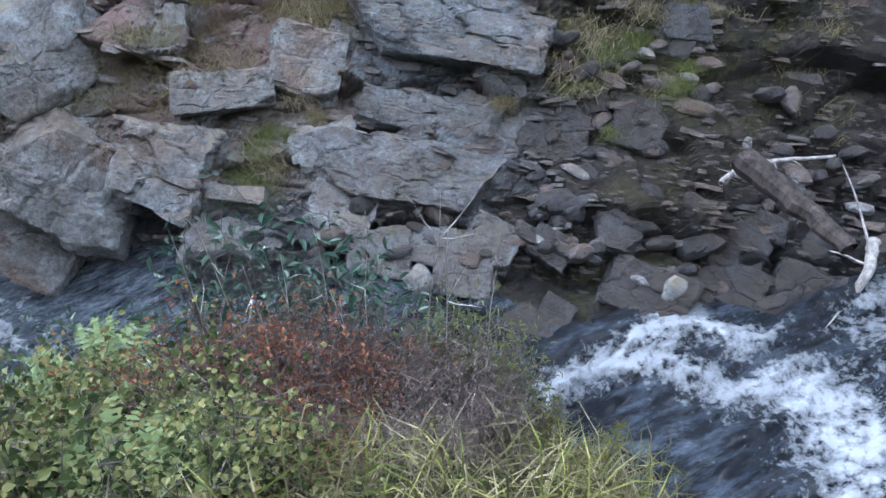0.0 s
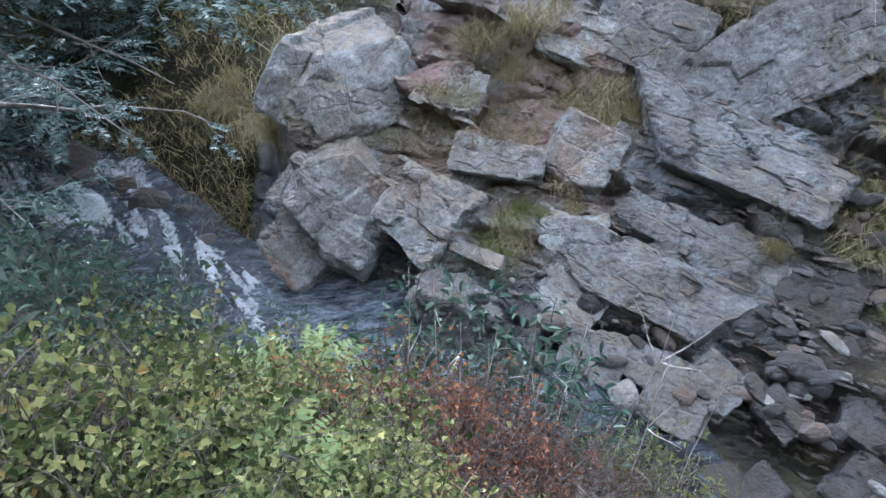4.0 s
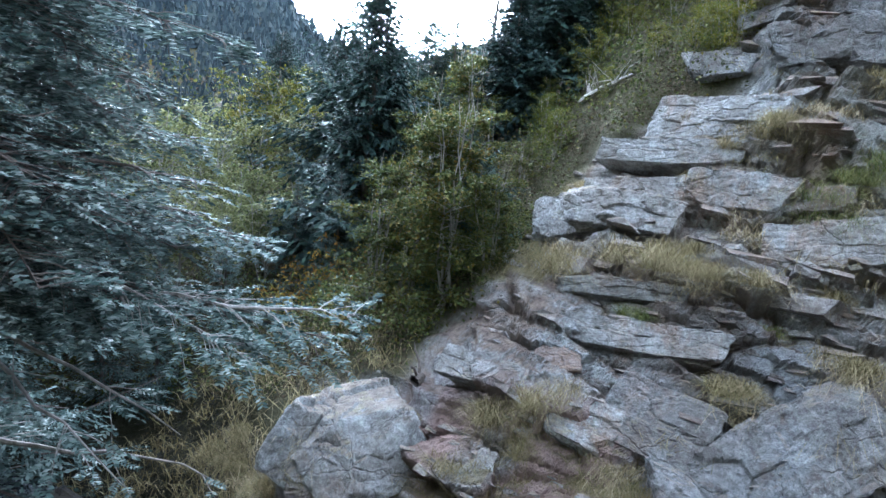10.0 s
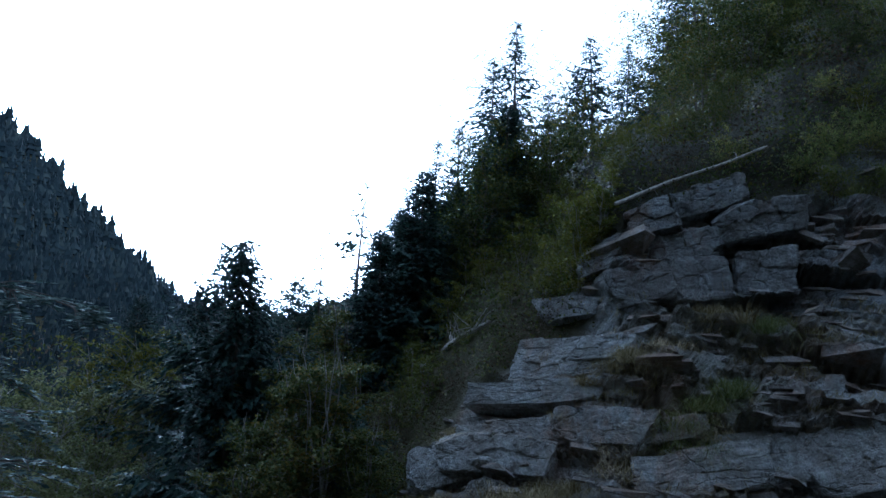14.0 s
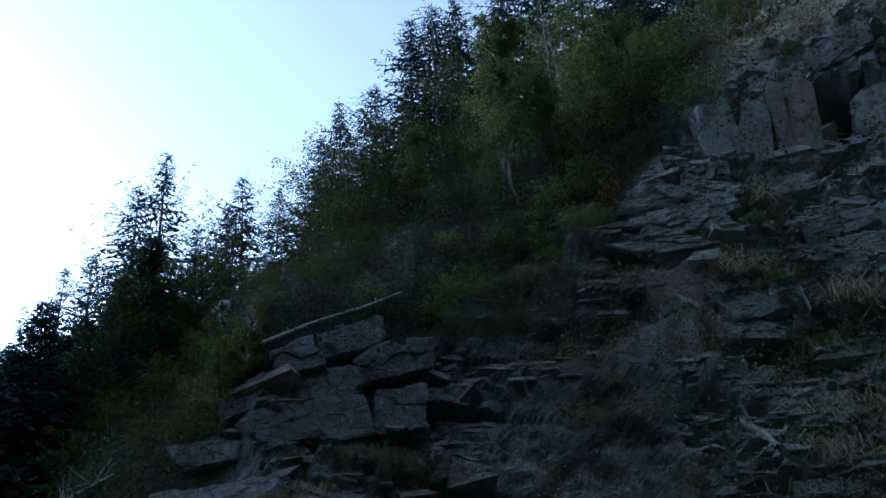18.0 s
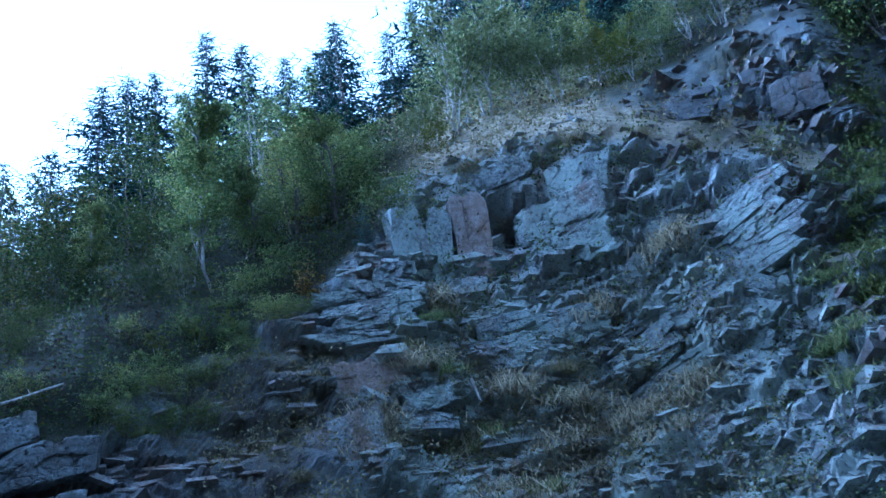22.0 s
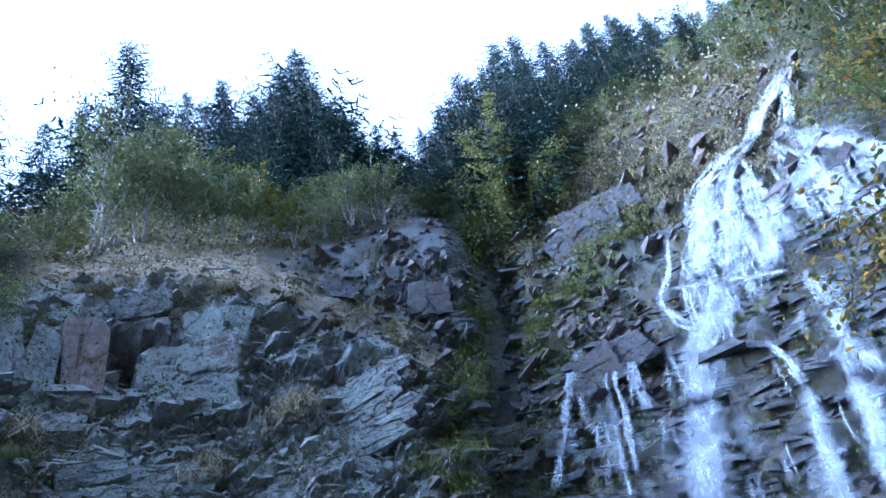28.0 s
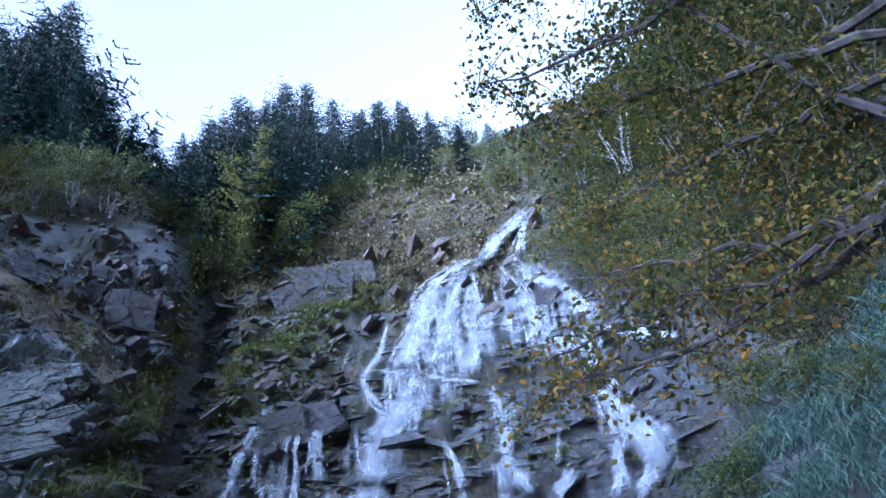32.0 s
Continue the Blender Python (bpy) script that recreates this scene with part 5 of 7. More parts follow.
def at(az, r, z=None):
    return Vector((r * math.sin(radians(az)), r * math.cos(radians(az)), ground_at(az, r) if z is None else z))


def unit(v):
    return v / (np.linalg.norm(v, axis=-1, keepdims=True) + 1e-9)


def tube(points, radii, sides=6):
    """Vertices and quads of a tapered round stem along points."""
    pts = np.asarray(points, float)
    tan = unit(np.gradient(pts, axis=0))
    ref = np.where(np.abs(tan[:, 2:3]) > 0.9, [[1.0, 0, 0]], [[0, 0, 1.0]])
    u = unit(np.cross(tan, ref))
    w = np.cross(tan, u)
    ang = np.arange(sides) * 2 * np.pi / sides
    ring = u[:, None] * np.cos(ang)[None, :, None] + w[:, None] * np.sin(ang)[None, :, None]
    v = pts[:, None] + ring * np.asarray(radii, float)[:, None, None]
    n = len(pts)
    i, j = np.meshgrid(np.arange(n - 1), np.arange(sides), indexing="ij")
    k = (j + 1) % sides
    f = np.stack([i * sides + j, i * sides + k, (i + 1) * sides + k, (i + 1) * sides + j], -1).reshape(-1, 4)
    return v.reshape(-1, 3), f


def joined(pieces):
    v, f, n = [], [], 0
    for a, b in pieces:
        v.append(a)
        f.append(np.asarray(b) + n)
        n += len(a)
    return np.concatenate(v), np.concatenate(f)


def bent(a, b, rng, sag=0.0, wig=0.06, n=7):
    """Points of a crooked stem from a to b."""
    a, b = np.asarray(a, float), np.asarray(b, float)
    t = np.linspace(0, 1, n)[:, None]
    ln = np.linalg.norm(b - a)
    p = a + (b - a) * t
    p += np.cumsum(rng.normal(0, wig * ln / n, (n, 3)), 0) * (t > 0)
    p[:, 2] += sag * ln * 4 * (t * (1 - t))[:, 0]
    return p


def rhombs(c, d, nrm, length, width):
    """Pointed flat leaves: centre, direction, facing, length and width in arrays."""
    d = unit(d)
    s = unit(np.cross(nrm, d))
    ln, wd = np.reshape(length, (-1, 1)), np.reshape(width, (-1, 1))
    v = np.stack([c - d * ln / 2, c + s * wd / 2, c + d * ln / 2, c - s * wd / 2], 1).reshape(-1, 3)
    return v, np.arange(len(v)).reshape(-1, 4)


def folded(c, d, nrm, length, width, fold=0.25):
    """Leaves with a folded midrib and a rounded outline, two quads each."""
    d = unit(d)
    s = unit(np.cross(nrm, d))
    u = np.cross(d, s)
    ln, wd = np.reshape(length, (-1, 1)), np.reshape(width, (-1, 1))
    b, t = c - d * ln / 2 - u * ln * 0.04, c + d * ln / 2 - u * ln * 0.1
    lift = u * wd * fold
    v = np.stack([b, c - d * ln * 0.18 + s * wd / 2 + lift, c + d * ln * 0.2 + s * wd * 0.42 + lift, t, c + d * ln * 0.2 - s * wd * 0.42 + lift, c - d * ln * 0.18 - s * wd / 2 + lift], 1)
    n = len(c)
    k = np.arange(n)[:, None] * 6
    f = np.concatenate([k + [0, 1, 2, 3], k + [0, 3, 4, 5]], 1).reshape(-1, 4)
    return v.reshape(-1, 3), f


def blades(base, d, length, width, droop, rng):
    """Grass blades that bend over, two quads each."""
    n = len(base)
    side = unit(np.cross(d, rng.normal(0, 1, (n, 3))))
    ln, wd, dr = (np.reshape(x, (-1, 1)) * np.ones((n, 1)) for x in (length, width, droop))
    out = unit(d * (1, 1, 0) + 1e-6)
    mid = base + d * ln * 0.55
    tip = base + d * ln * 0.85 + out * ln * dr * 0.55 - np.array([0, 0, 1]) * ln * dr * 0.75
    v = np.stack([base - side * wd / 2, base + side * wd / 2, mid - side * wd * 0.4, mid + side * wd * 0.4, tip - side * wd * 0.08, tip + side * wd * 0.08], 1).reshape(-1, 3)
    k = np.arange(n)[:, None] * 6
    return v, np.concatenate([k + [0, 1, 3, 2], k + [2, 3, 5, 4]], 1).reshape(-1, 4)


def veg(name, pieces, material, parent, label=""):
    v, f = joined(pieces)
    return part(name, quick_mesh(name, v, f), material, parent, label)


def fir_tree(seed, height=10.0, spread=0.2, levels=27, sparse=0.0, label="tall dark green fir on the wooded slope", needle=None, fine=1, bulk=1.15):
    """A conifer: tiers of uneven boughs that sag and lift at the tip, each with side twigs of hanging needle sprays."""
    rng = np.random.default_rng(seed)
    tree = thing("fir_tree", label, "fir tree", group="firs on the slope")
    zs = np.linspace(0, height, 9)
    lean = np.cumsum(rng.normal(0, 0.012 * height / 9, (9, 2)), 0)
    trunk = tube(np.column_stack([lean, zs]), 0.015 * height * (1 - zs / height) + 0.001 * height, 7)
    c, d, nr, ln, wd = [], [], [], [], []
    limbs = []
    up = np.array([0, 0, 1.0])
    lobe = rng.uniform(0, 6.28, 3)
    for z in (1 - np.linspace(0.95, 0.06, levels) ** 1.15) * height:
        rel = z / height
        tier = spread * height * (1 - rel) ** 0.85 * rng.uniform(0.7, 1.12) + 0.012 * height
        base = np.array([np.interp(z, zs, lean[:, 0]), np.interp(z, zs, lean[:, 1]), z])
        for a in rng.uniform(0, 6.28) + np.arange(7) * 6.28 / 7 + rng.normal(0, 0.3, 7):
            if rng.random() < sparse + 0.1:
                continue
            r = tier * rng.uniform(0.5, 1.05) * (1 + 0.18 * math.sin(a + lobe[0] + 5 * rel))
            h = np.array([math.cos(a), math.sin(a), 0])
            s = np.array([-h[1], h[0], 0])
            pitch = -0.38 + 0.95 * rel + rng.normal(0, 0.12)
            b0 = base + up * rng.normal(0, 0.012 * height)
            t = np.linspace(0, 1, 6)[:, None]
            axis = b0 + h * r * t + up * r * (pitch * t + 0.28 * t ** 3)
            limbs.append(tube(axis[[0, 3, 5]], [0.002 * height, 0.0012 * height, 0.0005 * height], 3))
            m = max(4, int(7 * fine * (0.5 + r / (spread * height))))
            u = np.linspace(0.16, 1, m) + rng.normal(0, 0.03, m)
            for side in (-1, 1):
                root = b0 + h * (r * u)[:, None] + up * (r * (pitch * u + 0.28 * u ** 3))[:, None]
                tw = (0.2 * r + 0.018 * height) * (1.15 - 0.75 * u) * rng.uniform(0.6, 1.3, m) * bulk
                dd = unit_rows(h * rng.uniform(0.5, 1.0, (m, 1)) + s * side * rng.uniform(0.6, 1.1, (m, 1)) + up * rng.normal(-0.3, 0.22, (m, 1)))
                pieces = (7, 7, 9, 12)[fine - 1]
                for k in range(pieces):
                    f = (k + 0.5) / pieces
                    q = root + dd * (tw * f)[:, None]
                    dk = unit_rows(dd + s * side * rng.normal(0, 0.45, (m, 1)) + up * rng.normal(-0.12, 0.2, (m, 1)))
                    c.append(q)
                    d.append(dk)
                    nr.append(up + rng.normal(0, 0.5, (m, 3)))
                    ln.append(tw * rng.uniform(0.5, 0.85, m) * (0.5, 0.46, 0.34, 0.2)[fine - 1])
                    wd.append(tw * rng.uniform(0.14, 0.24, m) * (1.05, 0.75, 0.55, 0.34)[fine - 1])
    c, d, nr, ln, wd = (np.concatenate(q) for q in (c, d, nr, ln, wd))
    veg("crown", [rhombs(c, d, nr, ln, wd)], needle or FIR_NEEDLE, tree)
    veg("trunk", [trunk] + limbs, BARK, tree)
    return tree


def leafy_tree(name, seed, height, width, leaves, leaf, material, bark, label, category, group="", stems=4, low=0.2, upright=0.5):
    """A tree or shrub: crooked stems, forking limbs and single leaves in clumps."""
    leaves, leaf = int(leaves * 2.2), leaf * 0.7
    rng = np.random.default_rng(seed)
    tree = thing(name, label, category, group=group)
    wood, tips = [], []
    for s in range(stems):
        a = rng.uniform(0, 6.28)
        out = rng.uniform(0.1, 0.5) * width / 2 if stems > 1 else width * 0.03
        top = np.array([np.cos(a) * out, np.sin(a) * out, height * rng.uniform(0.75, 1.0)])
        st = bent(rng.normal(0, 0.03 * width, 3) * (1, 1, 0), top, rng, 0.03, 0.12, 9)
        rad = height * (0.013 if stems > 1 else 0.007) / math.sqrt(max(stems / 2, 1))
        wood.append(tube(st, np.linspace(rad, rad * 0.2, 9), 6))
        for i in range(9 if stems > 1 else 60):
            t = rng.uniform(low, 0.97)
            b = st[int(t * 8)]
            a2 = rng.uniform(0, 6.28)
            reach = width / 2 * rng.uniform(0.45, 1.0) * (1.15 - 0.75 * t)
            e = b + np.array([np.cos(a2) * reach, np.sin(a2) * reach, reach * rng.uniform(0.1, 1.0) * upright * 1.6])
            br = bent(b, e, rng, 0.04, 0.15, 6)
            wood.append(tube(br[[0, 2, 5]], [rad * 0.4, rad * 0.25, rad * 0.08], 3))
            for q in br[2:]:
                tips.append((q, reach * rng.uniform(0.22, 0.42)))
    tips_p = np.array([t[0] for t in tips])
    tips_r = np.array([t[1] for t in tips])
    k = rng.integers(0, len(tips_p), leaves)
    c = tips_p[k] + rng.normal(0, 1, (leaves, 3)) * tips_r[k][:, None] * (0.42, 0.42, 0.3)
    d = rng.normal(0, 1, (leaves, 3)) * (1, 1, 0.6) - (0, 0, 0.25)
    nr = rng.normal(0, 0.55, (leaves, 3)) + (0, 0, 1)
    l = leaf * rng.uniform(0.65, 1.25, leaves)
    veg("crown", [rhombs(c, d, nr, l, l * 0.62)], material, tree)
    veg("trunk", wood, bark, tree)
    return tree


def plant(proto, spots, rng, nominal):
    """Sets the first tree at the first spot and copies of it at the rest; spots hold bearing, distance and the elevation of the tip."""
    for i, (az, r, tip) in enumerate(spots):
        base = at(az, r) - Vector((0, 0, 0.15))
        h = max(0.8, r * math.tan(radians(tip)) + EYE.z - base.z)
        m = Matrix.LocRotScale(base, Euler((rng.normal(0, 0.02), rng.normal(0, 0.02), rng.uniform(0, 6.28))), [h / nominal * rng.uniform(0.88, 1.12)] * 2 + [h / nominal])
        if i == 0:
            first = m
        else:
            copy_thing(proto, m)
    proto.matrix_basis = first


rng = np.random.default_rng(12)
firs_a = [(9.3, 42, 27), (24, 44, 32), (30, 42, 38), (39.2, 44, 42), (64, 50, 48.7), (73, 52, 46.3), (81, 48, 48.7), (16, 46, 25.8), (98, 62, 44.5), (105, 66, 46), (115, 74, 44.5), (52, 50, 43), (101, 56, 44.6)]
firs_b = [(107.5, 46, 42.5), (110, 47, 44), (113, 48, 44.6), (115.5, 48, 43.8), (118, 48, 42.6), (121, 49, 42), (124, 50, 41.8), (112, 43, 41.5), (116.5, 43.5, 41), (7.4, 46, 24), (14.4, 46, 23.5), (32.6, 44, 39), (42.2, 43, 42.2), (69.5, 54, 45.5), (79, 55, 47), (84, 60, 44.5), (22, 46, 29), (95.5, 60, 43), (103, 62, 46), (111, 70, 44), (60, 54, 43.5), (35, 43, 39.5), (108, 70, 44.8)]
firs_c = [(66, 44, 44), (71.5, 43, 44.6), (74.5, 44, 43.5), (78.5, 44, 45.5), (82.5, 45, 45.8), (85.5, 46, 43.5), (88.5, 47, 42.3), (90.5, 48, 41.5), (76.5, 40, 42.5), (83.5, 41, 42.5), (3, 40, 17.8), (27, 46, 33), (50, 52, 41.5), (57, 54, 42), (67, 56, 44.5), (76, 56, 45.6), (87, 70, 42), (93, 70, 41.5), (118, 84, 43.4), (121, 90, 42), (99.5, 54, 42), (18.5, 48, 25), (12, 46, 21.5), (46.5, 46, 41), (112.6, 80, 44.5), (5, 44, 19)]
plant(fir_tree(1, 12, 0.44, 24), firs_a, rng, 12)
plant(fir_tree(2, 12, 0.48, 22), firs_b, rng, 12)
plant(fir_tree(3, 12, 0.54, 21), firs_c, rng, 12)
plant(fir_tree(8, 11, 0.55, 22, label="broad dark fir above the gully"), [(93.2, 35, 39.5), (95.2, 34.5, 41), (97.4, 34.5, 42), (99.6, 35, 42.8), (101.8, 36.5, 43), (104, 38.5, 43), (106.3, 42, 43), (94, 50, 41), (96.5, 50, 43), (99, 49, 44), (102, 50, 45), (105, 52, 44.3), (108, 56, 43), (91.5, 54, 39.5), (110.5, 60, 42.5), (78, 46, 45), (82.5, 46, 46)], rng, 11)
plant(fir_tree(4, 9, 0.62, 24, label="dark young spruce standing among beeches", fine=3, bulk=1.7), [(-7, 30, 6.5), (-4, 12.2, -1.5), (-1.8, 12.6, -4.5), (-9.2, 27, 4.5), (3.6, 31, 12.5), (-12.5, 21, 8.6), (0.5, 32, 12), (-1, 24, 5), (-19, 30, 4), (11, 28, 14)], rng, 9)
plant(fir_tree(5, 9, 0.36, 17, 0.4, label="thin half-bare spruce with sparse branches", bulk=1.55), [(-3.1, 26, 14.5), (-5.5, 30, 9), (1.5, 34, 15)], rng, 9)
plant(fir_tree(9, 9, 0.36, 30, label="dense dark spruce with a pointed top", fine=2, bulk=2.0), [(-11.9, 16, 8.8), (2.2, 20, 15.3), (3.6, 22, 13), (-0.9, 19, 10.3), (0.8, 21, 11.5), (5, 22, 14.5), (6.8, 24, 17.5), (8.7, 23, 20.5), (-10.2, 18, 4)], rng, 9)
plant(fir_tree(6, 5, 0.34, 20, label="small bushy fir with blue-green needles", needle=SPRUCE_BLUE, fine=3), [(-13.5, 15, -6), (-17, 16, -7), (52.5, 19, 29.5), (-22, 15, -10), (-11, 17, -2.5), (-27, 15, -12), (-31, 16, -9)], rng, 5)

beech = leafy_tree("beech_tree", 21, 6, 5.2, 6000, 0.17, BEECH, GREY_BARK, "bushy green beech turning yellow at the edge of the rocks", "beech tree", "beeches", 6, 0.0, 0.25)
plant(beech, [(-4.5, 11.0, 1), (-7.8, 11.8, -0.5), (-1.2, 10.7, -4.5), (-10.5, 12.5, -4), (-6.5, 14, 0.2), (-2.2, 13.6, 0.5), (0.6, 14, -2), (-9.5, 16, -1), (2.5, 18, 3), (-3.5, 19, 4.5), (5, 24, 7), (-4.5, 13, -5), (-0.5, 20, 4), (-7, 20, 2.5), (3.5, 26, 9), (-9, 26, 1.5), (-5, 32, 5)], rng, 6)
sage = leafy_tree("sallow_shrub", 22, 5, 5.5, 2000, 0.21, SALLOW, GREY_BARK, "grey-green sallow shrub with pale thin stems", "shrub", "sallows on the ledge", 6, 0.25, 0.9)
plant(sage, [(62.5, 24.5, 41.6), (65.3, 25.5, 42), (68.8, 26.5, 40.2), (72, 27.5, 39.6), (75, 29, 38.3), (84.5, 31, 39.2), (87.3, 32, 39.5), (58.5, 23.5, 36.6), (81.5, 33, 38), (70, 31, 41.2), (-14, 17, -7), (-17, 17, -9), (-19.5, 17, -8), (-22.5, 18, -9), (-26, 19, -7), (-28, 24, -2), (-17, 22, -2), (-21, 20, -6), (-24, 22, -3)], rng, 5)
hazel = leafy_tree("hazel_bush", 23, 5, 5, 2200, 0.19, YELLOW_GREEN, GREY_BARK, "yellow-green hazel bush in autumn leaf", "shrub", "hazel bushes", 5, 0.15, 0.7)
plant(hazel, [(60, 22.8, 35), (79, 27.5, 37.4), (76.5, 29.5, 39.3), (15.2, 13.2, 13.5), (16.8, 13.6, 15.5), (17.6, 14.3, 17), (18.6, 15, 18), (13.8, 13.8, 10.5), (35, 16.4, 19.8), (38, 16.8, 20.8), (40.5, 17, 21.5), (7.5, 18, 9.5), (10.5, 17.5, 12), (13.5, 17.5, 14.5), (14.6, 13.4, 9), (15.6, 13.4, 12), (16.2, 13.3, 14), (13.4, 14, 7.5), (12.3, 14.2, 5.5), (14.8, 15.5, 13), (4.8, 18, 6.5), (9, 22, 13), (12.5, 23, 16.5), (16.5, 18.5, 17.5), (20, 19.5, 19.5), (6, 20, 8.5), (3, 14.5, 0.5), (6.5, 14.5, 4), (9.5, 14.8, 7.5), (12.5, 15, 10), (2, 16.5, 1.5), (15.5, 15.2, 12.5), (18, 15.5, 15.5), (21.5, 16, 17), (116, 54, 39), (121, 52, 38.8), (125, 50, 38.8), (112, 60, 41), (132, 36, 38), (136, 36, 42), (141, 34, 40), (146, 32, 42), (131, 44, 40), (-17.5, 27, 1.5), (-20.5, 28, 0.5), (17, 20, 17.5)], rng, 5)
thicket = leafy_tree("thicket_bush", 24, 5, 6, 3000, 0.17, BEECH, BARK, "dense dark green bush on the steep slope", "shrub", "thicket on the slope", 5, 0.05, 0.6)
# below bearing 40 the dark leaf colour stands in for shade on the slope
plant(thicket, [(106.5, 39, 38), (109.5, 40, 38.8), (113, 41, 39.5), (116, 41, 38.6), (119, 40.5, 38), (122, 40, 37.4), (125, 39.5, 38), (23, 19, 20.5), (26.5, 19, 22), (34, 20, 25.5), (25, 26, 28.5), (33.5, 28, 33), (18, 22, 20), (24.5, 23, 25.5), (28, 23, 27.5), (35.5, 24, 30), (27, 28, 30), (36, 30, 35), (22, 30, 27), (15, 30, 21), (8, 22, 17), (9.5, 23, 18.2), (11, 24, 19.2), (6.5, 21, 14.5), (12.5, 22, 18.5), (91.5, 33.5, 37), (93.5, 34, 36), (95.5, 33.6, 35.3), (97.5, 33.5, 35), (99.5, 34, 35.2), (101.5, 34.5, 36), (104, 36, 37), (107, 39, 38.3), (110, 42, 39), (113.5, 50, 38.8), (118, 48, 37.8), (122, 46, 37.5), (126, 44, 38), (110, 54, 40), (115.5, 70, 42), (120.5, 76, 42), (98.5, 50, 40.5), (103, 52, 40), (107, 58, 40.5), (94, 54, 39), (111, 62, 40), (116, 62, 39), (120, 60, 38.5), (124, 62, 38.5), (129, 48, 40.5), (134, 42, 40), (139, 40, 43), (144, 36, 44), (150, 30, 44), (134, 34, 35), (140, 28, 33), (146, 24, 32), (152, 20, 34), (126, 56, 40.5), (148, 34, 48), (156, 22, 46)], rng, 5)
olive = leafy_tree("slope_bush", 29, 5, 5.4, 2000, 0.2, OLIVE, GREY_BARK, "olive-green bush with grey stems on the steep slope", "shrub", "bushes on the slope", 6, 0.1, 0.75)
plant(olive, [(37, 20.5, 27), (108, 40, 38.2), (111.5, 41, 39.2), (114.5, 41, 39), (117.5, 40.5, 38.2), (120.5, 40, 37.6), (123.5, 39.5, 38), (126.5, 39, 38.8), (119, 45, 40.5), (123, 45, 40.5), (126, 45, 41), (82, 30, 37.2), (45, 23, 31), (49.5, 24, 33.5), (44, 34, 38), (44, 26, 32), (53, 30, 34.5)], rng, 5)
beech_big = leafy_tree("beech_tree", 27, 9, 6, 5000, 0.2, BIRCH_LEAF, BARK, "olive-yellow beech standing on the wooded slope", "beech tree", "beeches", 3, 0.1, 0.7)
plant(beech_big, [(50.5, 22, 39.8), (43, 21, 35), (46.5, 22.5, 37), (53, 23.5, 37), (100.7, 33.6, 42), (99.4, 33.4, 40), (102.3, 34.2, 40.5), (118, 66, 41), (122.5, 70, 41.5)], rng, 9)
birch = leafy_tree("birch_tree", 25, 9, 3.6, 6500, 0.14, BIRCH_LEAF, BIRCH_BARK, "slender birch with white trunk and thin yellowing leaves", "birch tree", "birches", 1, 0.22, 0.9)
plant(birch, [(39.3, 19.6, 41), (38.2, 21.5, 39.5), (49, 25, 38.5), (51.5, 26, 37.5), (45, 27, 37), (30.5, 24, 32), (42, 21, 36)], rng, 9)
low_bush = leafy_tree("low_bush", 26, 1.6, 2.6, 1300, 0.095, BIRCH_LEAF, BARK, "low yellowing bush on the rock ledge", "shrub", "low bushes on ledges", 8, 0.1, 0.5)
plant(low_bush, [(31.5, 14.4, 9.5), (33.5, 14.8, 11.5), (35.5, 15.2, 10), (37.5, 15.6, 12.5), (39.5, 15.8, 11), (33, 14.2, 7), (36, 14.6, 8), (41.5, 16.2, 13), (38.5, 15, 9), (43.5, 16.8, 14.5), (32.5, 15.2, 13), (35, 15.8, 14.5), (44.5, 17.2, 12.5), (46, 17.8, 16.5), (42, 18.5, 25), (45, 19, 26.5), (33, 17, 18.5), (37, 17, 19.5), (26, 14.6, 15.8), (41, 16.8, 18.5), (55.5, 19.4, 31), (109, 46, 33.8), (104, 44, 32.2), (137, 17, 14.5), (126, 46, 36), (131, 40, 35), (134, 36, 32), (138, 36, 36), (105.5, 36.5, 34.6), (108, 38, 35.6), (110.5, 38.5, 36.3), (114, 39, 36.6), (117, 39.5, 37), (120, 39, 36.6), (112.5, 41.5, 37.8), (116, 42.5, 38.2), (123.5, 37.5, 36), (129.5, 29.5, 33.5), (131.5, 27.5, 31.5), (134, 25.5, 30), (136.5, 24.5, 29), (139, 23.5, 27.5), (142, 22.5, 26), (145, 21, 25), (133, 29, 34), (137, 27.5, 33), (141, 26.5, 32), (140, 19, 20), (144, 18, 19), (148, 16, 18), (147, 20, 26)], rng, 1.6)

# ---- far wooded mountain ----
def far_wood():
    rng = np.random.default_rng(5)
    pieces = []
    for i in range(9000):
        az = rng.uniform(-64, -13)
        tp = float(np.interp(az, AZ_NODES, EL_TOP))
        el = rng.uniform(-6, tp)
        b = spot(az, el)
        d = math.hypot(b.x, b.y)
        if d < 34:
            continue
        h = rng.uniform(0.016, 0.028) * min(d, 230) * rng.uniform(0.7, 1.3)
        n = 4
        for k in range(n):
            z0, z1 = h * (0.05 + 0.21 * k), h * (0.05 + 0.21 * k + 0.33)
            rad = h * 0.33 * (1 - k / n * 0.8)
            ang = rng.uniform(0, 6.28) + np.arange(6) * 1.0472
            rr = rad * np.where(np.arange(6) % 2, 0.6, 1.0) * rng.uniform(0.7, 1.2, 6)
            v = np.concatenate([np.column_stack([np.cos(ang) * rr, np.sin(ang) * rr, np.full(6, z0) - rng.uniform(0, 0.06, 6) * h]), [[0, 0, z1]]]) + np.array(b)
            pieces.append((v, [(j, (j + 1) % 6, 6) for j in range(6)]))
    v, f = joined(pieces)
    ob = part("far_wood", quick_mesh("far_wood", v, f), HAZED_WOOD)
    tagged(ob, "dark conifer wood on the far mountainside", "forest", kind="stuff")


far_wood()


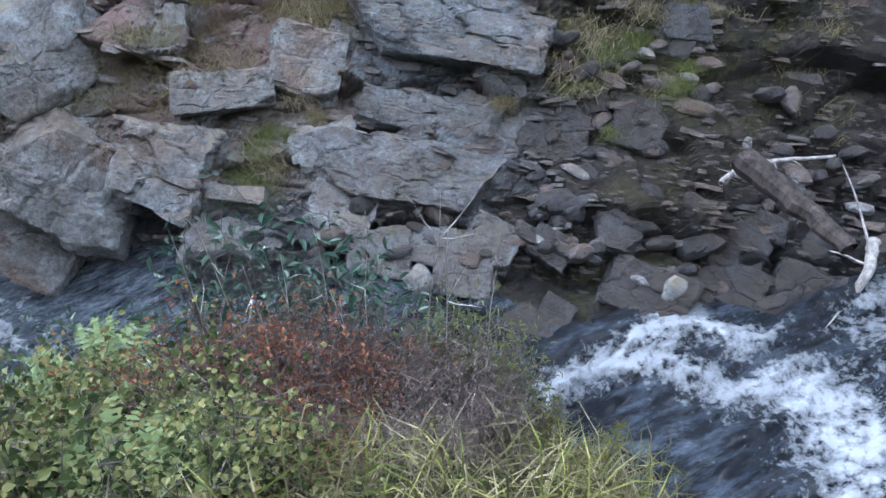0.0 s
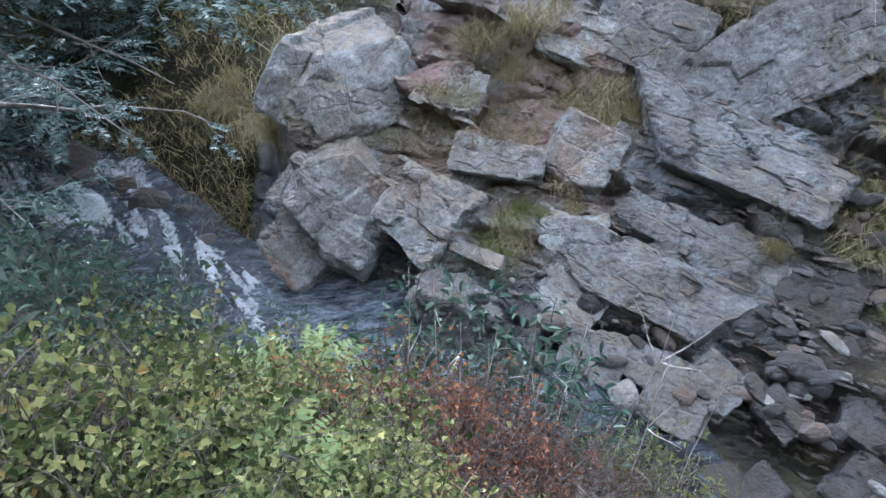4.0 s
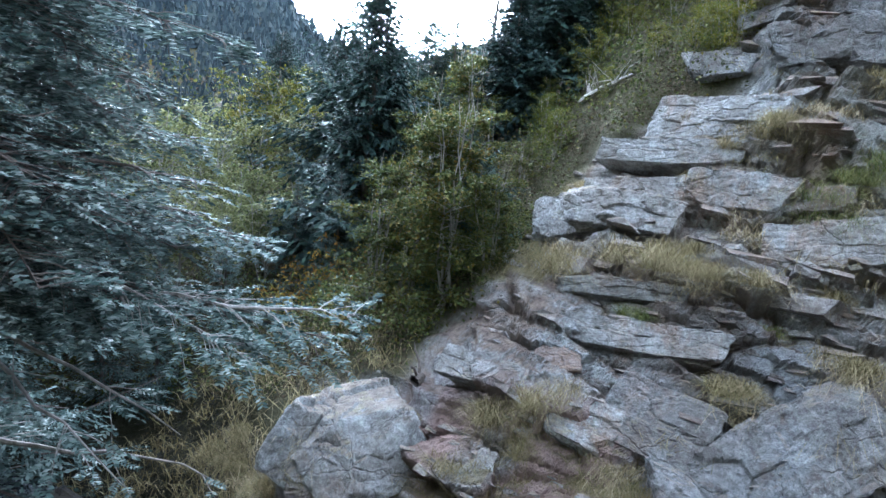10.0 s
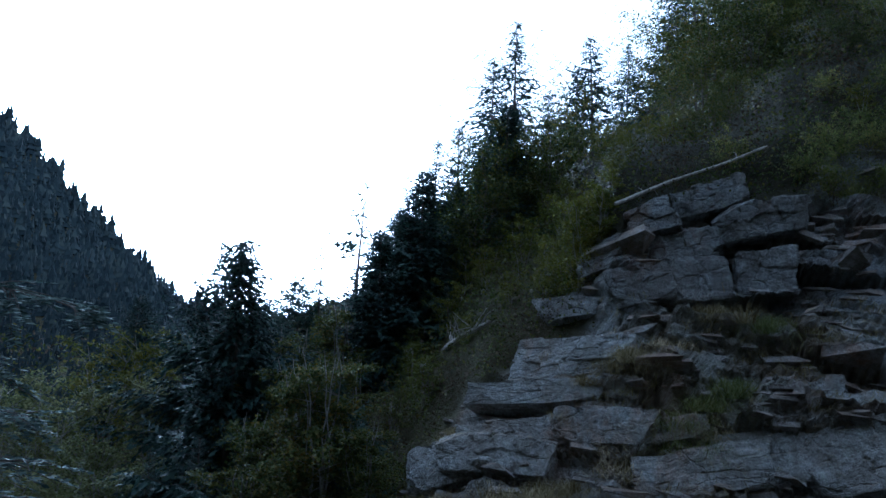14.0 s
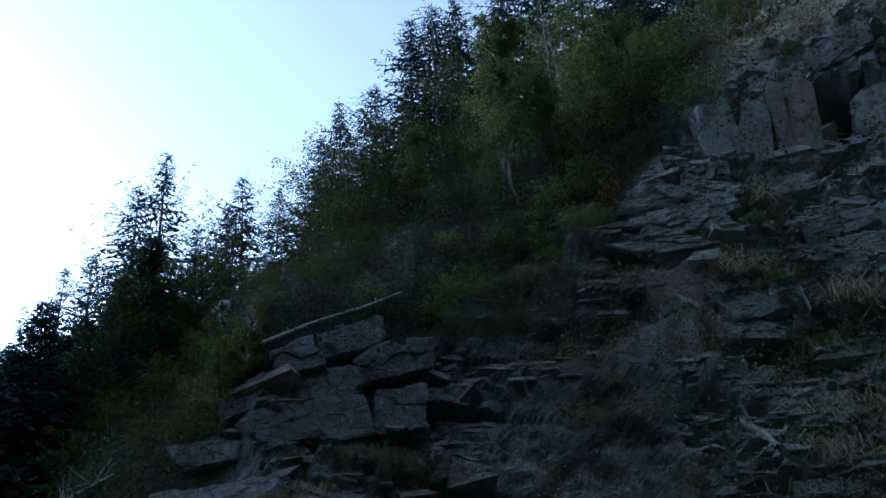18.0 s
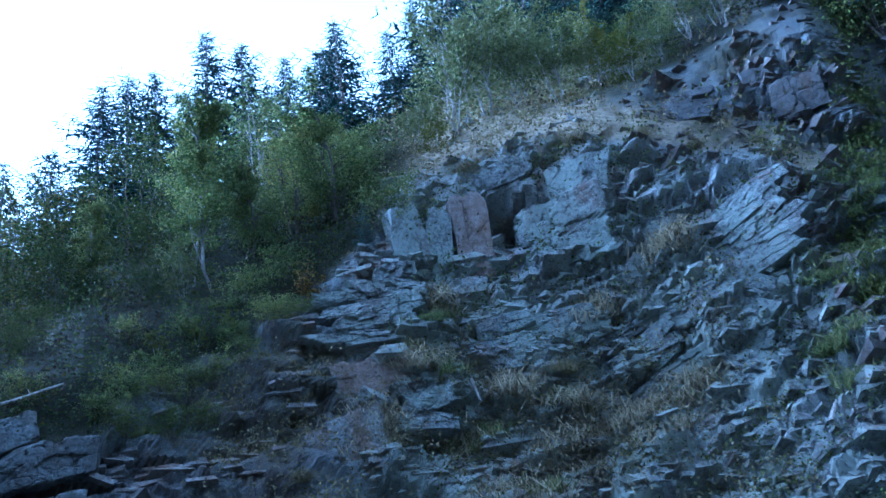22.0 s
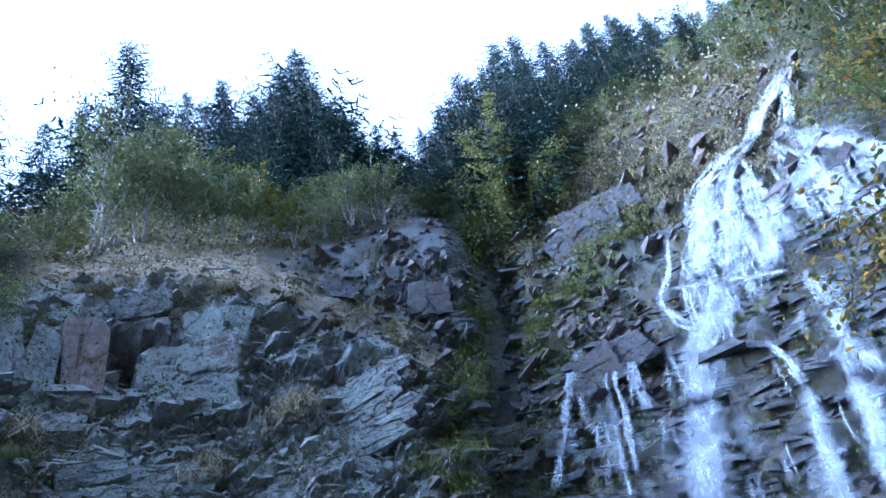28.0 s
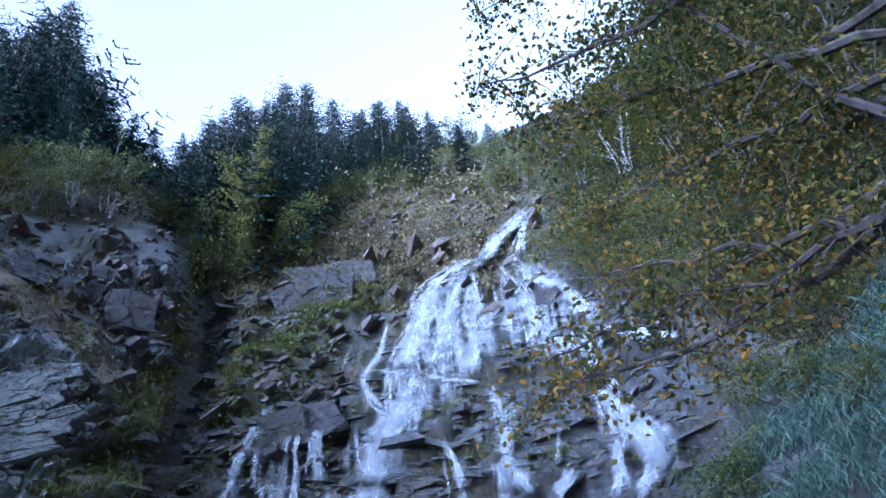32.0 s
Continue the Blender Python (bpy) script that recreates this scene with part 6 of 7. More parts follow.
# ---- near fir beside the stream: long drooping boughs ----
def near_bough(rng, a, b, sag, width, sprays):
    """A flat bough: its stem, side twigs and needle combs."""
    st = bent(a, b, rng, sag, 0.13, 12)
    ln = np.linalg.norm(np.asarray(b) - np.asarray(a))
    wood = [tube(st, np.linspace(0.011 * ln + 0.004, 0.004, 12), 6)]
    axis = unit(st[-1] - st[0])
    side = unit(np.cross(axis, [0, 0, 1.0]))
    c, d, nr, l, w = [], [], [], [], []
    for i in range(sprays):
        t = rng.uniform(0.12, 1.0)
        k = min(int(t * 11), 10)
        base = st[k] + (st[k + 1] - st[k]) * (t * 11 - k)
        s = 1 if i % 2 else -1
        tw = width * (1.1 - 0.75 * t) * rng.uniform(0.5, 1.1)
        end = base + (side * s * 0.85 + axis * 0.65) * tw + np.array([0, 0, -0.22 * tw + rng.normal(0, 0.05)])
        tp = bent(base, end, rng, 0.05, 0.08, 6)
        wood.append(tube(tp, np.linspace(0.006, 0.002, 6), 3))
        td = unit(tp[-1] - tp[0])
        for sub in range(3):
            q0 = tp[1 + sub * 2 - (sub > 1)] if sub < 3 else tp[-1]
            sd = td if sub == 2 else unit(td + np.cross(td, [0, 0, 1.0]) * (0.9 if sub else -0.9))
            ql = tw * (0.45 if sub < 2 else 0.5)
            m = max(5, int(ql / 0.023))
            u = np.linspace(0, 1, m)[:, None]
            line = q0 + sd * ql * u
            cs = np.cross(sd, [0, 0, 1.0])
            for e in (-1, 1):
                nd_ = cs * e * 0.9 + sd * 0.55 + rng.normal(0, 0.08, (m, 3)) + (0, 0, 0.08)
                c.append(line + unit(nd_) * 0.022)
                d.append(nd_)
                nr.append(np.tile([0, 0, 1.0], (m, 1)) + rng.normal(0, 0.45, (m, 3)))
                l.append(rng.uniform(0.05, 0.075, m))
                w.append(np.full(m, 0.024))
    return wood, rhombs(np.concatenate(c), np.concatenate(d), np.concatenate(nr), np.concatenate(l), np.concatenate(w))


def ray_point(az, el, d):
    """A place d metres over ground from the standpoint."""
    return np.array([d * math.sin(radians(az)), d * math.cos(radians(az)), EYE.z + d * math.tan(radians(el))])


plant(fir_tree(7, 12, 0.3, 30, label="dense dark fir behind the stream bend", needle=SPRUCE_BLUE, fine=4), [(-48, 9.5, 34), (-34, 19, 20), (-42, 14, 30)], rng, 12)
near_fir = thing("silver_fir", "large silver fir with drooping blue-green boughs over the stream", "fir tree")
rng = np.random.default_rng(31)
stem_base, stem_top = at(-47, 6.8) - Vector((0, 0, 0.3)), ray_point(-46, 62, 6.2)
near_fir.location = stem_base
back = np.array(stem_base)
trunk_line = bent(np.array(stem_base) - back, stem_top - back, rng, 0, 0.02, 10)
veg("trunk", [tube(trunk_line, np.linspace(0.17, 0.06, 10), 10)], BARK, near_fir)
BOUGHS = [(-27, -1, 5.2, 0), (-22, 3.5, 4.9, 0), (-24, -7, 5.0, 0), (-29, -12, 4.6, 0), (-30, -5, 5.8, 0), (-32, 8, 5.4, 0), (-34, 2, 5.2, 0),
          (-9, -19.5, 5.3, 1), (-14, -17, 5.5, 0), (-19, -22, 5.0, 1), (-24, -14, 5.8, 0), (-36, -15, 4.2, 0), 
          ]
BOUGHS += [(-30, -29, 4.4, 1), (-22, -31, 5.4, 1), (-26, -26, 5.0, 1), (-35, -8, 4.4, 0), (-40, 3, 4.6, 0), (-38, -33, 4.3, 1), (-33, 13, 5.8, 0), (-41, -20, 4.2, 0), 
          (-37, 12, 5.0, 0), (-42, -2, 4.4, 0), (-31, -18, 5.6, 0), (-20, -12, 6.4, 0), (-25, -3, 6.6, 0), (-39, -10, 5.0, 0), (-24, -10, 6.2, 0), (-33, -3, 6.4, 0)]
for az, el, d, bare in BOUGHS:
    tip = ray_point(az, el, d)
    root_z = min(max(tip[2] + rng.uniform(0.2, 1.0), trunk_line[1][2] + back[2]), stem_top[2])
    f = (root_z - back[2]) / (stem_top[2] - back[2])
    root = trunk_line[0] + (trunk_line[-1] - trunk_line[0]) * f
    wood, needles = near_bough(rng, root, tip - back, rng.uniform(-0.05, 0.1), 0.95, 8 if bare and el < -25 else 74)
    bough = veg("bough", wood[:1], GREY_BARK if bare else BARK, near_fir)
    tagged(veg("twig_spray", wood[1:], GREY_BARK if bare else BARK, bough), kind="stuff")
    tagged(veg("needle_spray", [needles], SPRUCE_BLUE, bough), kind="stuff")


# ---- shrubs of the near bank ----
def near_shrub(name, seed, height, width, n, leaf, material, label, bark=BARK, stems=10, fold=0.25, upright=1.0, aspect=0.75):
    rng = np.random.default_rng(seed)
    ob = thing(name, label, "shrub", group="shrubs of the near bank")
    wood, ctr = [], []
    for s in range(stems):
        a, o = rng.uniform(0, 6.28), width / 2 * math.sqrt(rng.random())
        e = np.array([np.cos(a) * o, np.sin(a) * o, height * rng.uniform(0.7, 1.0) * (1 - 0.35 * (2 * o / width) ** 2)])
        st = bent(e * (0.25, 0.25, 0), e, rng, 0.05, 0.12, 7)
        wood.append(tube(st, np.linspace(0.0055, 0.0015, 7), 3))
        for q in st[2:]:
            ctr.append(q)
            for _ in range(2):
                w = q + rng.normal(0, 0.12, 3) * width
                wood.append(tube(bent(q, w, rng, 0.03, 0.1, 3), [0.0025, 0.002, 0.001], 3))
                ctr.append(w)
    ctr = np.array(ctr)
    c = ctr[rng.integers(0, len(ctr), n)] + rng.normal(0, 0.055, (n, 3)) * width
    c[:, 2] = np.abs(c[:, 2])
    d = rng.normal(0, 1, (n, 3)) * (1, 1, 0.5) - (0, 0, 0.15)
    nr = rng.normal(0, 0.45, (n, 3)) + (0, 0, upright)
    l = leaf * rng.uniform(0.55, 1.3, n)
    veg("foliage", [folded(c, d, nr, l, l * aspect, fold)], material, ob)
    veg("stem", wood, bark, ob)
    return ob


def set_down(proto, spots, rng, nominal):
    """Bearing, distance and elevation of the top, for shrubs near by."""
    for i, (az, r, tip) in enumerate(spots):
        base = at(az, r) - Vector((0, 0, 0.08))
        h = max(0.25, r * math.tan(radians(tip)) + EYE.z - base.z)
        s = h / nominal
        s = min(s, 1.7)
        base.z = r * math.tan(radians(tip)) + EYE.z - s * nominal if s == 1.7 else base.z
        m = Matrix.LocRotScale(base, Euler((0, 0, rng.uniform(0, 6.28))), (s * 0.5 + 0.45, s * 0.5 + 0.45, s))
        if i == 0:
            first = m
        else:
            copy_thing(proto, m)
    proto.matrix_basis = first


BUSH_TOP = [(-60, -33), (-46, -37.5), (-38, -41), (-28, -45), (-19, -47.5), (-7, -51.4), (0, -53), (17, -54.5), (28, -53), (37, -57), (47, -59), (60, -62)]
rng = np.random.default_rng(77)


def rows(az_from, az_to, step, dists, low=5.0, skip=0.0):
    out = []
    for r in dists:
        for az in np.arange(az_from, az_to, step):
            if rng.random() >= skip:
                a = az + rng.uniform(-step, step) * 0.5
                out.append((a, r * rng.uniform(0.9, 1.1), float(curve(a, BUSH_TOP)) - rng.uniform(0.3, low)))
    return out


set_down(near_shrub("hazel_shrub", 41, 1.0, 0.8, 1150, 0.032, BRAMBLE, "yellow-green leafy shrub on the near bank"), rows(-58, -14, 6, (2.7, 2.1), 5) + rows(-60, -25, 9, (3.5,), 3), rng, 1.0)
set_down(near_shrub("hazel_shrub", 42, 0.8, 0.7, 950, 0.028, BRAMBLE, "small-leaved yellowing shrub on the near bank"), rows(-40, -4, 7, (1.7, 2.4), 7) + rows(-30, 0, 12, (1.3, 1.8), 8), rng, 0.8)
set_down(near_shrub("laurel_shrub", 43, 1.0, 0.8, 300, 0.07, LAUREL, "dark glossy evergreen shrub above the stream", aspect=0.35), [(-44, 3.6, -33), (-48, 3.4, -31), (-41, 3.9, -36), (-33, 4.3, -42), (-26, 4.2, -44), (-17, 4.0, -45), (-8, 3.3, -44.5), (-1, 3.3, -43), (5, 3.2, -47), (11, 3.1, -45), (16, 3.0, -49.5), (-36, 4.2, -40), (21, 2.9, -51), (-53, 3.4, -33), (-38, 5.3, -33.5), (-42, 5.3, -31.5), (-34, 5.6, -36), (-30, 5.6, -38), (-46, 4.8, -31), (-36, 4.9, -37), (-40, 4.6, -35.5)], rng, 1.0)
set_down(near_shrub("bilberry_shrub", 44, 0.6, 0.6, 900, 0.02, RED_TWIG, "reddish bilberry shrub with bare twigs", aspect=0.5), [(-3, 2.3, -51.5), (1, 2.4, -51.5), (4, 2.3, -53), (-8, 2.3, -51), (7, 2.2, -54.5), (-14, 2.3, -50), (-6, 2.0, -54), (2, 2.2, -53), (-12, 2.1, -52.5), (5, 1.9, -55.5), (-20, 1.8, -54), (9, 2.0, -56), (-1, 1.6, -58), (-2, 2.5, -51), (8, 2.5, -52), (-10, 2.5, -49.5), (13, 2.4, -53.5), (17, 2.3, -54.5), (-5, 1.8, -56), (-16, 2.0, -53), (12, 2.2, -55), (-25, 2.2, -50), (3, 1.5, -60)], rng, 0.6)
set_down(near_shrub("heather_shrub", 45, 0.5, 0.55, 1500, 0.022, HEATHER, "dry grey-brown heather clump", stems=16, aspect=0.16), [(3, 2.0, -56), (9, 2.1, -57), (-13, 2.2, -51.5), (-18, 2.0, -53), (22, 2.0, -57), (28, 2.0, -57), (34, 1.9, -60), (10, 2.5, -52.5), (15, 2.5, -53.5), (21, 2.4, -54), (2, 2.5, -51.5), (26, 2.3, -55), (30, 2.1, -57), (8, 1.6, -60), (20, 1.6, -60), (-4, 2.2, -52.5), (0, 2.1, -54), (-8, 1.9, -55), (6, 2.2, -55), (14, 2.2, -56), (18, 2.3, -56.5), (23, 2.2, -57), (10, 1.8, -60), (5, 1.7, -60), (25, 1.6, -63), (-10, 1.8, -57), (-43, 2.3, -43.5), (-41, 2.0, -48), (20, 1.9, -58), (27, 1.8, -59), (12, 2.1, -57), (33, 1.9, -61), (-47, 2.2, -45), (16, 1.5, -62), (-52, 2.4, -42)], rng, 0.5)
set_down(near_shrub("broom_shrub", 46, 0.9, 0.6, 1300, 0.035, GREEN_GRASS, "dense yellow-green broom shrub", stems=24, aspect=0.18), [(28, 2.6, -50.5), (25, 2.5, -52.5), (31, 2.6, -52.5), (22, 2.5, -53), (34, 2.4, -55), (-31, 3.9, -41.5), (14, 2.0, -58), (7, 1.8, -60)], rng, 0.9)
set_down(near_shrub("bracken_clump", 47, 0.8, 0.9, 420, 0.09, BRACKEN, "orange and yellow autumn bracken clump", aspect=0.3), [(-12, 14, -12.5), (-14.5, 14.5, -12), (-10, 13.5, -14.5), (-17, 14, -14.5), (-8, 13, -16.5), (-12.5, 12.5, -16), (66, 27, 34), (69, 28, 34.4), (73, 29, 34.2), (47, 18.2, 24.5)], rng, 0.8)
sprig = fir_tree(61, 0.7, 0.42, 9, label="tiny yellow-green fir seedling on the bank", needle=YELLOW_GREEN)
sprig.name = "fir_seedling"
sprig["group"] = ""
plant(sprig, [(41, 2.5, -57), (46.5, 2.2, -61.5), (50, 2.0, -63)], rng, 0.7)


# ---- fern fronds ----
def fern(seed, fronds=9, length=0.6, material=None):
    rng = np.random.default_rng(seed)
    ob = thing("fern", "fern with long toothed fronds on the near bank", "fern", group="ferns")
    for k in range(fronds):
        a = k * 6.28 / fronds + rng.normal(0, 0.2)
        h = np.array([np.cos(a), np.sin(a), 0])
        t = np.linspace(0, 1, 16)[:, None]
        line = h * length * t + np.array([0, 0, 1]) * length * (1.1 * t - 0.95 * t * t)
        c, d, l = [], [], []
        for s in (-1, 1):
            sd = np.array([-h[1], h[0], 0]) * s
            c.append(line[1:] + sd * 0.05)
            d.append(np.tile(sd + h * 0.4 - (0, 0, 0.15), (15, 1)))
            l.append(0.13 * np.sin(np.linspace(0.5, 3.05, 15)) + 0.02)
        v = rhombs(np.concatenate(c), np.concatenate(d), np.tile([0, 0, 1.0], (30, 1)) + rng.normal(0, 0.15, (30, 3)), np.concatenate(l), np.concatenate(l) * 0.3)
        veg("frond", [v, tube(line, np.linspace(0.004, 0.001, 16), 3)], material or FERN, ob)
    return ob


for i, (az, r, z, sc) in enumerate(((-29, 1.55, None, 1.1), (-24, 1.5, None, 0.8), (-20, 3.4, None, 1.0), (-17, 3.3, None, 0.9))):
    f_ob = fern(80 + i, 9, 0.6, FERN)
    f_ob.location = at(az, r) + Vector((0, 0, 0.25 if i < 2 else 0.9))
    f_ob.scale = (sc, sc, sc)


# ---- grass ----
def tussock_mesh(rng, n, length, droop=0.7):
    base = rng.normal(0, 0.07, (n, 3)) * (1, 1, 0.1)
    d = unit(rng.normal(0, 0.5, (n, 3)) * (1, 1, 0.2) + (0, 0, 0.85))
    return blades(base, d, length * rng.uniform(0.55, 1.2, n), 0.0065, droop * rng.uniform(0.5, 1.2, n), rng)


def big_tussocks():
    rng = np.random.default_rng(91)
    kinds = []
    for k in range(3):
        ob = thing("grass_tussock", "long drooping straw-coloured grass tussock on a rock ledge" if k < 2 else "long drooping green grass tussock on a rock ledge", "grass tussock", group="grass tussocks on the rock")
        pieces = []
        for j in range(5):
            v, f = tussock_mesh(rng, 115, 0.58, 1.1)
            pieces.append((v + rng.normal(0, 0.16, 3) * (1, 1, 0), f))
        veg("tuft", pieces, DRY_GRASS if k < 2 else GREEN_GRASS, ob)
        kinds.append(ob)
    # places of the tussocks
    used = set()

    def tussock(az, el, size, kind):
        k = int(rng.integers(0, 2)) if not kind else 2
        first = k not in used
        used.add(k)
        turn = Euler((0, 0, rng.uniform(0, 6.28)))
        m = Matrix.LocRotScale(surf(az, el, 0.08 * size), turn, (size, size, size * 0.85))
        if first:
            start[k] = m
        else:
            copy_thing(kinds[k], m)

    start = {}
    tussock(19.0, -18.9, 0.89, 0)
    tussock(26.5, -19.3, 1.13, 0)
    tussock(26.5, -14.9, 0.94, 0)
    tussock(4.5, -12.0, 1.26, 0)
    tussock(11.8, -10.9, 1.26, 0)
    tussock(15.8, -11.7, 0.80, 0)
    tussock(1.2, -24.0, 1.07, 0)
    tussock(3.9, -22.9, 0.79, 0)
    tussock(11.9, -27.1, 0.84, 0)
    tussock(9.5, -27.1, 0.63, 0)
    tussock(18.6, 0.6, 0.90, 0)
    tussock(15.1, -0.6, 0.64, 0)
    tussock(8.8, -6.1, 0.52, 0)
    tussock(17.0, -4.2, 0.51, 0)
    tussock(22.0, -3.4, 1.05, 1)
    tussock(23.1, -5.4, 1.05, 1)
    tussock(23.8, -2.4, 0.89, 1)
    tussock(-20.9, -28.5, 1.06, 0)
    tussock(-18.0, -30.7, 0.74, 0)
    tussock(-20.0, -26.9, 0.88, 0)
    tussock(5.7, -5.5, 0.66, 0)
    tussock(10.8, -14.6, 0.59, 1)
    tussock(18.9, -11.5, 0.72, 0)
    tussock(20.5, -13.5, 0.53, 1)
    tussock(13.9, -8.8, 0.74, 0)
    tussock(24.3, -10.6, 0.81, 0)
    tussock(3.2, -40.4, 0.71, 1)
    tussock(6.4, -36.8, 0.50, 1)
    tussock(-0.4, -43.6, 0.59, 0)
    tussock(12.7, -27.9, 0.77, 0)
    tussock(10.5, -36.0, 0.40, 0)
    tussock(23.0, -43.3, 0.38, 0)
    tussock(28.9, -35.7, 0.40, 0)
    tussock(-17.5, -30.8, 0.79, 0)
    tussock(-21.8, -28.4, 0.99, 0)
    tussock(-19.8, -26.8, 0.88, 0)
    tussock(9.1, -27.3, 0.56, 0)
    tussock(2.9, -25.6, 0.63, 0)
    tussock(37.4, -29.8, 0.71, 1)
    tussock(39.4, -28.3, 0.72, 1)
    tussock(34.7, -33.1, 0.52, 1)
    tussock(43.4, -31.8, 0.54, 1)
    tussock(39.1, -35.9, 0.40, 1)
    tussock(44.6, -29.9, 0.55, 1)
    tussock(5.0, -37.7, 0.49, 1)
    tussock(3.5, -39.2, 0.52, 0)
    tussock(15.3, -0.8, 0.63, 0)
    tussock(18.1, 0.2, 0.81, 0)
    tussock(25.6, -1.3, 1.05, 1)
    tussock(22.7, -3.7, 0.87, 1)
    tussock(27.6, 2.9, 1.05, 1)
    tussock(30.7, 3.5, 1.05, 1)
    tussock(24.3, 3.0, 1.05, 0)
    tussock(13.8, -3.9, 0.61, 0)
    tussock(42.7, 6.1, 1.17, 0)
    tussock(45.7, 8.4, 0.92, 0)
    tussock(52.2, 3.6, 1.05, 1)
    tussock(56.2, 9.7, 1.17, 0)
    tussock(59.8, 10.9, 1.05, 1)
    tussock(62.5, 2.5, 1.26, 0)
    tussock(50.6, 1.3, 1.26, 0)
    tussock(37.3, 15.4, 0.93, 1)
    tussock(34.4, 13.8, 0.97, 1)
    tussock(60.4, 10.5, 1.05, 1)
    tussock(56.4, 17.8, 0.97, 1)
    tussock(54.7, 11.1, 1.19, 0)
    tussock(66.4, 13.2, 1.26, 0)
    tussock(68.0, 10.3, 1.26, 0)
    tussock(50.3, 21.5, 0.91, 0)
    tussock(40.2, 22.0, 0.91, 1)
    tussock(89.7, 17.7, 1.05, 1)
    tussock(86.0, 10.6, 1.04, 1)
    tussock(94.5, 23.4, 1.05, 1)
    tussock(61.7, 30.7, 1.15, 0)
    tussock(72.9, 30.6, 1.24, 0)
    tussock(77.8, 29.4, 1.24, 0)
    tussock(82.3, 27.7, 1.23, 0)
    tussock(94.2, 24.0, 1.05, 1)
    tussock(92.1, 19.9, 1.05, 1)
    tussock(99.3, 22.8, 1.05, 1)
    tussock(101.7, 24.0, 1.05, 1)
    tussock(104.9, 25.8, 1.05, 1)
    tussock(108.6, 27.5, 1.05, 1)
    tussock(114.4, 18.6, 1.05, 1)
    tussock(118.3, 18.9, 1.05, 1)
    tussock(113.5, 30.4, 1.26, 0)
    tussock(107.4, 30.7, 1.26, 0)
    tussock(114.4, 19.4, 1.05, 1)
    tussock(124.8, 15.5, 1.05, 1)
    tussock(116.7, 19.6, 1.05, 1)
    tussock(105.7, 25.3, 1.05, 1)
    tussock(112.1, 31.2, 1.26, 0)
    for k, m in start.items():
        kinds[k].matrix_basis = m


big_tussocks()


def meadow(name, label, spots, material, length, seed, count, droop=0.8):
    """Grass that nobody could count, one sheet of blades."""
    rng = np.random.default_rng(seed)
    b = np.repeat(np.asarray(spots, float), count, 0)
    n = len(b)
    b = b + rng.normal(0, 0.11, (n, 3)) * (1, 1, 0.15) * (length / 0.4)
    d = unit(rng.normal(0, 0.55, (n, 3)) * (1, 1, 0.2) + (0, 0, 0.8))
    v, f = blades(b, d, length * rng.uniform(0.4, 1.2, n), 0.008 * length / 0.4 * np.maximum(1, np.linalg.norm(b, axis=1) / 9), droop * rng.uniform(0.4, 1.2, n), rng)
    tagged(part(name, quick_mesh(name, v, f), material), label, "grass", kind="stuff")


rng = np.random.default_rng(17)
ledge_spots, slope_spots, bank_spots = [], [], []
for _ in range(70000):
    i, j = int(rng.integers(0, FRONT)), int(rng.integers(20, SURF.shape[1] - 2))
    tv = TURF[i, j]
    if R[i, j] < 3.6 or R[i, j] > 60 or EL[i, j] < -44:
        continue
    if ROCKY[i, j] > 0.5:
        if tv > 0.3 and SURF_UP[i, j] > 0.25 and rng.random() < tv and len(ledge_spots) < 3000:
            ledge_spots.append(SURF[i, j])
    elif (56 < AZ[i, j] < 90 and EL[i, j] < 37 or AZ[i, j] > 100 and EL[i, j] < 38.5 or AZ[i, j] < -8 and R[i, j] < 14) and rng.random() < 0.6 and len(slope_spots) < 2200:
        slope_spots.append(SURF[i, j])
meadow("ledge_grass", "straw-coloured grass in the cracks and ledges of the rock", ledge_spots, DRY_GRASS, 0.32, 18, 10)
meadow("slope_grass", "pale dry grass on the open slopes", slope_spots, DRY_GRASS, 0.5, 19, 12)
for _ in range(230):
    az, r = rng.uniform(-45, 62), rng.uniform(0.8, 2.9)
    bank_spots.append(at(az, r))
for _ in range(420):
    bank_spots.append(at(rng.uniform(64, 292), rng.uniform(0.7, 5.0)))
meadow("bank_grass", "long dry grass among the shrubs of the near bank", bank_spots, BANK_GRASS, 0.36, 20, 12, 0.6)
meadow("green_bank_grass", "green grass among the shrubs of the near bank", bank_spots[:130], MOSS, 0.36, 23, 14, 0.6)
scree_spots = [surf(rng.uniform(29, 68), rng.uniform(-47, -20)) for _ in range(420)]
meadow("scree_grass", "short withered grass and moss on the earth of the scree", scree_spots, DARK_HEATH, 0.13, 25, 12, 0.9)
meadow("scree_herbs", "yellow-green grass tufts on the scree", [surf(rng.uniform(31, 52), rng.uniform(-34, -18)) for _ in range(240)], MOSS, 0.2, 26, 14, 1.0)
right_spots = [at(rng.uniform(135, 155), rng.uniform(8, 19)) for _ in range(1100)]
meadow("hanging_grass", "long green grass hanging from the bank beside the falls", right_spots, LAUREL, 0.9, 24, 14, 1.0)


def drift_of(centres, per):
    """Spots scattered about clumps: bearing, elevation, spread in degrees."""
    return [surf(a + rng.normal(0, w), e + rng.normal(0, w * 0.6)) for a, e, w in centres for _ in range(per)]


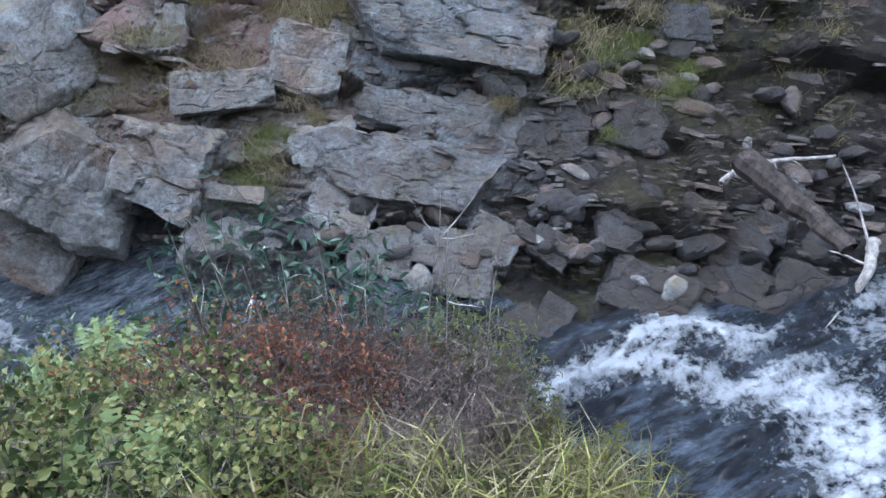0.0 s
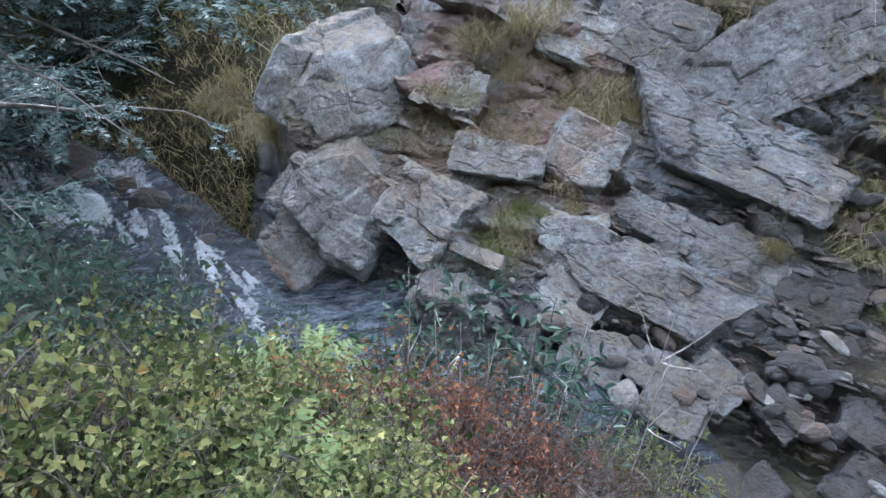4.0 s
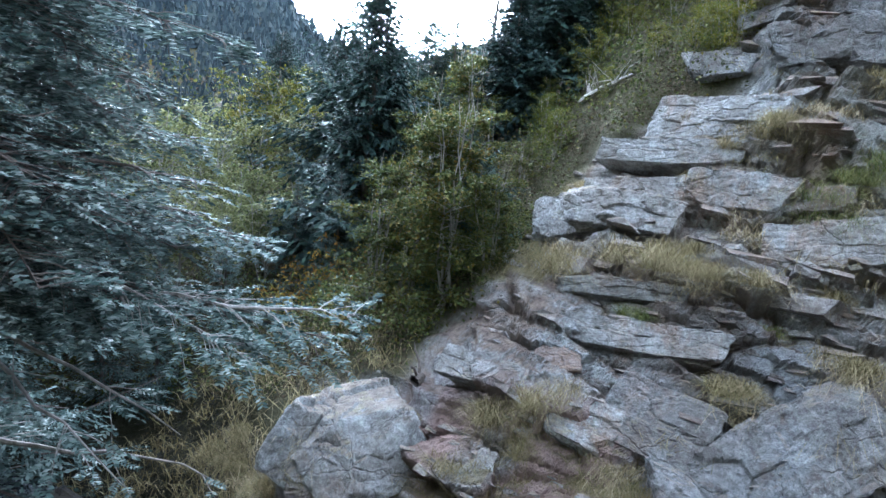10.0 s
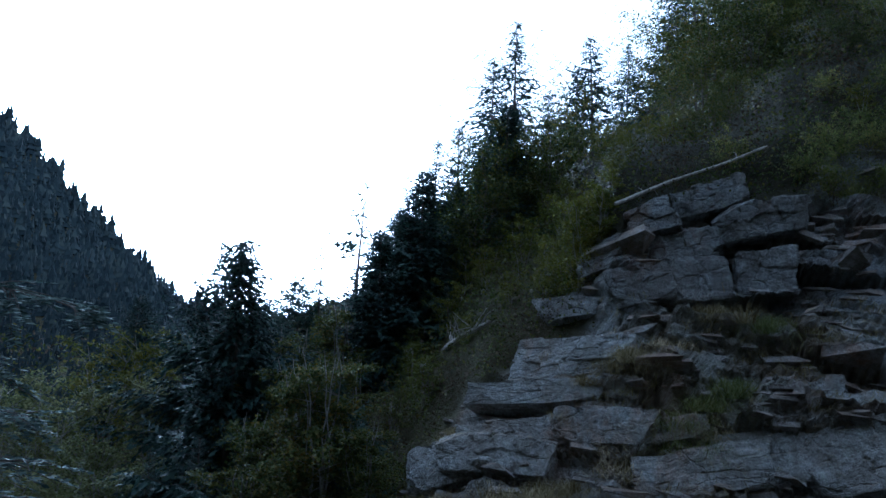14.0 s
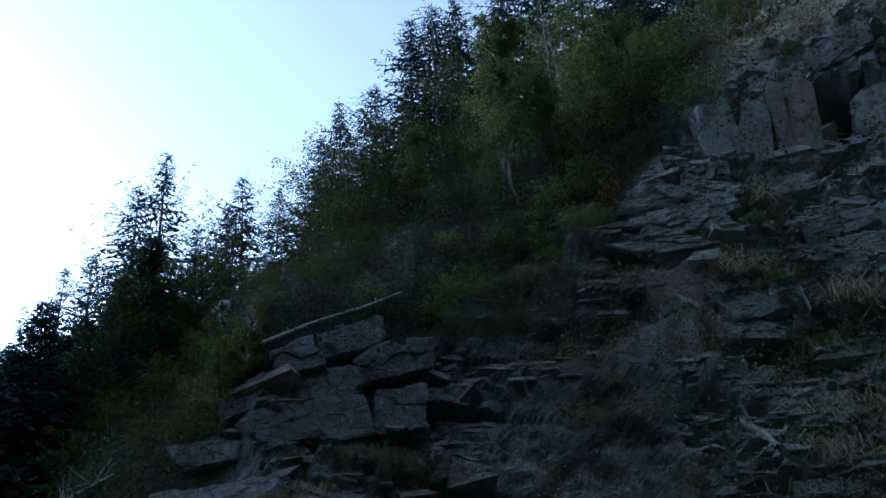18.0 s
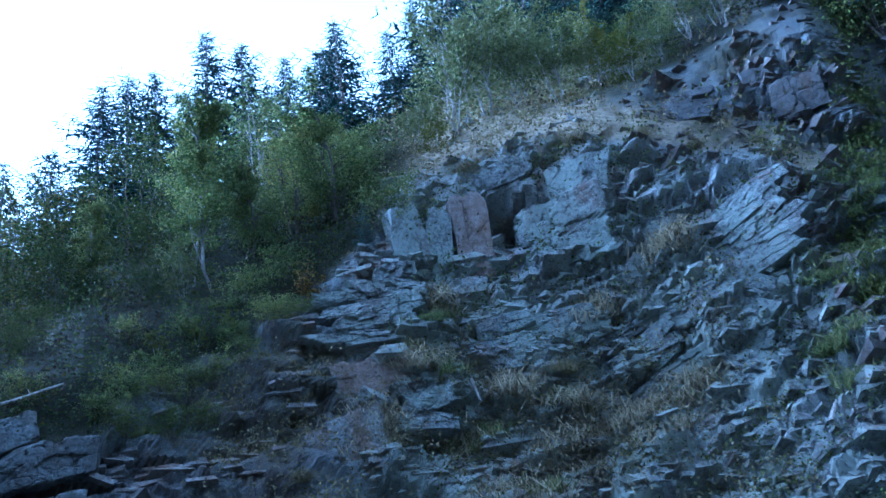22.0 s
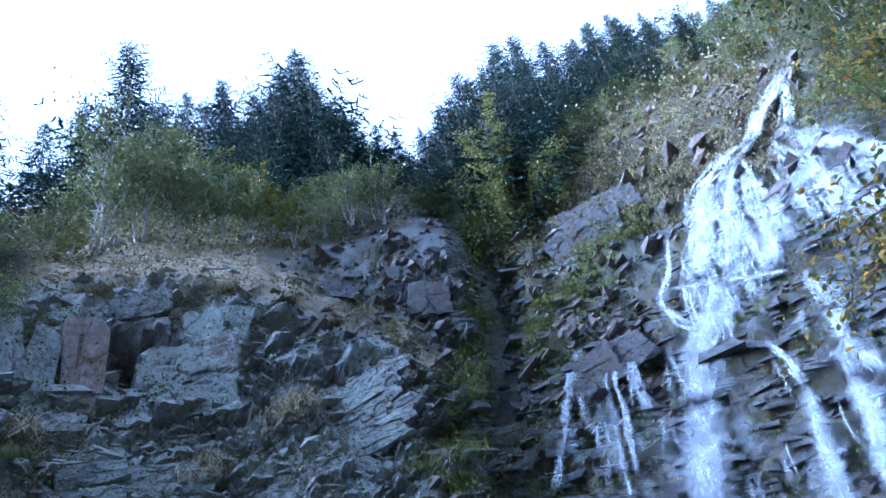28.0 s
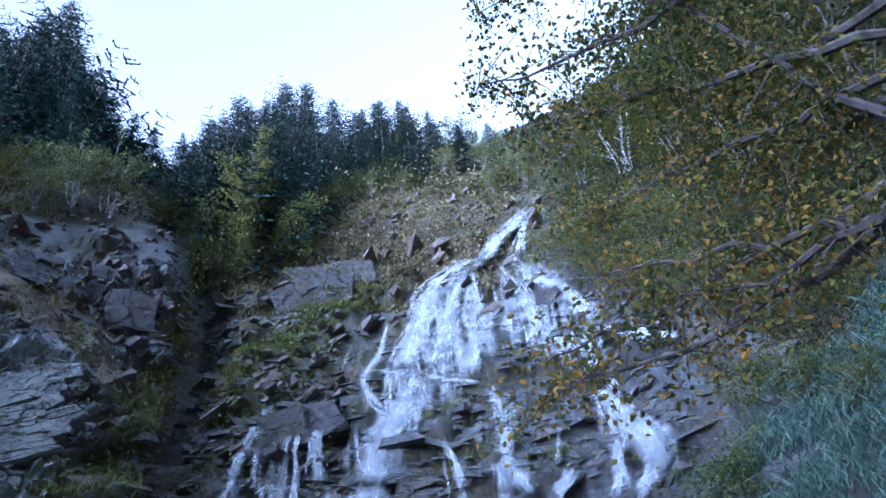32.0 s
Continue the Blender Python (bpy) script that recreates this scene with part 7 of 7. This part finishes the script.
meadow("cliff_tufts", "pale straw tufts on the ledges at the foot of the cliff", drift_of([(59.3, 10.0, 0.9), (62, 12, 0.8), (67, 9.8, 1.4), (68, 7.5, 1.5), (55, 15, 1.0), (57.3, 19.6, 0.5), (72, 8, 1.5), (64, 6, 1.6), (76, 10, 1.2), (51, 11, 1.2), (70, 17, 0.9), (77, 20, 0.8), (60, 3, 2.0), (68, 0, 2.2)], 42), STRAW, 0.7, 61, 20, 1.0)
meadow("outcrop_tufts", "long straw-coloured grass hanging over the ledges of the outcrop", drift_of([(4.5, -11.1, 0.9), (8.0, -11.1, 0.9), (11.3, -10.1, 0.9), (17.3, -7.0, 0.8), (19.1, -18.9, 1.0), (20.2, -20.7, 0.8), (26.4, -16.9, 1.2), (24.2, -3.9, 1.0), (-19.9, -30.2, 1.0), (-17.1, -28.6, 0.8), (11.1, -27.2, 0.9), (3.0, -23.0, 0.8), (5.7, -22.1, 0.7), (15.1, -12.5, 0.7), (20.8, -11.3, 0.7), (20.9, 1.4, 0.8), (36.1, -29.7, 1.2), (38.7, -27.1, 1.2), (4.6, -39.2, 0.9), (34.8, -33.3, 1.0), (-15.7, -27.6, 1.2), (9.9, -34.2, 0.8)], 12), STRAW, 0.34, 65, 22, 1.2)
meadow("green_tufts", "green grass tufts at the foot of the cliff", drift_of([(59.8, 9.2, 0.8), (57, 14, 0.5), (54, 17, 0.7), (63, 5, 1.0), (86.5, 10.8, 0.7), (86, 8, 0.7), (87.7, 15.5, 0.8)], 40), GREEN_GRASS, 0.6, 62, 14, 1.0)
meadow("gully_herbs", "moss and herbs down the sides of the wet gully", drift_of([(94.2, 26, 0.6), (93.8, 23.5, 0.6), (92.6, 21.6, 0.9), (91.5, 19, 0.9), (90.6, 16.5, 0.8), (89.5, 14, 0.7), (98.9, 23.1, 0.6), (100.2, 24.2, 0.6), (98.4, 21, 0.6), (102.6, 25.6, 0.7), (105.4, 27.1, 0.8), (108, 28.3, 0.8), (110.5, 29.1, 0.8)], 45), MOSS, 0.6, 63, 16, 1.0)
meadow("falls_slope_grass", "brown withered grass on the slope beside the falls", [surf(rng.uniform(98, 124), rng.uniform(28, 37.5)) for _ in range(1300)], DRY_GRASS, 0.6, 64, 14, 1.0)

# ---- low scrub that covers the earth between the trees ----
def undergrowth(name, label, spots, material, seed, count):
    rng = np.random.default_rng(seed)
    b = np.asarray(spots, float)
    far = np.linalg.norm(b - np.array(EYE), axis=1)
    b, far = np.repeat(b, count, 0), np.repeat(far, count)
    n = len(b)
    c = b + rng.normal(0, 1, (n, 3)) * (0.016 * far[:, None]) * (1, 1, 0.8) + np.array([0, 0, 1]) * (0.012 * far[:, None])
    l = 0.0052 * far * rng.uniform(0.5, 1.2, n)
    v, f = rhombs(c, rng.normal(0, 1, (n, 3)), rng.normal(0, 0.6, (n, 3)) + (0, 0, 1), l, l * 0.6)
    tagged(part(name, quick_mesh(name, v, f), material), label, "undergrowth", kind="stuff")


rng = np.random.default_rng(91)
scrub = {0: [], 1: [], 2: []}
for _ in range(60000):
    i, j = int(rng.integers(0, FRONT)), int(rng.integers(20, SURF.shape[1] - 2))
    a, e, r = AZ[i, j], EL[i, j], R[i, j]
    if ROCKY[i, j] > 0.45 or r < 9 or r > 60 or e < -24:
        continue
    open_slope = 56 < a < 90 and e < 36 or 100 < a < 128 and e < 38
    if rng.random() < (0.12 if open_slope else 0.75):
        n = math.sin(a * 0.9 + e * 0.31) + math.sin(a * 0.37 - e * 0.7 + 1) + rng.normal(0, 0.9)
        k = 0 if n > 0.2 else 1 if n > -0.9 else 2
        if a > 128 and rng.random() < 0.5:
            k = 1
        scrub[k].append(SURF[i, j])
herbs, tan = [], []
for _ in range(140000):
    i, j = int(rng.integers(0, FRONT)), int(rng.integers(20, SURF.shape[1] - 2))
    a, e, r = AZ[i, j], EL[i, j], R[i, j]
    if r < 9 or r > 50:
        continue
    drift = math.sin(a * 1.7 + e * 0.9) + math.sin(a * 0.8 - e * 1.3 + 2) + rng.normal(0, 0.7)
    band = math.exp(-((a - 96 - (e - 12) * 0.62) / 2.6) ** 2) * (e > 6) * (e < 31)
    gully = math.exp(-((a - 92.5 - (e - 18) * 0.2) / 1.6) ** 2) * (e > 2) * (e < 32)
    patch_here = 0.22 if 98 < a < 127 and e < 30 or 55 < a < 92 and -6 < e < 30 else 0.0
    if rng.random() < 0.75 * max(band, gully) * (drift > -0.6) or drift > 1.3 and rng.random() < patch_here * 3:
        herbs.append(SURF[i, j])
    elif (99 < a < 127 and 29 < e < 38.5 or 56 < a < 76 and 29.5 < e < 36 or 38 < a < 82 and -5 < e < 17 and drift > 0.1 or ROCKY[i, j] > 0.2 and 54 < a < 91 and -0.3 < e - np.interp(a, [q[0] for q in RIM], [q[1] for q in RIM]) < 1.6) and drift > -0.2 and rng.random() < 0.6:
        tan.append(SURF[i, j])
undergrowth("moss_and_herbs", "yellow-green moss and herbs on the wet ledges", herbs[:5000], MOSS, 95, 20)
withered = [q for q in tan if math.degrees(math.atan2(q[0], q[1])) < 97]
brown = [q for q in tan if math.degrees(math.atan2(q[0], q[1])) >= 97]
undergrowth("withered_grass", "tan withered grass on the upper ledges", withered[:4500], DRY_GRASS, 96, 20)
undergrowth("brown_grass", "brown withered grass on the slope beside the falls", brown[:900], DRY_GRASS, 97, 14)
undergrowth("green_scrub", "low green scrub and ferns under the trees", scrub[0][:4500], BEECH, 92, 26)
undergrowth("yellow_scrub", "low yellowing bilberry scrub on the slope", scrub[1][:3000], BEECH, 93, 26)
undergrowth("brown_scrub", "withered brown heather on the slope", scrub[2][:2500], DARK_HEATH, 94, 24)

# ---- dead stalks standing on the bank ----
rng = np.random.default_rng(55)
for az, r, top_el in ((-6, 2.6, -43), (-2, 2.7, -42.5), (4, 2.6, -47), (9, 2.8, -44), (14, 2.7, -43.5), (19, 2.6, -42), (23, 2.6, -44.5), (1, 2.4, -46), (11, 2.5, -49), (27, 2.6, -46)):
    stalk = thing("dead_stalk", "thin bleached dead stalk with bare twigs", "dead plant", group="dead stalks on the bank")
    b = at(az, r)
    stalk.location = b
    tip = ray_point(az + rng.uniform(-2, 3), top_el, r) - np.array(b)
    st = bent((0, 0, -0.05), tip, rng, 0, 0.06, 9)
    pieces = [tube(st, np.linspace(0.007, 0.002, 9), 5)]
    for k in range(4):
        q = st[int(rng.integers(4, 8))]
        pieces.append(tube(bent(q, q + rng.normal(0, 0.12, 3) + (0, 0, 0.12), rng, 0, 0.1, 4), [0.004, 0.003, 0.002, 0.001], 3))
    veg("stem", pieces, DEADWOOD, stalk)


# ---- autumn beech beside the path: boughs that hang across the falls ----
beech_near = thing("autumn_beech", "beech with yellowing autumn leaves hanging beside the falls", "beech tree")
b0 = at(172, 5.2)
beech_near.location = b0
off = np.array(b0)
rng = np.random.default_rng(66)
crown_fork = ray_point(170, 38, 5.0) - off
veg("trunk", [tube(bent((0, 0, -0.2), crown_fork, rng, 0, 0.03, 8), np.linspace(0.16, 0.1, 8), 9)], GREY_BARK, beech_near)
LEAFY = [((158, 30, 4.6), (147, 44, 4.6), (135, 55, 5.0), 420), ((160, 40, 4.5), (144, 50, 4.8), (126, 50, 5.2), 480), ((158, 25, 4.4), (144, 27, 4.6), (131, 28.5, 5.0), 260), ((159, 27, 4.4), (146, 24.5, 4.6), (137, 25, 4.9), 90),
         ]
LEAFY += [((158, 26, 4.6), (140, 22, 4.9), (123, 19.8, 5.3), 260), ((160, 36, 4.4), (143, 40, 4.7), (127, 40, 5.2), 460), ((160, 34, 4.6), (145, 34, 4.9), (131, 33, 5.4), 420), ((158, 28, 4.8), (140, 25, 5.0), (123, 21.5, 5.4), 330), ((162, 48, 4.6), (148, 56, 5.0), (132, 58, 5.4), 420),
         ((156, 44, 4.8), (146, 46, 5.2), (138, 44, 5.6), 420), ((157, 38, 5.0), (150, 38, 5.4), (141, 36, 5.8), 420), ((156, 32, 5.0), (150, 32, 5.6), (144, 31, 6.0), 360), ((158, 52, 5), (150, 50, 5.5), (142, 50, 6), 360), ((157, 46, 4.4), (140, 45, 4.6), (124, 44.5, 5.0), 260)]
for p0, p1, p2, n in LEAFY:
    a, b, c3 = (ray_point(*q) - off for q in (p0, p1, p2))
    t = np.linspace(0, 1, 14)[:, None]
    st = (1 - t) ** 2 * a + 2 * t * (1 - t) * (2 * b - (a + c3) / 2) + t * t * c3 + rng.normal(0, 0.025, (14, 3))
    st = np.concatenate([[crown_fork], st])
    wood = [tube(st, np.linspace(0.045, 0.006, 15), 6)]
    cs, ds = [], []
    n = int(n * 3.2)
    for k in range(40):
        q = st[int(rng.integers(3, 15))]
        e = q + rng.normal(0, 0.3, 3) + np.array([0, 0, -0.08])
        tw = bent(q, e, rng, 0.02, 0.1, 5)
        wood.append(tube(tw, np.linspace(0.007, 0.002, 5), 3))
        cs.append(tw)
    cs = np.concatenate(cs)
    k = rng.integers(0, len(cs), n)
    c = cs[k] + rng.normal(0, 0.1, (n, 3))
    bough = veg("bough", wood[:1], BARK, beech_near)
    tagged(veg("twig_spray", wood[1:], BARK, bough), kind="stuff")
    l = rng.uniform(0.035, 0.07, n)
    veg("foliage", [folded(c, rng.normal(0, 1, (n, 3)) - (0, 0, 0.5), rng.normal(0, 0.7, (n, 3)) + (0, 0, 0.7), l, l * 0.62, 0.15)], AUTUMN, bough)


# ---- dead wood ----
def dead_log(name, label, points, radius, seed, twigs=0, material=None):
    """A bleached log through points given as bearing, elevation and distance (None: lying on the slope)."""
    rng = np.random.default_rng(seed)
    eye = np.array(EYE)
    pts = np.array([ray_point(az, el, d) if d else eye + (np.array(surf(az, el)) - eye) * 0.95 for az, el, d in points])
    ob = thing(name, label, "dead wood")
    ob.location = pts[0]
    local = pts - pts[0]
    t = np.linspace(0, len(local) - 1, 6 * len(local))
    line = np.column_stack([np.interp(t, np.arange(len(local)), local[:, a]) for a in range(3)]) + rng.normal(0, radius * 0.07, (len(t), 3))
    rad = np.linspace(radius, radius * 0.55, len(t)) * rng.uniform(0.94, 1.06, len(t))
    veg("log", [tube(line, rad, 9)], material or DEADWOOD, ob)
    for k in range(twigs):
        q = line[int(rng.integers(2, len(line)))]
        e = q + rng.normal(0, 1, 3) * radius * 5 + (0, 0, radius * 3)
        veg("snag", [tube(bent(q, e, rng, 0.05, 0.12, 5), np.linspace(radius * 0.3, radius * 0.08, 5), 5)], material or DEADWOOD, ob)
    return ob


dead_log("driftwood_log", "thick dark weathered log wedged among stream boulders", [(51.2, -35.6, 6.7), (57.2, -37.3, 6.4), (62.6, -38.6, 6.1)], 0.15, 1, 0, DARK_BARK)
dead_log("driftwood_branch", "pale peeled branch lying across the log", [(49.4, -38.4, None), (50.9, -36.5, None), (53.3, -35.3, None), (57.8, -33.0, None)], 0.035, 2, 4)
dead_log("driftwood_root", "grey split root end hanging over the water", [(63.4, -37.7, None), (64.3, -40.0, None), (65.0, -42.9, None)], 0.07, 3, 3)
dead_log("fallen_tree", "long thin grey fallen trunk above the crag", [(18.0, 12.6, None), (21.7, 14.3, None), (25.5, 15.6, None), (28.6, 16.8, None)], 0.035, 4, 3)
dead_log("dead_branch", "bleached crooked dead branch on the slope", [(53.9, 5.9, None), (55.3, 5.1, None), (56.0, 3.4, None)], 0.09, 5, 4)
dead_log("dead_branch", "thin bleached dead branch on the cliff foot", [(59.1, 14.1, None), (60.0, 12.5, None)], 0.05, 6, 1)
dead_log("brushwood", "tangle of bleached fallen branches", [(4.7, 0.9, None), (6.2, 1.9, None), (8.1, 3.0, None)], 0.06, 7, 12)
dead_log("dead_stump", "small dark charred stump on the crest of the rock", [(-6.3, -22.0, None), (-6.0, -21.1, None)], 0.09, 8, 2, BARK)
dead_log("fallen_pole", "thin dead pole leaning on the cliff", [(84.1, 6.1, None), (85.0, 7.6, None)], 0.06, 9, 0)
